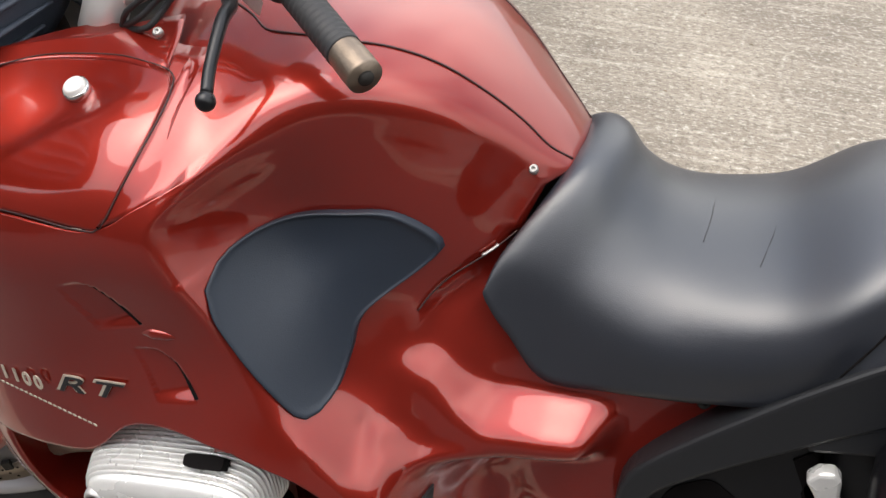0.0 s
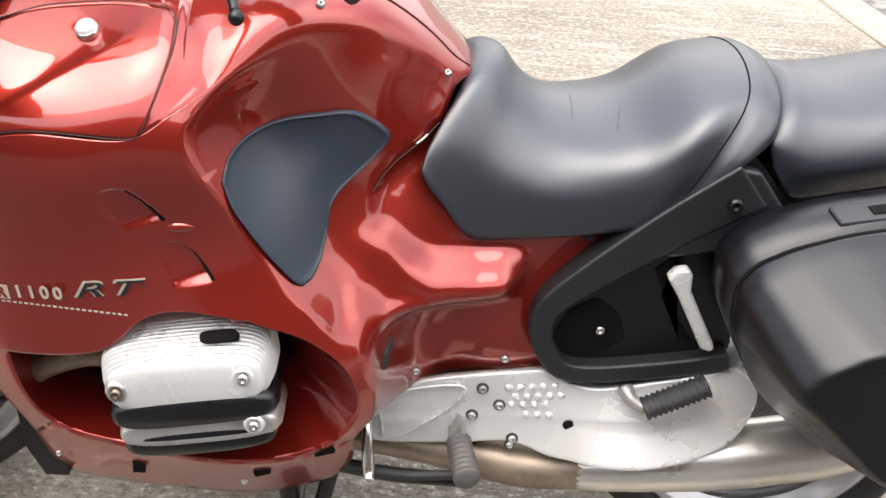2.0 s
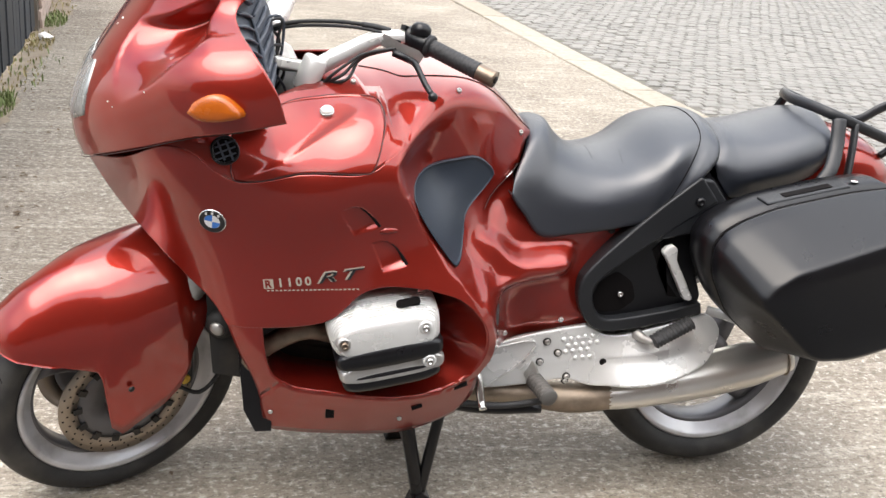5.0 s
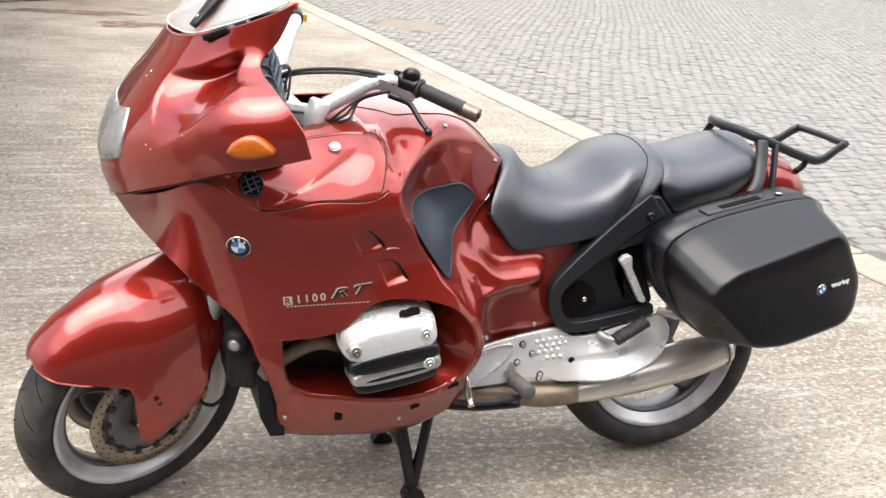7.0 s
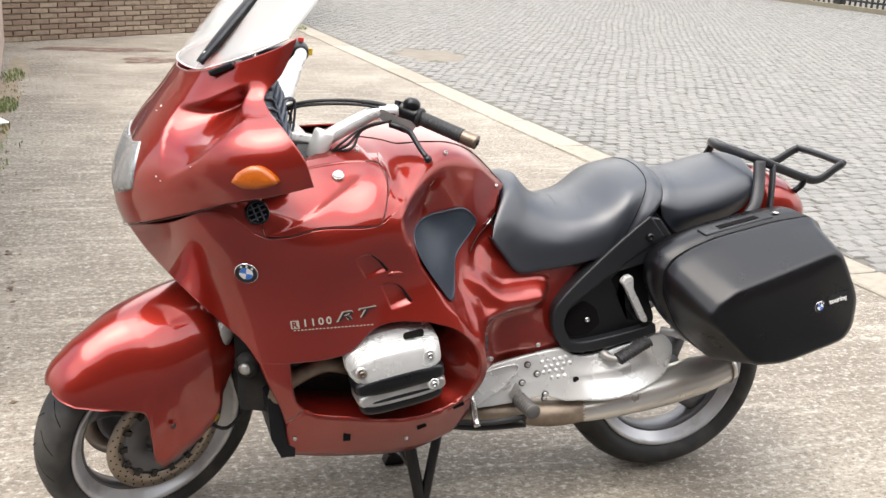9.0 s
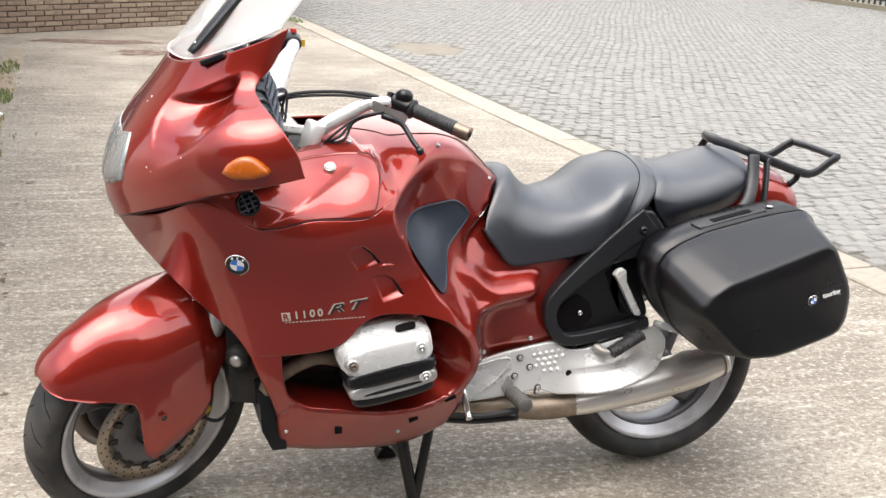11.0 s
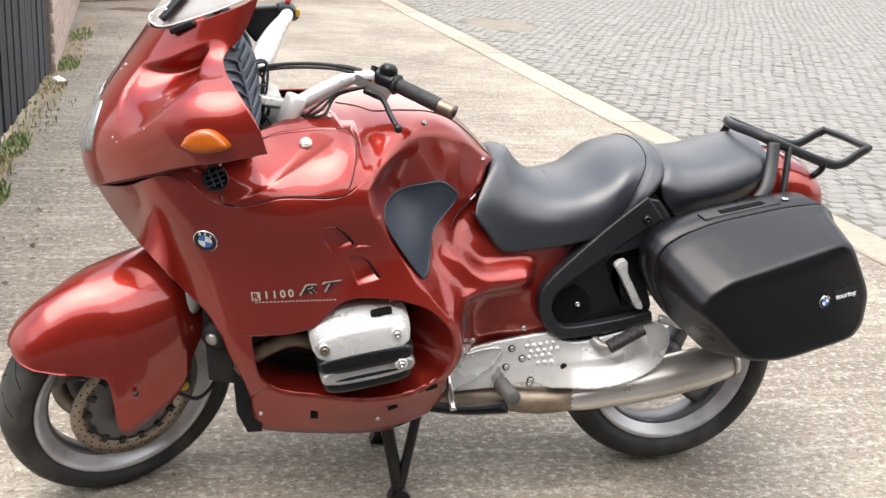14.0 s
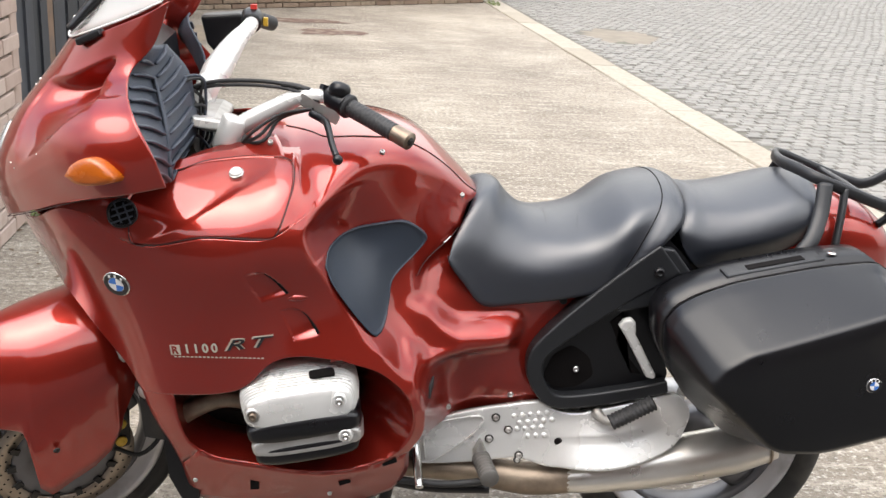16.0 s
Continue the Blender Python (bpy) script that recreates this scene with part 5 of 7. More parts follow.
# ---- silver footrest plate ----
PLATE = [(0.060, 0.394), (0.095, 0.424), (0.158, 0.448), (0.25, 0.469), (0.322, 0.480), (0.340, 0.476), (0.370, 0.457), (0.423, 0.454), (0.515, 0.477), (0.600, 0.503), (0.628, 0.503), (0.650, 0.483), (0.652, 0.455), (0.618, 0.405), (0.555, 0.372), (0.478, 0.351), (0.385, 0.343), (0.342, 0.336), (0.282, 0.345), (0.198, 0.331), (0.085, 0.322), (0.064, 0.335)]
plate_depth = rbf([(0.06, 0.40, 0.172), (0.2, 0.45, 0.178), (0.33, 0.47, 0.182), (0.30, 0.40, 0.186), (0.2, 0.33, 0.182), (0.34, 0.345, 0.202), (0.40, 0.345, 0.236), (0.48, 0.355, 0.248), (0.55, 0.375, 0.246), (0.62, 0.41, 0.232), (0.41, 0.40, 0.205), (0.48, 0.41, 0.212), (0.55, 0.43, 0.212), (0.44, 0.45, 0.184), (0.52, 0.47, 0.186), (0.61, 0.50, 0.190), (0.65, 0.46, 0.206)])


def plate_mesh():
    edge = spline(PLATE + [PLATE[0]], 90)[:-1]
    spine = spline([(0.085, 0.365), (0.25, 0.395), (0.40, 0.400), (0.52, 0.415), (0.62, 0.455)], 40)
    near = [spine[np.argmin(np.linalg.norm(spine - p, axis=1))] for p in edge]
    bm = bmesh.new()
    rings = []
    for s, h in ((1.0, 0.012), (1.0, 0.002), (0.985, 0.0), (0.9, 0.0), (0.8, 0.0), (0.7, 0.0), (0.6, 0.0), (0.5, 0.0), (0.4, 0.0), (0.3, 0.0), (0.2, 0.0), (0.1, 0.0)):
        rings.append([(x, -float(plate_depth(x, z)) + h, z) for x, z in (c + (p - c) * s for p, c in zip(edge, near))])
    add_grid(bm, rings, close=True)
    tidy(bm, 0.0008)
    holes = [e for e in bm.edges if len(e.link_faces) == 1]
    bmesh.ops.holes_fill(bm, edges=holes, sides=0)
    bmesh.ops.recalc_face_normals(bm, faces=bm.faces)
    return bm


plate = part("footrest_plate", plate_mesh(), SILVER, bike, "silver lacquered footrest plate with raised dimples")
for r in range(4):
    for c in range(5 - (r == 3) * 2):
        x, z = 0.273 + 0.0175 * c + 0.0085 * (r % 2) + (0.012 if r == 3 else 0) + 0.004 * r, 0.445 + 0.0022 * c - 0.0155 * r
        if (r, c) != (2, 4):
            part("dimple", place(lathe([(0, -0.0045), (0.003, -0.004), (0.0055, -0.0022), (0.0072, 0.0008), (0, 0.001)], 12), Matrix.Translation((x, -float(plate_depth(x, z)), z))), SILVER, plate)
for x, z, r in ((0.233, 0.440, 0.0085), (0.262, 0.412, 0.0085), (0.222, 0.388, 0.0085), (0.289, 0.352, 0.0085), (0.286, 0.341, 0.007)):
    part("washer", place(lathe([(0, -0.002), (r * 1.1, -0.002), (r * 1.15, 0.001), (0, 0.002)], 18), Matrix.Translation((x, -float(plate_depth(x, z)) - 0.0005, z))), DARK, plate)
    bolt(plate, (x, -float(plate_depth(x, z)) - 0.003, z), r * 0.8, mat=CAST)
part("hole", place(lathe([(0, -0.0012), (0.008, -0.0012), (0.009, 0.002), (0, 0.002)], 18), Matrix.Translation((0.371, -float(plate_depth(0.371, 0.393)) - 0.001, 0.393))), SEAM, plate)
part("inset_panel", tube([(0.085, -0.178, 0.335), (0.080, -0.178, 0.405), (0.12, -0.180, 0.428), (0.19, -0.182, 0.443), (0.205, -0.183, 0.43), (0.17, -0.183, 0.385), (0.095, -0.180, 0.325)], 0.0022, 60, 6), SILVER, plate)


def ribbed_peg(a, b, r, ribs, name, mat, parent, label, flat=1.0):
    """A bar with raised rubber rings."""
    a, b = np.array(a, float), np.array(b, float)
    rad = []
    for k in range(ribs):
        rad += [r * 0.86, r, r, r * 0.86]
    return part(name, tube([a, (a + b) / 2, b], rad, ribs * 4, 14, flat), mat, parent, label)


ribbed_peg((0.470, -0.238, 0.461), (0.560, -0.232, 0.508), 0.0225, 12, "pillion_footrest", RUBBER, bike, "folded black ribbed pillion footrest", 0.7)
part("footrest_bracket", tube([(0.452, -0.186, 0.458), (0.460, -0.212, 0.456), (0.474, -0.234, 0.460)], [0.014, 0.010, 0.008], 16, 10), CAST, bike)
ribbed_peg((0.203, -0.208, 0.356), (0.212, -0.296, 0.356), 0.0205, 8, "rider_footrest", WORNRUBBER, bike, "grey worn ribbed rider footrest")
part("footrest_bracket", tube([(0.200, -0.178, 0.358), (0.201, -0.195, 0.357), (0.203, -0.214, 0.356)], [0.013, 0.012, 0.012], 16, 10), CAST, bike)
part("gear_lever", tube([(0.055, -0.20, 0.425), (0.060, -0.235, 0.38), (0.066, -0.255, 0.335), (0.068, -0.27, 0.318)], [0.008, 0.009, 0.010, 0.009], 24, 10), CHROME, bike, "bright steel gear lever")
part("gear_linkage", tube([(0.02, -0.235, 0.318), (0.12, -0.24, 0.310), (0.215, -0.24, 0.318)], 0.008, 16, 8), RUBBER, bike)
part("side_stand", tube([(-0.02, -0.20, 0.30), (0.10, -0.21, 0.285), (0.225, -0.215, 0.285)], 0.012, 20, 8), PLASTIC, bike, "folded black side stand")

# ---- exhaust ----
can = tube([(0.04, -0.115, 0.285), (0.18, -0.145, 0.290), (0.32, -0.168, 0.282), (0.425, -0.180, 0.296)], [0.026, 0.03, 0.036, 0.036], 40, 20)
part("exhaust_collector", can, PIPE, bike, "browned exhaust collector pipe")
muffler = part("silencer", tube([(0.40, -0.178, 0.292), (0.46, -0.182, 0.302), (0.62, -0.190, 0.340), (0.80, -0.196, 0.385), (0.835, -0.196, 0.395), (0.852, -0.196, 0.400)], [0.035, 0.044, 0.052, 0.055, 0.054, 0.042], 60, 32), STEEL, bike, "stainless steel silencer")
part("end_cap", tube([(0.835, -0.196, 0.395), (0.845, -0.196, 0.3975), (0.855, -0.196, 0.400)], [0.050, 0.040, 0.028], 10, 28), PIPE, muffler)
part("silencer_strap", tube([(0.64, -0.15, 0.50), (0.68, -0.175, 0.495), (0.71, -0.18, 0.485)], 0.012, 12, 8), SILVER, bike)

soften(part("footrest_bracket", prism([(0.186, 0.352), (0.191, 0.378), (0.200, 0.398), (0.211, 0.378), (0.218, 0.352)], -0.214, -0.186), CAST, bike, "bare cast footrest bracket", smooth=False), 0.004, 2)

# ---- wheels ----
def tyre(r, rim, half, name, parent, grooves):
    prof = spline([(rim - 0.006, -half * 0.62), (rim + 0.004, -half * 0.80), (rim + (r - rim) * 0.35, -half * 0.99), (rim + (r - rim) * 0.68, -half * 0.93), (r * 0.985, -half * 0.52), (r, 0), (r * 0.985, half * 0.52), (rim + (r - rim) * 0.68, half * 0.93), (rim + (r - rim) * 0.35, half * 0.99), (rim + 0.004, half * 0.80), (rim - 0.006, half * 0.62)], 36)
    ob = part(name, revolve([tuple(p) for p in prof] + [(rim - 0.012, 0.0)], 80), TYRE, parent, "worn black tyre with a dusty tread")
    # tread grooves: slanted dark cuts standing a hair proud
    bm = bmesh.new()
    for k in range(grooves):
        a0 = 2 * math.pi * k / grooves
        for side in (-1, 1):
            pts = []
            for q in np.linspace(0.08, 0.86, 7):
                yy = side * half * q
                rr = float(np.interp(abs(yy), [0, half * 0.52, half * 0.93], [r, r * 0.985, rim + (r - rim) * 0.68])) + 0.0022
                aa = a0 + q * 0.20 + (0.5 * 2 * math.pi / grooves if side > 0 else 0)
                pts.append((rr, yy, aa))
            rows = [[(rr * math.cos(aa + w), yy, rr * math.sin(aa + w)) for rr, yy, aa in pts] for w in (-0.006, 0.006)]
            add_grid(bm, rows)
    part("tread_grooves", bm, SEAM, ob)["kind"] = "stuff"
    return ob


def wheel_rim(r, half, parent, spokes, phase, twist=0.35):
    prof = [(r, -half), (r - 0.006, -half - 0.002), (r - 0.016, -half + 0.004), (r - 0.020, -half + 0.016), (r - 0.034, -half + 0.022), (r - 0.042, -half * 0.35), (r - 0.042, half * 0.35), (r - 0.034, half - 0.022), (r - 0.016, half - 0.004), (r - 0.006, half + 0.002), (r, half), (r - 0.012, half * 0.6), (r - 0.026, 0), (r - 0.012, -half * 0.6)]
    rim = part("rim", revolve(prof, 80), WHEELSILVER, parent, "silver cast alloy rim")
    part("barrel", revolve([(r - 0.0345, -half + 0.024), (r - 0.0345, half - 0.024), (r - 0.0445, half * 0.4), (r - 0.0445, -half * 0.4)], 80), SPOKE, rim, "dark grey stained inner rim")
    part("hub", place(lathe([(0, -0.055), (0.02, -0.055), (0.045, -0.045), (0.05, 0.0), (0.045, 0.045), (0, 0.055)], 32), Matrix()), SPOKE, rim)
    for k in range(spokes):
        a = phase + 2 * math.pi * k / spokes
        rings = []
        for q in np.linspace(0, 1, 9):
            rr = 0.035 + (r - 0.075) * q
            aa = a + twist * q**1.5
            w = 0.030 - 0.012 * math.sin(q * math.pi) + 0.016 * q**3
            d = 0.034 - 0.012 * q
            c, t = np.array([math.cos(aa), 0, math.sin(aa)]), np.array([-math.sin(aa), 0, math.cos(aa)])
            rings.append([c * rr + t * (w * math.copysign(abs(math.cos(b)) ** 0.6, math.cos(b))) + np.array([0, 1, 0]) * d * math.copysign(abs(math.sin(b)) ** 0.6, math.sin(b)) for b in np.linspace(0, 2 * math.pi, 14, endpoint=False)])
        part("spoke", loft(rings), SPOKE, rim)
    return rim


STEER = Matrix.Translation((-0.735, -0.020, 0.292)) @ Matrix.Rotation(0.465, 4, Vector((math.sin(radians(27)), 0, math.cos(radians(27)))))


def fpart(name, bm, mat, label="", smooth=True, under=None):
    """A part that turns with the front wheel."""
    ob = part(name, bm, mat, bike if under is None else under, label, smooth)
    if under is None:
        ob.matrix_basis = STEER
    return ob


fw = new("front_wheel")
fw.parent, fw.matrix_basis = bike, STEER
tyre(0.294, 0.229, 0.060, "tyre", fw, 22)
wheel_rim(0.231, 0.050, fw, 3, -1.9)
for s in (-1, 1):
    disc = part("brake_disc", place(revolve([(0.152, -0.0025), (0.152, 0.0025), (0.112, 0.0025), (0.112, -0.0025)], 72), Matrix.Translation((0, 0.074 * s, 0))), DISC, fw, "drilled brown-tinged brake disc")
    part("disc_carrier", place(revolve([(0.112, -0.003), (0.112, 0.003), (0.100, 0.004), (0.060, 0.012), (0.050, 0.012), (0.050, -0.004), (0.10, -0.004)], 48), Matrix.Translation((0, 0.070 * s, 0))), SPOKE, disc)
    for k in range(14):
        part("float_button", place(box((0.018, 0.008, 0.014)), Matrix.Rotation(2 * math.pi * k / 14, 4, "Y") @ Matrix.Translation((0.110, 0.077 * s, 0))), DARK, disc, smooth=False)
    bm = bmesh.new()
    for k in range(30):
        for q in range(3):
            a = 2 * math.pi * (k + 0.33 * q) / 30
            rr = 0.122 + 0.011 * q
            tmp = [bm.verts.new((rr * math.cos(a) + 0.0026 * math.cos(b), (0.074 + 0.0031) * s, rr * math.sin(a) + 0.0026 * math.sin(b))) for b in np.linspace(0, 2 * math.pi, 8, endpoint=False)]
            bm.faces.new(tmp if s < 0 else tmp[::-1])
    part("drill_holes", bm, SEAM, disc, smooth=False)["kind"] = "stuff"

# mudguard with side skirts over the fork legs
GUARD = [  # x, crown, half width, lower edge
    (-0.272, 0.206, 0.018, 0.200), (-0.264, 0.228, 0.048, 0.193), (-0.245, 0.256, 0.074, 0.186), (-0.20, 0.300, 0.095, 0.176), (-0.15, 0.330, 0.112, 0.165), (-0.105, 0.350, 0.128, 0.155), (-0.090, 0.354, 0.134, 0.148), (-0.082, 0.356, 0.138, 0.080), (-0.074, 0.358, 0.142, 0.010), (-0.050, 0.364, 0.148, -0.012),
    (-0.010, 0.374, 0.152, 0.018), (0.04, 0.386, 0.152, 0.046), (0.075, 0.392, 0.150, 0.078), (0.100, 0.388, 0.147, 0.130), (0.125, 0.376, 0.143, 0.195), (0.140, 0.362, 0.139, 0.225), (0.150, 0.350, 0.135, 0.240)]


def mudguard():
    st = np.array(GUARD)
    rows = []
    for x in np.r_[np.r_[-0.272, -0.270, -0.267], np.linspace(-0.262, -0.095, 18), np.linspace(-0.088, -0.07, 6), np.linspace(-0.06, 0.150, 26)]:
        zt, w, zl = (np.interp(x, st[:, 0], st[:, k]) for k in (1, 2, 3))
        half = []
        for a in np.linspace(0, 1, 20):
            if a < 0.6:
                b = a / 0.6 * math.pi / 2
                zs = zt - min(0.16, zt - zl)
                half.append((w * math.sin(b) ** 1.08, zs + (zt - zs) * math.cos(b) ** 0.95 if b < math.pi / 2 else zs))
            else:
                b = (a - 0.6) / 0.4
                zs = zt - min(0.16, zt - zl)
                half.append((w + 0.012 * b * (1 if zl < 0.14 else 0), zs + (zl - zs) * b))
        rows.append([(x, -y, z) for y, z in half[::-1]] + [(x, y, z) for y, z in half[1:]])
    bm = bmesh.new()
    add_grid(bm, rows)
    # cut away behind, where the fork legs pass
    behind = [f for f in bm.faces if f.calc_center_median().x > 0.112 and abs(f.calc_center_median().y) < 0.126]
    bmesh.ops.delete(bm, geom=behind, context="FACES")
    bmesh.ops.recalc_face_normals(bm, faces=bm.faces)
    if sum(f.normal.z * f.calc_area() for f in bm.faces) < 0:
        bmesh.ops.reverse_faces(bm, faces=bm.faces)
    return bm


guard = fpart("front_mudguard", place(mudguard(), Matrix.Translation((0.010, 0, -0.010))), RED, "glossy red front mudguard with side skirts")
solid(guard, 0.004)
part("bolt", place(lathe([(0, -0.003), (0.005, -0.003), (0.007, 0), (0, 0.001)], 12), Matrix.Translation((-0.026, -0.165, 0.104))), DARK, guard)
for s in (-1, 1):
    fpart("fork_leg", tube([(-0.005, 0.105 * s, -0.01), (0.06, 0.105 * s, 0.14), (0.155, 0.105 * s, 0.345)], [0.026, 0.030, 0.027], 20, 16), CAST, "grey cast fork leg")
    fpart("fork_tube", tube([(0.12, 0.105 * s, 0.27), (0.20, 0.105 * s, 0.45), (0.27, 0.105 * s, 0.60)], 0.0175, 12, 14), CHROME, "steel fork tube")
    cal = fpart("brake_caliper", box((0.060, 0.050, 0.105), (0.108, 0.092 * s, 0.075)), DARK, "dark brake caliper with yellow caps", smooth=False)
    soften(cal, 0.012, 3)
    for z in (0.05, 0.098):
        part("cap", place(lathe([(0, -0.004), (0.006, -0.004), (0.008, -0.001), (0.011, -0.003), (0.013, 0.0), (0.013, 0.004), (0, 0.004)], 16), Matrix.Translation((0.115, 0.122 * s, z)) @ Matrix.Rotation(0 if s < 0 else math.pi, 4, "X")), GOLD, cal)
    fpart("brake_hose", tube([(0.10, 0.115 * s, 0.03), (0.16, 0.12 * s, 0.0), (0.22, 0.10 * s, 0.06), (0.24, 0.08 * s, 0.25)], 0.005, 24, 8), RUBBER)
part("horn", place(lathe([(0, -0.030), (0.018, -0.030), (0.030, -0.022), (0.034, -0.008), (0.032, 0.010), (0, 0.014)], 24), pose(-0.500, -0.135, 0.483, 10, 0, -25)), DARK, bike, "round dark horn with a grey centre")
part("horn_centre", place(lathe([(0, -0.037), (0.012, -0.035), (0.017, -0.030), (0, -0.026)], 20), pose(-0.500, -0.135, 0.483, 10, 0, -25)), CAST, bike)
part("telelever", tube([(-0.62, -0.09, 0.53), (-0.45, -0.12, 0.47), (-0.25, -0.12, 0.42)], 0.024, 16, 10), DARK, bike)

rw = new("rear_wheel")
rw.parent, rw.location = bike, (0.742, 0.0, 0.330)
tyre(0.318, 0.240, 0.080, "tyre", rw, 24)
wheel_rim(0.2425, 0.066, rw, 3, -1.15, 0.45)
part("swing_arm", tube([(0.20, 0.10, 0.36), (0.45, 0.12, 0.34), (0.74, 0.12, 0.33)], [0.05, 0.045, 0.06], 20, 14), CAST, bike, "cast swing arm")
part("rear_hugger", tube([(0.42, 0, 0.40), (0.50, 0, 0.56), (0.62, 0, 0.665), (0.76, 0, 0.690), (0.90, 0, 0.66)], 0.10, 24, 16, 0.25), PLASTIC, bike, "black plastic inner mudguard")
# dark filler block that stands in for the shade around the shock
part("shock_shade", prism([(0.42, 0.40), (0.42, 0.70), (0.66, 0.78), (0.80, 0.72), (0.62, 0.66), (0.52, 0.55)], -0.09, 0.09), DARK, bike, smooth=False)

# ---- centre stand ----
stand = part("centre_stand", tube([(-0.085, -0.11, 0.30), (-0.060, -0.135, 0.16), (-0.032, -0.155, 0.02)], 0.017, 20, 12), PLASTIC, bike, "black tubular centre stand with feet on the concrete")
part("leg", tube([(0.02, -0.12, 0.29), (-0.005, -0.138, 0.16), (-0.030, -0.154, 0.03)], 0.014, 16, 10), PLASTIC, stand)
part("leg", tube([(-0.085, 0.11, 0.30), (-0.060, 0.135, 0.16), (-0.032, 0.155, 0.02)], 0.017, 16, 10), PLASTIC, stand)
part("leg", tube([(0.02, 0.12, 0.29), (-0.005, 0.138, 0.16), (-0.030, 0.154, 0.03)], 0.014, 16, 10), PLASTIC, stand)
for s in (-1, 1):
    soften(part("foot", prism([(-0.062, 0.0), (-0.052, 0.026), (-0.030, 0.040), (-0.008, 0.024), (0.002, 0.0)], 0.155 * s - 0.022, 0.155 * s + 0.022), PLASTIC, stand, smooth=False), 0.004)
part("cross_tube", tube([(-0.05, -0.14, 0.12), (-0.05, 0, 0.12), (-0.05, 0.14, 0.12)], 0.012, 8, 8), PLASTIC, stand)


# ---- handlebar ----
top = part("fork_bridge", prism([(-0.405, 1.044), (-0.398, 1.058), (-0.37, 1.056), (-0.350, 1.046), (-0.350, 1.030), (-0.39, 1.032)], -0.12, 0.09), CAST, bike, "cast aluminium top bridge", smooth=False)
soften(top, 0.006, 3)
part("clamp", place(lathe([(0, 0.036), (0.021, 0.036), (0.025, 0.031), (0.025, -0.031), (0.021, -0.036), (0, -0.036)], 24, "z"), pose(-0.335, -0.145, 1.035, 0, 20, 0)), SILVER, bike, "round cast bar clamp")
part("clamp", place(lathe([(0, 0.036), (0.021, 0.036), (0.025, 0.031), (0.025, -0.031), (0.021, -0.036), (0, -0.036)], 24, "z"), pose(-0.405, 0.06, 1.075, 0, 20, 0)), SILVER, bike, "round cast bar clamp")
soften(part("clamp_block", place(box((0.085, 0.040, 0.020)), pose(-0.375, -0.115, 1.048, 0, 12, 24)), SILVER, bike, smooth=False), 0.004)
part("handlebar", tube([(-0.330, -0.140, 1.040), (-0.300, -0.140, 1.060), (-0.25, -0.142, 1.088), (-0.20, -0.150, 1.114), (-0.15, -0.168, 1.122)], [0.018, 0.019, 0.018, 0.016, 0.013], 30, 16), SILVER, bike, "silver cast handlebar")
part("handlebar", tube([(-0.405, 0.055, 1.075), (-0.395, 0.08, 1.10), (-0.355, 0.14, 1.165), (-0.325, 0.18, 1.200), (-0.32, 0.22, 1.21)], [0.024, 0.031, 0.026, 0.018, 0.015], 30, 16), SILVER, bike, "silver cast handlebar")
g0, g1 = np.array([-0.104, -0.190, 1.108]), np.array([0.006, -0.279, 1.068])
ax = (g1 - g0) / np.linalg.norm(g1 - g0)
grip = part("grip", tube([g0, (g0 + g1) / 2, g0 + (g1 - g0) * 0.78], [0.019] + [0.0165, 0.0178] * 14 + [0.0175], 60, 18), RUBBER, bike, "black ribbed rubber grip")
part("bar_end", tube([g0 + (g1 - g0) * 0.76, g0 + (g1 - g0) * 0.98, g1 + ax * 0.006], [0.0165, 0.0175, 0.0172], 14, 20), BRONZE, grip, "worn bronze-coloured bar end weight")
part("end_screw", tube([g1 + ax * 0.004, g1 + ax * 0.0065, g1 + ax * 0.009], 0.0075, 6, 12), DARK, grip)
part("grip_flange", tube([g0 - ax * 0.004, g0, g0 + ax * 0.004], [0.022, 0.0245, 0.022], 8, 20), RUBBER, grip)
sw = part("switch_block", tube([g0 - ax * 0.055 + (0, 0, 0.002), g0 - ax * 0.03, g0 - ax * 0.004], [0.020, 0.024, 0.023], 16, 16), PLASTIC, bike, "black handlebar switch block")
part("choke_knob", place(lathe([(0, 0.016), (0.016, 0.014), (0.021, 0.006), (0.021, -0.012), (0, -0.014)], 20, "z"), pose(-0.122, -0.178, 1.136, -20, 15, 0)), PLASTIC, sw)
part("button", place(box((0.018, 0.012, 0.010)), pose(-0.150, -0.165, 1.138, 0, 20, 35)), GREYPLASTIC, sw, smooth=False)
mc = part("clutch_bracket", loft([[tuple(np.array(c) + np.array(d)) for d in ((0, -0.004, 0.016), (0.012, -0.008, 0.004), (0.004, 0.0, -0.014), (-0.010, 0.006, -0.006))] for c in ((-0.195, -0.165, 1.112), (-0.165, -0.185, 1.098), (-0.130, -0.205, 1.088))]), CAST, bike, "grey clutch lever bracket", smooth=False)
soften(mc, 0.003)
lever = part("clutch_lever", tube([(-0.175, -0.188, 1.092), (-0.152, -0.215, 1.086), (-0.143, -0.250, 1.083), (-0.133, -0.295, 1.058), (-0.124, -0.322, 1.042)], [0.008, 0.0075, 0.0065, 0.006, 0.006], 30, 10), PLASTIC, bike, "black clutch lever with a ball end")
bm = bmesh.new()
bmesh.ops.create_uvsphere(bm, u_segments=16, v_segments=10, radius=0.0095)
part("ball_end", place(bm, Matrix.Translation((-0.122, -0.328, 1.038))), PLASTIC, lever)
part("cable", tube([(-0.43, -0.085, 1.105), (-0.37, -0.10, 1.128), (-0.28, -0.125, 1.138), (-0.205, -0.150, 1.135), (-0.165, -0.165, 1.125)], 0.0042, 40, 8), RUBBER, bike, "black control cable")
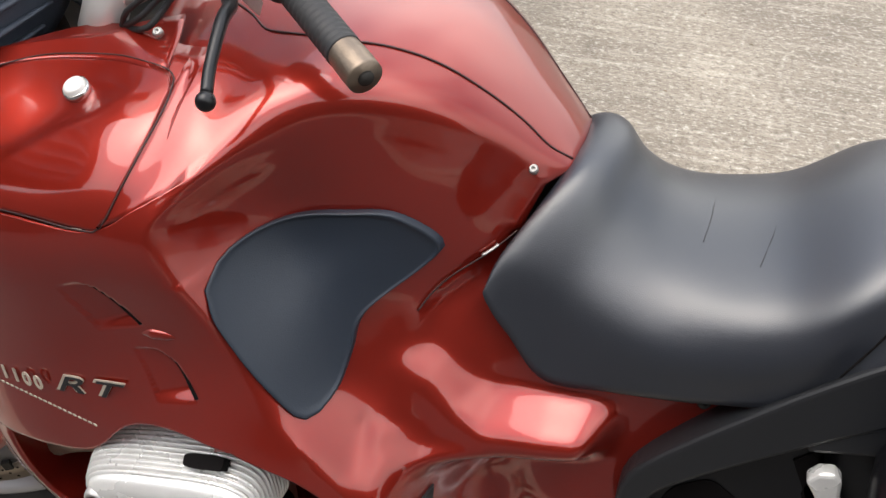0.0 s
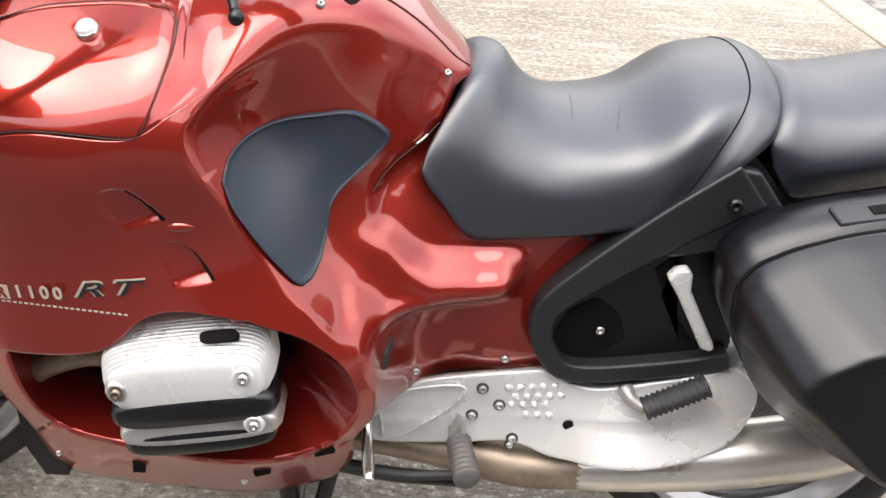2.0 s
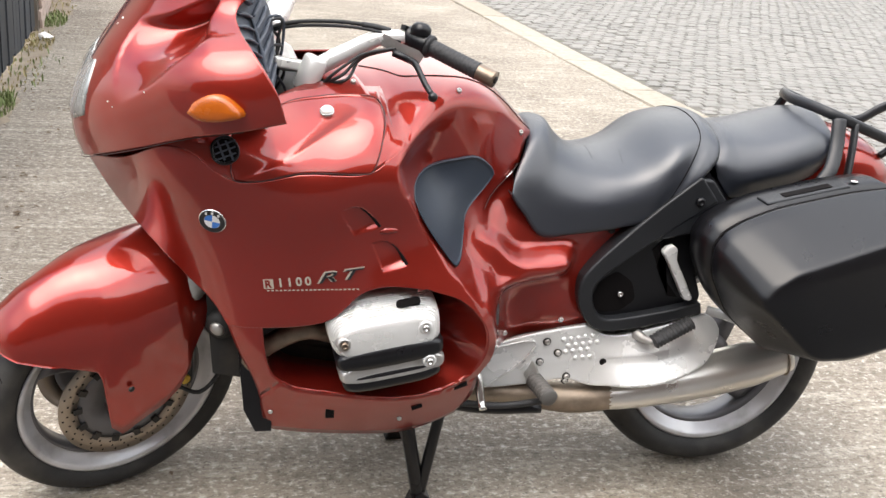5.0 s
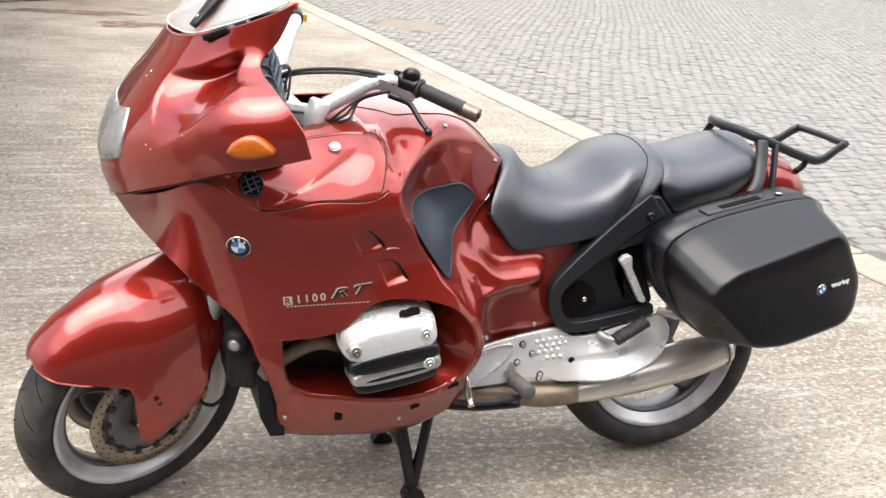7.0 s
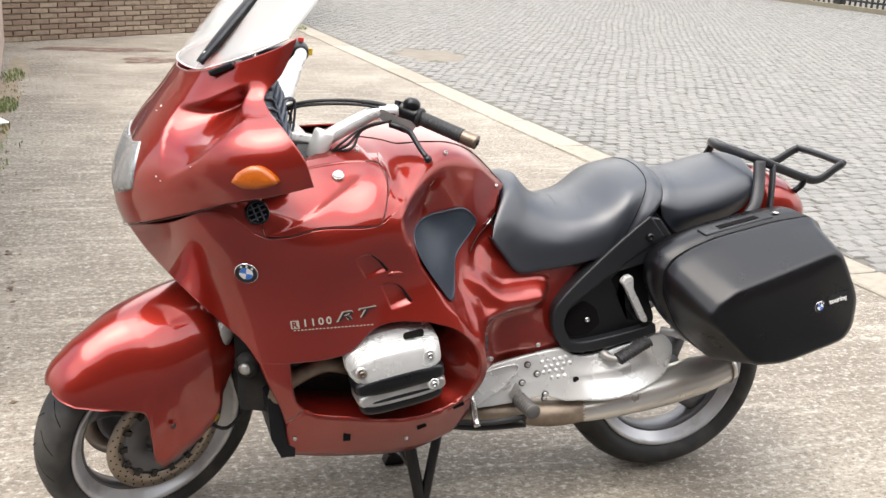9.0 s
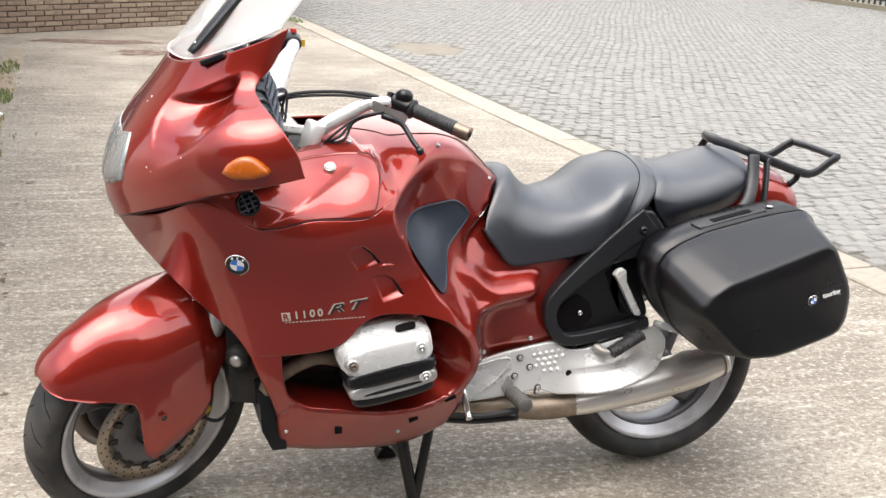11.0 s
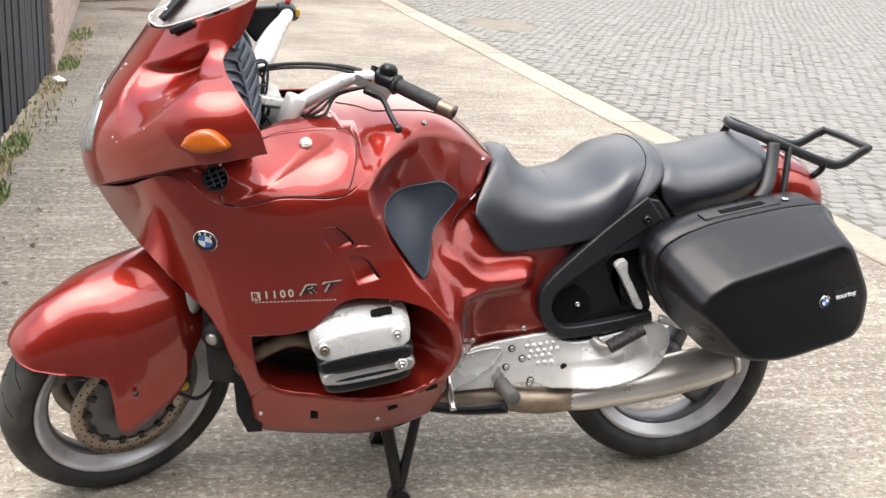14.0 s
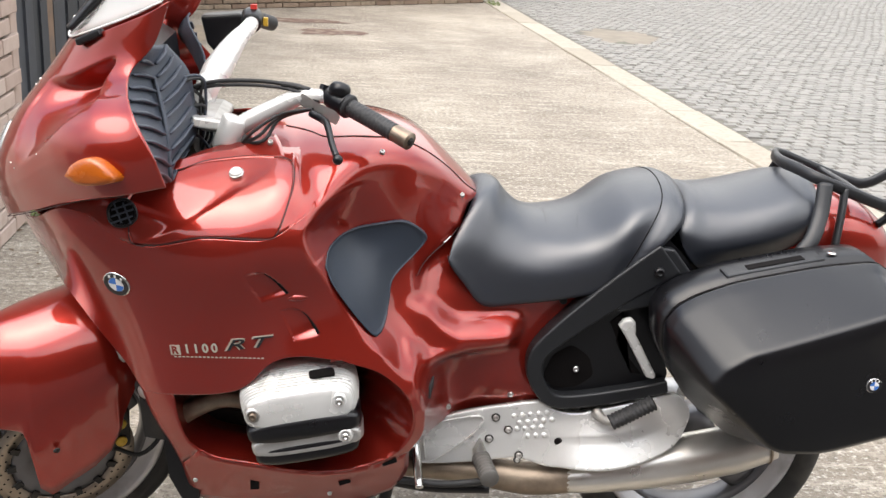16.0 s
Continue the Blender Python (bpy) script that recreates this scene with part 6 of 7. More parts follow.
part("cable", tube([(-0.43, -0.080, 1.098), (-0.37, -0.10, 1.120), (-0.28, -0.128, 1.130), (-0.21, -0.155, 1.128), (-0.16, -0.175, 1.112)], 0.0036, 40, 8), RUBBER, bike, "black control cable")
part("cable_sleeve", tube([(-0.235, -0.142, 1.137), (-0.205, -0.150, 1.135), (-0.18, -0.158, 1.130)], 0.0062, 10, 8), RUBBER, bike)
for q in (0, 1, 2):
    part("cable", tube([(-0.31, -0.16, 1.02), (-0.285 + 0.01 * q, -0.18, 1.05 - 0.008 * q), (-0.235, -0.178 + 0.01 * q, 1.085 - 0.006 * q), (-0.17, -0.180, 1.10)], 0.0034, 30, 8), RUBBER, bike, "black control cable")
part("cable", tube([(-0.40, 0.02, 1.03), (-0.43, -0.02, 1.08), (-0.47, -0.06, 1.11), (-0.50, -0.10, 1.05)], 0.005, 24, 8), RUBBER, bike)
wire_rng = random.Random(8)
for q in range(7):
    y0, z0 = wire_rng.uniform(-0.13, -0.05), wire_rng.uniform(1.02, 1.14)
    part("cable", tube([(-0.455, y0 - 0.05, z0 + wire_rng.uniform(-0.02, 0.05)), (-0.405 + wire_rng.uniform(-0.01, 0.02), y0, z0), (-0.39 + wire_rng.uniform(-0.01, 0.02), y0 + 0.02, z0 - 0.05), (-0.40, y0 + 0.04, 0.97)], 0.0032, 24, 8), INNER if q % 2 else RUBBER, bike, "loose control cable")
rs = part("switch_block", tube([(-0.322, 0.195, 1.205), (-0.322, 0.225, 1.212), (-0.330, 0.262, 1.205)], [0.022, 0.027, 0.024], 12, 16), PLASTIC, bike, "black switch block with a red switch")
part("kill_switch", place(box((0.014, 0.012, 0.010)), Matrix.Translation((-0.318, 0.215, 1.240))), REDBUTTON, rs, "red switch", smooth=False)
part("starter_button", place(box((0.010, 0.014, 0.018)), Matrix.Translation((-0.292, 0.218, 1.208))), GOLD, rs, "yellow button", smooth=False)
soften(part("fluid_reservoir", prism([(-0.435, 1.216), (-0.345, 1.226), (-0.330, 1.195), (-0.352, 1.150), (-0.395, 1.128), (-0.420, 1.155)], 0.205, 0.265), PLASTIC, bike, "black brake fluid reservoir", smooth=False), 0.008, 3)
part("grip", tube([(-0.33, 0.255, 1.207), (-0.315, 0.31, 1.20), (-0.29, 0.37, 1.185)], 0.018, 20, 14), RUBBER, bike, "black rubber grip")

# ---- tail, rack and panniers ----
tail = []
for x, w, z0, z1 in ((0.80, 0.125, 0.70, 0.87), (0.86, 0.145, 0.70, 0.915), (0.94, 0.148, 0.705, 0.935), (1.02, 0.140, 0.715, 0.922), (1.07, 0.125, 0.72, 0.890), (1.095, 0.105, 0.73, 0.850), (1.105, 0.06, 0.75, 0.82)):
    tail.append([(x, w * math.copysign(abs(math.cos(a)) ** 0.7, math.cos(a)), (z0 + z1) / 2 + (z1 - z0) / 2 * math.copysign(abs(math.sin(a)) ** 0.8, math.sin(a))) for a in np.linspace(0, 2 * math.pi, 28, endpoint=False)])
smooth_more(part("tail_fairing", loft(tail), RED, bike, "glossy red tail fairing"))
rack = part("luggage_rack", tube([(1.195, 0.105, 0.958), (1.17, 0.108, 0.945), (1.118, 0.112, 0.915), (1.06, 0.116, 0.922), (0.91, 0.12, 0.973), (0.865, 0.07, 0.988), (0.848, 0.0, 0.990), (0.865, -0.07, 0.988), (0.91, -0.12, 0.973), (1.06, -0.116, 0.922), (1.118, -0.112, 0.915), (1.17, -0.108, 0.945), (1.195, -0.105, 0.958)], 0.0075, 110, 12, 1.7), GREYPLASTIC, bike, "dark grey coated luggage rack")
part("rear_bar", tube([(1.195, -0.108, 0.958), (1.197, 0, 0.960), (1.195, 0.108, 0.958)], 0.0105, 10, 10), GREYPLASTIC, rack)
part("cross_bar", tube([(1.00, -0.118, 0.943), (1.00, 0, 0.945), (1.00, 0.118, 0.943)], 0.008, 10, 10), GREYPLASTIC, rack)
for s in (-1, 1):
    part("strut", tube([(0.905, 0.120 * s, 0.972), (0.892, 0.150 * s, 0.915), (0.868, 0.182 * s, 0.870), (0.842, 0.194 * s, 0.838)], 0.017, 24, 10, 0.5), GREYPLASTIC, rack)
    part("strut", tube([(0.95, 0.120 * s, 0.960), (0.942, 0.140 * s, 0.91), (0.928, 0.165 * s, 0.838)], 0.0125, 24, 10, 0.6), GREYPLASTIC, rack)
    part("bracket", tube([(1.065, 0.116 * s, 0.922), (1.062, 0.112 * s, 0.90), (1.045, 0.105 * s, 0.88)], 0.009, 10, 8), PLASTIC, rack)

CASE_BODY = [(0.524, 0.735), (0.545, 0.768), (0.585, 0.793), (0.66, 0.822), (0.83, 0.860), (0.935, 0.872), (0.968, 0.852), (1.035, 0.70), (1.048, 0.60), (1.03, 0.545), (0.83, 0.480), (0.70, 0.478), (0.585, 0.575), (0.530, 0.672)]
CASE_LID = [(0.527, 0.728), (0.548, 0.758), (0.590, 0.782), (0.662, 0.811), (0.83, 0.849), (0.930, 0.861), (0.960, 0.842), (1.035, 0.70), (1.045, 0.605), (1.025, 0.550), (0.83, 0.486), (0.705, 0.486), (0.592, 0.58), (0.533, 0.672)]
CASE_FACE = [(0.590, 0.665), (0.612, 0.698), (0.655, 0.728), (0.705, 0.744), (0.83, 0.786), (0.925, 0.819), (0.955, 0.805), (1.020, 0.690), (1.022, 0.610), (1.000, 0.570), (0.83, 0.518), (0.735, 0.518), (0.645, 0.600), (0.598, 0.640)]


def case_rings(rows):
    return loft([[(x, y, z) for x, z in outline(o, k)] for o, k, y in rows])

case = part("pannier", case_rings([(CASE_BODY, 0.92, -0.200), (CASE_BODY, 0.985, -0.210), (CASE_BODY, 1.0, -0.235), (CASE_BODY, 1.0, -0.322)]), PLASTIC, bike, "black textured plastic pannier")
part("seam", case_rings([(CASE_BODY, 1.0015, -0.3215), (CASE_BODY, 1.0015, -0.3265)]), SEAM, case)
part("lid", case_rings([(CASE_BODY, 0.998, -0.326), (CASE_BODY, 0.998, -0.334), (CASE_LID, 1.0, -0.350), (CASE_LID, 0.985, -0.362), (CASE_FACE, 1.025, -0.450), (CASE_FACE, 1.0, -0.460), (CASE_FACE, 0.93, -0.466), (CASE_FACE, 0.5, -0.469)]), PLASTIC, case, "black sculpted pannier lid with a crease")
h = part("handle", place(box((0.20, 0.050, 0.010)), pose(0.748, -0.276, 0.8405, 0, -12.6, 0)), GREYPLASTIC, case, smooth=False)
soften(h, 0.004)
part("handle_slot", place(box((0.115, 0.022, 0.003)), pose(0.752, -0.278, 0.8465, 0, -12.6, 0)), SEAM, h, smooth=False)
part("lock", place(lathe([(0, 0.003), (0.008, 0.003), (0.010, 0), (0, -0.001)], 14, "z"), Matrix.Translation((0.868, -0.276, 0.868))), CHROME, case)
part("pannier_mount", tube([(0.58, -0.12, 0.62), (0.62, -0.19, 0.64), (0.70, -0.21, 0.66)], 0.014, 12, 10), PLASTIC, bike)
part("reflector", box((0.012, 0.006, 0.05), (0.585, -0.205, 0.73)), REDBUTTON, bike, "small red reflector", smooth=False)


# ---- badges, writing, screws ----
def stick(bm, depth, x, z, out=0.0):
    """Carries a flat mesh, drawn in its own x and z, onto the side surface at (x, z)."""
    e = 0.01
    n = Vector((-(float(depth(x + e, z)) - float(depth(x - e, z))) / (2 * e), -1, -(float(depth(x, z + e)) - float(depth(x, z - e))) / (2 * e))).normalized()
    ux = Vector((1, 0, 0)) - n * n.x
    ux.normalize()
    uz = ux.cross(n)
    if uz.z < 0:
        uz = -uz
    c = Vector((x, -float(depth(x, z)), z)) + n * out
    m = Matrix((ux, -n, uz)).transposed().to_4x4()
    m.translation = c
    return place(bm, m)


def sector(r0, r1, a0, a1, y, n=10):
    bm = bmesh.new()
    rows = [[(r * math.cos(a), y, r * math.sin(a)) for a in np.linspace(a0, a1, n)] for r in (r0, r1)]
    if r0 == 0:
        v = bm.verts.new((0, y, 0))
        ring = [bm.verts.new(p) for p in rows[1]]
        for i in range(n - 1):
            bm.faces.new((v, ring[i], ring[i + 1]))
    else:
        add_grid(bm, rows)
    bmesh.ops.recalc_face_normals(bm, faces=bm.faces)
    if bm.faces[:][0].normal.y > 0:
        bmesh.ops.reverse_faces(bm, faces=bm.faces)
    return bm


def roundel(depth, x, z, r, parent, out=0.001):
    """Round maker's badge: bright rim, black ring, blue and white quarters."""
    disc = part("badge", stick(lathe([(0, -0.0022), (0.93 * r, -0.0022), (r, -0.0012), (r, 0.004), (0, 0.004)], 40), depth, x, z, out), CHROME, parent, "round blue and white enamel badge")
    part("ring", stick(sector(0.60 * r, 0.92 * r, 0, 2 * math.pi, -0.0026, 40), depth, x, z, out), BLACKENAMEL, disc)
    for k in range(4):
        part("quarter", stick(sector(0, 0.56 * r, k * math.pi / 2, (k + 1) * math.pi / 2, -0.0027), depth, x, z, out), BLUE if k % 2 else WHITE, disc)
    for k in (-1, 0, 1):
        a = math.pi / 2 - 0.62 * k
        part("bar", stick(place(box((0.16 * r, 0.0006, 0.22 * r)), Matrix.Translation((0.76 * r * math.cos(a), -0.0030, 0.76 * r * math.sin(a)))), depth, x, z, out), WHITE, disc, smooth=False)
    return disc


def lettering(text, size, mat, parent, name="lettering", shear=0.0, space=1.0, bold=0.0006):
    """Raised letters with the built-in font, upright in x and z, reading from the bike's left side."""
    cu = bpy.data.curves.new("text", "FONT")
    cu.body, cu.size, cu.extrude, cu.shear, cu.space_character = text, size, 0.0006, shear, space
    cu.offset = bold
    cu.align_x, cu.align_y = "LEFT", "BOTTOM_BASELINE"
    ob = new("text", cu)
    me = bpy.data.meshes.new_from_object(ob.evaluated_get(bpy.context.evaluated_depsgraph_get()))
    bpy.data.objects.remove(ob)
    bm = bmesh.new()
    bm.from_mesh(me)
    place(bm, Matrix.Rotation(math.pi / 2, 4, "X"))
    return bm


roundel(side_depth, -0.528, 0.777, 0.0275, bike)
case_depth = rbf([(0.8, 0.6, 0.4675), (1.0, 0.6, 0.4675), (0.8, 0.7, 0.4675), (1.0, 0.7, 0.4672)])
left_case = [o for o in bike.children if o.name.startswith("pannier") and o.name == "pannier"][0]
roundel(case_depth, 0.902, 0.672, 0.0155, left_case)
tag = part("name_plate", stick(place(box((0.062, 0.003, 0.030)), Matrix.Rotation(radians(-14), 4, "Y")), case_depth, 0.955, 0.692, 0.001), GREYPLASTIC, left_case, "grey plate lettered touring", smooth=False)
part("lettering", stick(place(lettering("touring", 0.0175, LETTER, tag), Matrix.Rotation(radians(-14), 4, "Y") @ Matrix.Translation((-0.029, -0.003, -0.007))), case_depth, 0.955, 0.692, 0.001), WHITECAP, tag, smooth=False)
tilt = Matrix.Rotation(radians(-9), 4, "Y")
emblem = part("emblem", stick(place(box((0.020, 0.0014, 0.020)), tilt @ Matrix.Translation((0.008, 0, 0.010))), side_depth, -0.426, 0.642, 0.001), LETTER, bike, "pale square model emblem", smooth=False)
part("lettering", stick(place(lettering("R", 0.022, RED, emblem), tilt @ Matrix.Translation((0.001, -0.0016, 0.003))), side_depth, -0.426, 0.642, 0.001), RED, emblem, smooth=False)
part("lettering", stick(place(lettering("1100", 0.025, LETTER, bike, space=1.45), tilt @ Matrix.Translation((0.0, -0.0004, 0.0))), side_depth, -0.402, 0.649, 0.001), LETTER, bike, "pale raised figures 1100", smooth=False)
part("lettering", stick(place(lettering("RT", 0.036, LETTER, bike, shear=0.35, space=1.2, bold=0.0012), tilt @ Matrix.Diagonal((1.75, 1, 0.86, 1))), side_depth, -0.328, 0.659, 0.0010), LETTER, bike, "pale outlined letters RT", smooth=False)
part("lettering", stick(place(lettering("RT", 0.036, LETTER, bike, shear=0.35, space=1.2, bold=0.0), tilt @ Matrix.Translation((0.0014, -0.0012, -0.0012)) @ Matrix.Diagonal((1.75, 1, 0.86, 1))), side_depth, -0.328, 0.659, 0.0010), BLACKENAMEL, bike, "dark inner letters RT", smooth=False)
for k in range(22):
    part("bar", stick(place(box((0.005, 0.0008, 0.0022)), tilt @ Matrix.Translation((0.004 + 0.0085 * k, 0, -0.004))), side_depth, -0.424, 0.642, 0.0012), LETTER, bike, smooth=False)

# dark slots at the rear edges of the air outlets, and the fin that trails from the upper one
for pts in ([(-0.252, 0.822), (-0.232, 0.808), (-0.214, 0.788), (-0.208, 0.780)], [(-0.182, 0.742), (-0.168, 0.730), (-0.153, 0.708), (-0.148, 0.700)]):
    seam(pts, side_depth, bike, (0.0012, 0.0030, 0.0042, 0.0046), "air_slot", -0.0035, 24, SEAM)
c = spline([(-0.212, 0.766), (-0.192, 0.770), (-0.166, 0.771)], 24)
part("fin", tube([(x, -float(side_depth(x, z)) + 0.003, z) for x, z in c], [0.002, 0.0075, 0.0065, 0.002], 24, 12), RED, bike)

# air grille below the pod
grille_edge = [(-0.022, -0.014), (-0.024, 0.008), (-0.011, 0.022), (0.008, 0.024), (0.022, 0.010), (0.024, -0.008), (0.011, -0.022), (-0.009, -0.024)]
grille = part("air_grille", stick(prism([tuple(p) for p in outline(grille_edge)], -0.002, 0.02), side_depth, -0.508, 0.924, 0.001), SEAM, bike, "dark slatted air grille", smooth=False)
rim = spline(grille_edge + grille_edge[:1], 40)
part("rim", stick(tube([(x, -0.002, z) for x, z in rim], 0.0028, 60, 8), side_depth, -0.508, 0.924, 0.001), PLASTIC, grille)
for k in range(3):
    part("slat", stick(place(box((0.041, 0.005, 0.0032)), Matrix.Translation((0, -0.003, -0.012 + 0.012 * k)) @ Matrix.Rotation(radians(-22), 4, "Y")), side_depth, -0.508, 0.924, 0.001), INNER, grille, smooth=False)
for k in range(2):
    part("slat", stick(place(box((0.0032, 0.005, 0.040)), Matrix.Translation((-0.008 + 0.016 * k, -0.0028, 0)) @ Matrix.Rotation(radians(-22), 4, "Y")), side_depth, -0.508, 0.924, 0.001), INNER, grille, smooth=False)

knob = part("fairing_knob", stick(lathe([(0, -0.009), (0.009, -0.009), (0.0110, -0.0075), (0.0115, -0.004), (0.0125, 0.004), (0, 0.006)], 24), side_depth, -0.311, 0.983, 0.001), WHITECAP, bike, "white round filler cap knob")
part("knob_rim", stick(revolve([(0.0125, -0.004), (0.0140, -0.004), (0.0145, 0.006), (0.0115, 0.006)], 24), side_depth, -0.311, 0.983, 0.001), CHROME, knob)
for x, z in ((0.128, 0.464), (0.262, 0.492)):
    bolt(bike, (x, -float(knee_depth(x, z)) - 0.002, z), 0.0065, mat=CAST, name="screw")
bolt(bike, (0.359, -0.163, 0.708), 0.008, mat=DARK, name="screw")
for x, z in ((-0.40, 0.315), (-0.12, 0.30)):
    bolt(bike, (x, -float(side_depth(x, z)) - 0.002, z), 0.005, mat=CAST, name="screw")
part("rubber_grommet", stick(prism([(-0.014, -0.020), (-0.012, 0.004), (0.014, 0.022), (0.016, 0.004)], -0.002, 0.004), knee_depth, 0.08, 0.548, 0.001), RUBBER, bike, smooth=False)

# ---- kerb stones, setts, brick walls, fence, weeds ----
def block_mesh(name, lx, ly, lz, chamfer, mat, wobble=0.0, seed=0):
    """A stone with its upper edges worn down; its base at z = 0."""
    rnd = random.Random(seed)
    j = lambda: rnd.uniform(-wobble, wobble)
    c = chamfer
    low = [(-lx / 2, -ly / 2), (lx / 2, -ly / 2), (lx / 2, ly / 2), (-lx / 2, ly / 2)]
    verts = [(x + j(), y + j(), 0) for x, y in low] + [(x + j(), y + j(), lz - c) for x, y in low] + [(x * (1 - 2 * c / lx) + j(), y * (1 - 2 * c / ly) + j(), lz + j() * 0.5) for x, y in low]
    faces = [(8, 9, 10, 11)]
    for b in (0, 4):
        faces += [(b + i, b + (i + 1) % 4, b + 4 + (i + 1) % 4, b + 4 + i) for i in range(4)]
    me = bpy.data.meshes.new(name)
    me.from_pydata(verts, [], faces)
    me.materials.append(mat)
    return me


kerb = thing("kerb", "row of pale worn kerb stones beside the setts", "kerb", kind="structure")
kerb_meshes = [block_mesh("kerb_stone", 0.26, 0.985, 0.050, 0.007, KERB, 0.006, k) for k in range(5)]
slope = math.atan(0.07)
for k in range(34):
    y = -6.0 + k
    ob = new("kerb_stone", kerb_meshes[k % 5])
    ob.parent = kerb
    ob.matrix_basis = pose(kerb_x(y), y, -0.039 + 0.004 * random.random(), 0, 0, math.degrees(slope) + random.uniform(-0.4, 0.4))

sett_meshes = [block_mesh("sett", 0.110, 0.092, 0.05, 0.008, SETT_A, 0.005, 20 + k) for k in range(10)]
near, far_setts, distant = [], [], []
rng = random.Random(5)
row = 0
y = -3.5
while y < 27:
    x = kerb_x(y) + 0.20 + (0.0575 if row % 2 else 0.0)
    while x < min(17.0, 6.0 + 0.75 * (y + 4)):
        wave = 0.06 * math.sin(x * 1.3 + 0.25 * y) + 0.015 * math.sin(x * 4.1 + y)
        px, py = x + rng.uniform(-0.008, 0.008), y + wave + rng.uniform(-0.006, 0.006)
        turn = math.degrees(math.atan(0.078 * math.cos(x * 1.3 + 0.25 * y))) + rng.uniform(-4, 4)
        if not (((px - 2.98) / 0.40) ** 2 + ((py - 9.65) / 0.55) ** 2 < 1 + 0.5 * math.sin(7 * px) * math.sin(5 * py)):
            row_of = near if (0.3 < py < 3.9 and px < 3.75) else far_setts if py < 9 else distant
            row_of.append((px, py, rng.uniform(-0.036, -0.027), turn, rng.randrange(10)))
        x += 0.116
    y += 0.098
    row += 1
near.sort(key=lambda p: p[0] + 0.35 * p[1])
far_setts += near[300:]
for px, py, z, turn, k in near[:300]:
    ob = new("sett", sett_meshes[k])
    ob.parent = road
    ob.matrix_basis = pose(px, py, z, 0, 0, turn)


def joined(name, rows, meshes, mat, parent, label):
    """Many alike pieces as one mesh."""
    vs, fs = [], []
    shapes = [(np.array([v.co[:] for v in m.vertices]), [tuple(p.vertices) for p in m.polygons]) for m in meshes]
    for m, k in rows:
        pts, polys = shapes[k % len(shapes)]
        base = len(vs)
        r = np.array(m)
        vs += (pts @ r[:3, :3].T + r[:3, 3]).tolist()
        fs += [tuple(base + i for i in p) for p in polys]
    me = bpy.data.meshes.new(name)
    me.from_pydata(vs, [], fs)
    me.materials.append(mat)
    ob = new(name, me)
    ob.parent = parent
    ob["kind"] = "stuff"
    if label:
        ob["label"] = label
    return ob


joined("setts", [(pose(px, py, z, 0, 0, turn), k) for px, py, z, turn, k in far_setts], sett_meshes, SETT_B, road, "grey granite setts laid in wavy rows")


def cap_mesh(k):
    """The upper part of a sett, for those far off."""
    r = random.Random(40 + k)
    rim = [(-0.055, -0.046), (0.055, -0.046), (0.055, 0.046), (-0.055, 0.046)]
    verts = [(x, y, 0.036) for x, y in rim] + [(x * 0.84 + r.uniform(-0.004, 0.004), y * 0.82 + r.uniform(-0.004, 0.004), 0.05 + r.uniform(-0.002, 0.002)) for x, y in rim]
    me = bpy.data.meshes.new("sett_cap")
    me.from_pydata(verts, [], [(4, 5, 6, 7)] + [(i, (i + 1) % 4, 4 + (i + 1) % 4, 4 + i) for i in range(4)])
    return me


joined("setts", [(pose(px, py, z, 0, 0, turn), k) for px, py, z, turn, k in distant], [cap_mesh(k) for k in range(10)], SETT_B, road, "grey granite setts far down the road")


def brick_wall(name, a, b, height, thick, label, mats, single=300, length=0.215, course=0.075):
    """A straight wall of bricks in stretcher bond, proud of their mortar, from a to b on plan; it faces the yard."""
    a, b = Vector((*a, 0)), Vector((*b, 0))
    run = (b - a).length
    ang = math.degrees(math.atan2(b.y - a.y, b.x - a.x))
    core = box((run - 0.01, thick - 0.02, height), (run / 2, thick / 2 + 0.006, height / 2))
    wall = part(name, core, mats[0], None, smooth=False)
    wall.matrix_basis = pose(a.x, a.y, 0, 0, 0, ang)
    tagged(wall, label, "wall", kind="structure")
    meshes = []
    for k in range(4):
        me = block_mesh("brick", length, course - 0.012, 0.022, 0.004, mats[1], 0.0015, 60 + k)
        meshes.append(me)
    rows = []
    for r in range(int(height / course)):
        x = length / 2 + (0.0 if r % 2 else -0.113)
        while x < run:
            if x > 0.02 and x < run - 0.05:
                rows.append((pose(x, 0.012, (r + 0.5) * course, 90, 0, 0), random.randrange(4)))
            x += length + 0.011
    for m, k in rows[:single]:
        ob = new("brick", meshes[k])
        ob.parent = wall
        ob.matrix_basis = m
    if rows[single:]:
        joined("bricks", rows[single:], meshes, mats[2], wall, "")
    return wall


brick_wall("wall_far", (-1.90, 10.15), (1.72, 12.55), 2.3, 0.24, "weathered yellow-brown brick garden wall", (MORTAR, BRICK_A, BRICK_B), course=0.061)
brick_wall("wall_far_side", (1.78, 12.58), (1.78, 22.0), 2.3, 0.24, "weathered brick wall along the road", (MORTAR, BRICK_A, BRICK_B), 0, course=0.061)
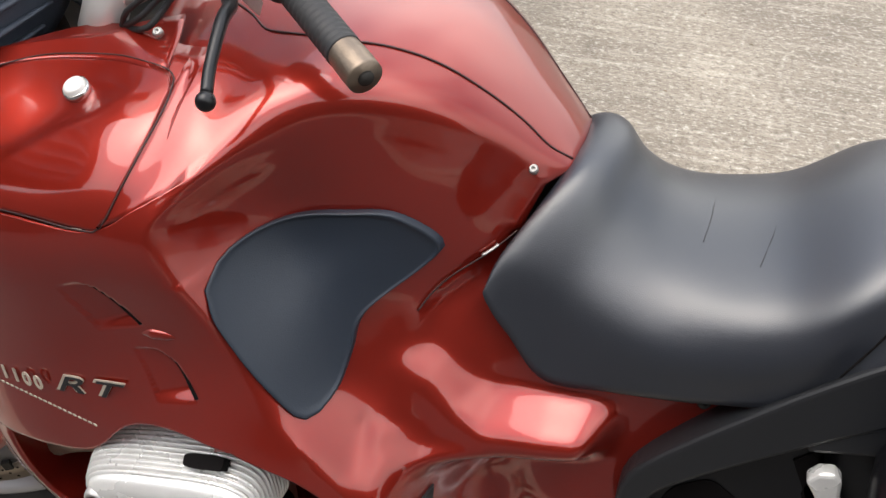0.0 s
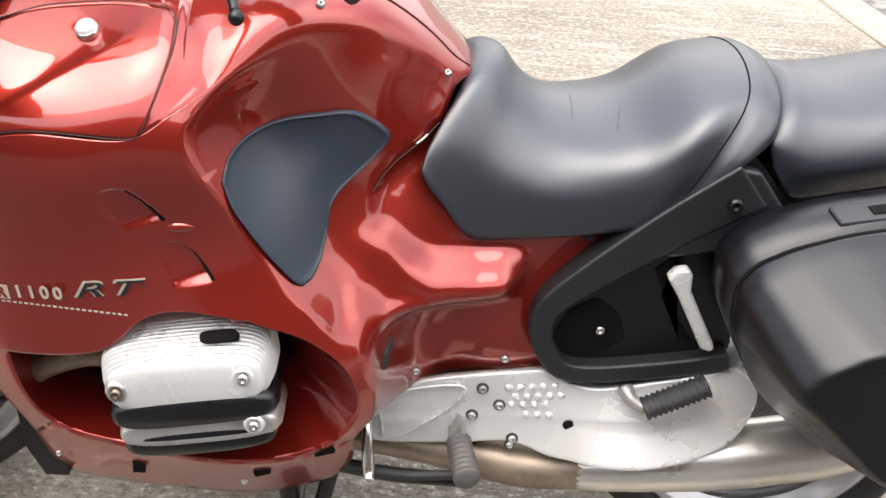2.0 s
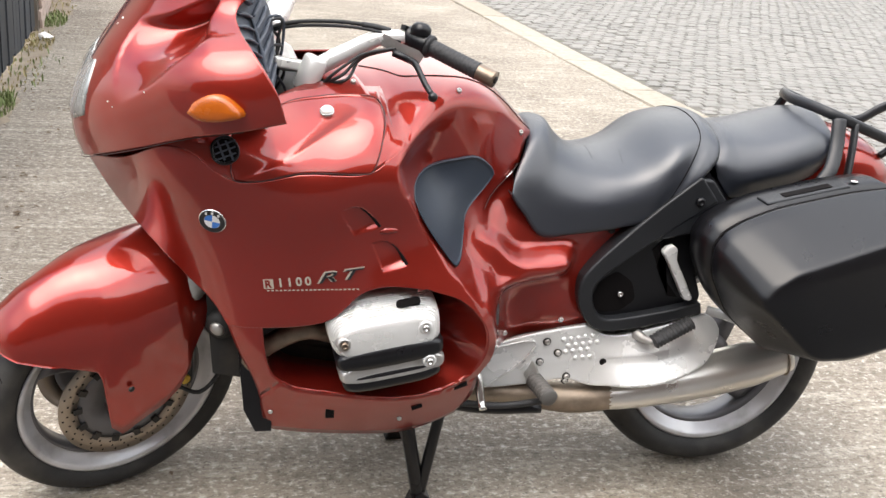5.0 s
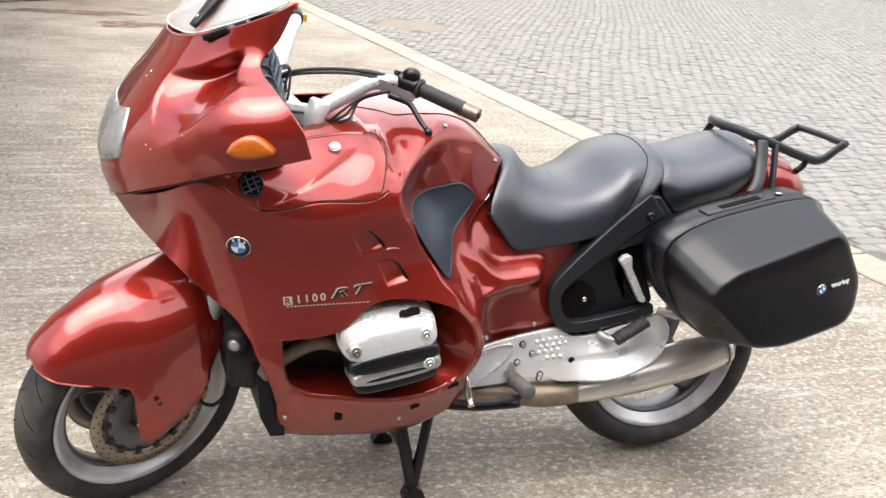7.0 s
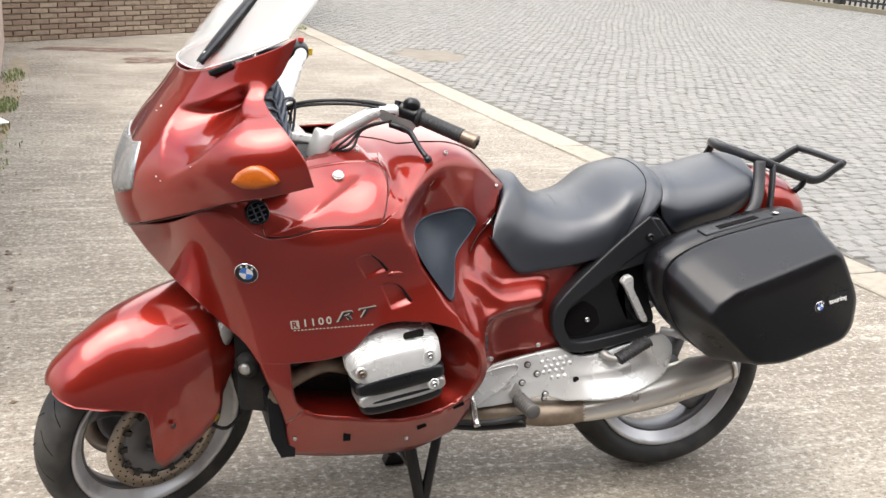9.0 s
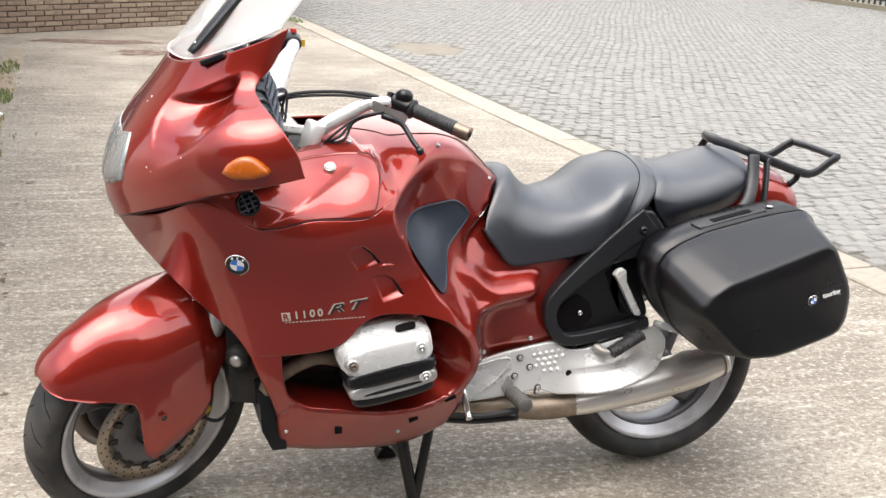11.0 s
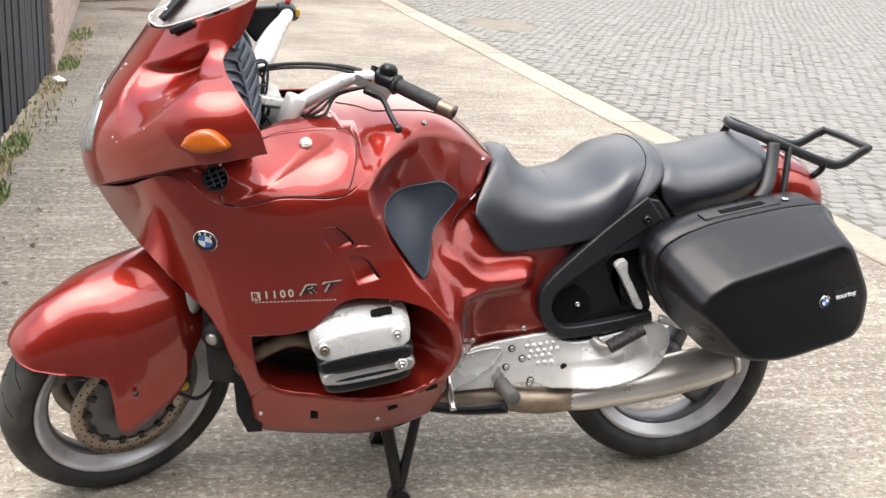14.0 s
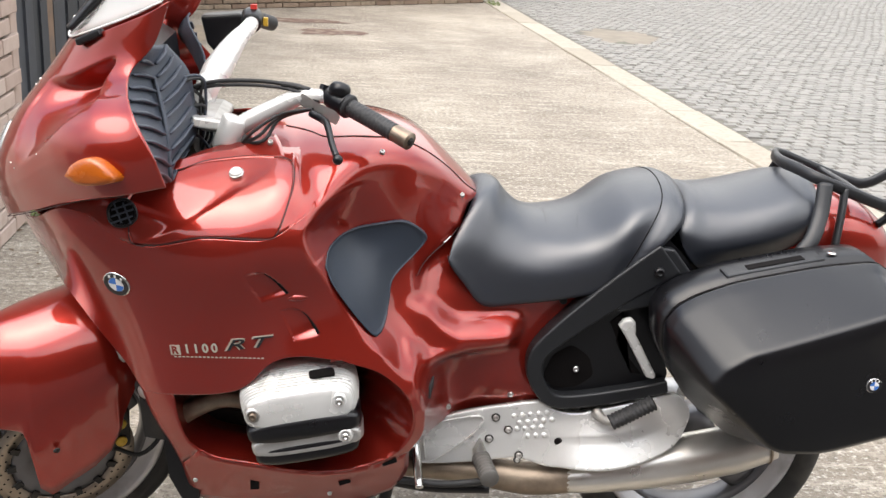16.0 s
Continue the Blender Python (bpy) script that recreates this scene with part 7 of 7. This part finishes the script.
# faces +x: run backwards so that the bricks look into the yard
brick_wall("wall_side", (-1.56, 5.70), (-1.82, 10.35), 2.2, 0.24, "faded pinkish painted brick wall", (MORTAR, PINKBRICK_A, PINKBRICK_B))
brick_wall("wall_pillar", (-1.50, 0.55), (-1.50, 2.43), 2.2, 0.30, "brick gate pillar of pale pinkish brick", (MORTAR, PINKBRICK_A, PINKBRICK_B), 260)
end = part("wall_pillar_end", box((0.30, 0.10, 2.2), (-1.665, 2.485, 1.1)), PINKBRICK_A, None, smooth=False)
soften(tagged(end, "rendered end of the gate pillar", "wall", kind="structure"), 0.01)

fence = thing("board_fence", "dark stained upright board fence between brick walls", "fence", (-1.60, 2.50, 0))
plank = [block_mesh("plank", 0.118, 0.024, 1.95, 0.006, PLANKMAT, 0.002, 90 + k) for k in range(4)]
worn_plank = block_mesh("plank", 0.118, 0.024, 1.95, 0.006, material("worn_brown_plank", (0.15, 0.095, 0.06), 0.8, 0, 0, 0.6, 7.0, 0.5, 80.0, stain=(0.05, 0.052, 0.058), stain_scale=4.0, stain_amount=0.8), 0.002, 97)
for k in range(25):
    ob = new("plank", worn_plank if k == 6 else plank[k % 4])
    ob.parent = fence
    ob.matrix_basis = pose(0.006 * (k % 2) + random.uniform(-0.004, 0.004), 0.07 + 0.126 * k, 0.03 + random.uniform(0, 0.03), 0, random.uniform(-0.4, 0.4), 90)
for z in (0.45, 1.5):
    part("rail", box((0.05, 3.14, 0.08), (-0.05, 1.59, z)), PLANKMAT, fence, smooth=False)
for y in (0.05, 1.6, 3.1):
    part("post", box((0.09, 0.09, 2.0), (-0.09, y, 1.0)), PLANKMAT, fence, smooth=False)

# low plinth with an iron railing across the road
PLINTH = material("plinth_stone", (0.20, 0.175, 0.125), 0.85, 0, 0, 0.25, 5.0, 0.4, 60.0)
IRON = material("dark_iron", (0.03, 0.032, 0.03), 0.5, 0.3, 0, 0.2, 20.0)
rail_a, rail_b = Vector((16.55, 28.0, 0)), Vector((17.25, 16.0, 0))
dirn = (rail_b - rail_a).normalized()
ang = math.degrees(math.atan2(dirn.y, dirn.x))
runl = (rail_b - rail_a).length
pl = part("far_plinth", box((runl, 0.35, 0.13), (runl / 2, 0, 0.065)), PLINTH, None, smooth=False)
pl.matrix_basis = pose(rail_a.x, rail_a.y, 0, 0, 0, ang)
tagged(pl, "low pale stone plinth across the road", "wall", kind="structure")
railing = thing("railing", "dark railing with upright bars on a stone plinth", "railing", (rail_a.x, rail_a.y, 0.13))
railing.rotation_euler = (0, 0, radians(ang))
bar = block_mesh("bar", 0.05, 0.03, 0.85, 0.004, IRON)
postm = block_mesh("post", 0.20, 0.16, 1.05, 0.01, IRON)
for k in range(int(runl / 0.19)):
    ob = new("post" if k % 10 == 0 else "bar", postm if k % 10 == 0 else bar)
    ob.parent = railing
    ob.location = (0.1 + 0.19 * k, 0, 0)
for z in (0.12, 0.78):
    part("top_rail", box((runl, 0.04, 0.05), (runl / 2, 0, z)), IRON, railing, smooth=False)
# the house front beyond, plain and pale, closes the street
HOUSE = material("pale_render", (0.45, 0.42, 0.37), 0.9, 0, 0, 0.15, 1.5, 0.3, 30.0, stain=(0.3, 0.27, 0.23), stain_scale=0.6)
hw = part("wall_house", box((60, 0.4, 6.5), (20, 34, 3.25)), HOUSE, None, smooth=False)
tagged(hw, "pale rendered house front closing the street", "wall", kind="structure")
DARKFRONT = material("dark_brick_front", (0.085, 0.06, 0.05), 0.85, 0, 0, 0.3, 2.0, 0.3, 30.0)
hb = part("wall_behind", box((40, 0.4, 6.0), (0, -8.0, 3.0)), DARKFRONT, None, smooth=False)
tagged(hb, "dark brick house front behind the yard", "wall", kind="structure")

# unseen dark sheet, added so the bike's side mirrors less bright ground
UNSEEN_GROUND = material("unseen_dark_ground", (0.068, 0.066, 0.064), 0.9, 0, 0, 0.3, 6.0, 0.5, 90.0)
sheet("pavement", [(-18, -7.8), (2.5, -7.8), (2.5, -0.54), (-18, -0.54)], 0.004, UNSEEN_GROUND, "unseen dark ground sheet in front of the house, added to darken reflections", "pavement")

# earth that has gathered along the foot of the fence, then weeds and dry grass
SOIL = material("gathered_earth", (0.25, 0.205, 0.15), 0.95, 0, 0, 0.45, 14.0, 0.8, 120.0)
r = random.Random(8)
verge = [(-1.46 + 0.035 * math.sin(y * 4.1) + r.uniform(-0.02, 0.02), y) for y in np.arange(2.35, 9.0, 0.07)]
sheet("verge", [(-1.64, 2.35)] + verge + [(-1.64, 9.0)], 0.003, SOIL, "brown earth gathered along the fence", "ground")
WEED = material("weed_leaf", (0.16, 0.20, 0.07), 0.6, 0, 0, 0.4, 9.0)
STRAW = material("dry_grass", (0.30, 0.25, 0.12), 0.7, 0, 0, 0.4, 9.0)


def weeds(name, spots, mat, label, tall):
    bm = bmesh.new()
    r = random.Random(11)
    for x, y, rad, n in spots:
        for _ in range(n):
            a, d = r.uniform(0, 6.283), rad * math.sqrt(r.random())
            bx, by = x + d * math.cos(a) * 0.28, y + d * math.sin(a)
            h, la, w = tall * r.uniform(0.3, 0.9), r.uniform(0, 6.283), r.uniform(0.003, 0.007)
            lx, ly = math.cos(la), math.sin(la)
            lean = r.uniform(0.1, 0.6) * h
            p0, p1, p2 = (bx, by), (bx + lx * lean * 0.4, by + ly * lean * 0.4), (bx + lx * lean, by + ly * lean)
            v = [bm.verts.new(q) for q in ((p0[0] - ly * w * 0.5, p0[1] + lx * w * 0.5, 0), (p0[0] + ly * w * 0.5, p0[1] - lx * w * 0.5, 0), (p1[0] + ly * w, p1[1] - lx * w, h * 0.6), (p1[0] - ly * w, p1[1] + lx * w, h * 0.6), (p2[0], p2[1], h))]
            bm.faces.new(v[:4])
            bm.faces.new((v[3], v[2], v[4]))
    ob = part(name, bm, mat)
    return tagged(ob, label, "weeds", kind="stuff")


weeds("weeds", [(-1.51, 6.15, 0.30, 260), (-1.56, 7.7, 0.4, 170), (-1.52, 3.55, 0.28, 260), (-1.46, 2.58, 0.18, 170), (-1.54, 2.95, 0.30, 50), (-1.54, 4.6, 0.8, 70), (1.90, 12.45, 0.3, 160)], WEED, "small green weeds at the foot of the walls", 0.06)
weeds("dry_weeds", [(-1.53, 5.30, 0.35, 230), (-1.54, 4.3, 0.6, 110), (-1.53, 3.02, 0.30, 110), (-1.54, 6.8, 0.5, 70)], STRAW, "dry yellowish grass along the fence", 0.045)
# scrap of white paper at the end of the fence
bm = bmesh.new()
bmesh.ops.create_icosphere(bm, subdivisions=2, radius=0.045)
for v in bm.verts:
    v.co *= 1 + 0.9 * noise.noise(v.co * 55)
    v.co.z = max(-0.02, v.co.z * 0.7)
tagged(part("paper_scrap", place(bm, Matrix.Translation((-1.50, 5.42, 0.024))), material("crumpled_paper", (0.74, 0.73, 0.70), 0.8, 0, 0, 0.12, 20.0), smooth=False), "crumpled white paper scrap beside the fence", "litter")
LITTER = material("leaf_litter", (0.12, 0.08, 0.045), 0.8, 0, 0, 0.5, 20.0)
bm = bmesh.new()
r = random.Random(3)
for _ in range(420):
    x, y = (r.uniform(-1.5, -1.15), r.uniform(1.0, 9.0)) if r.random() < 0.45 else (r.uniform(-3, 2.4), r.uniform(-0.6, 10.5))
    a, s = r.uniform(0, 6.28), r.uniform(0.004, 0.013) * (1.6 if x < -1.1 else 1.0)
    c, d = math.cos(a) * s, math.sin(a) * s
    bm.faces.new([bm.verts.new(q) for q in ((x - c, y - d, 0.002), (x + d * 0.5, y - c * 0.5, 0.005), (x + c, y + d, 0.003), (x - d * 0.5, y + c * 0.5, 0.006))])
tagged(part("litter", bm, LITTER), "small dry leaf bits and grit on the concrete", "litter", kind="stuff")
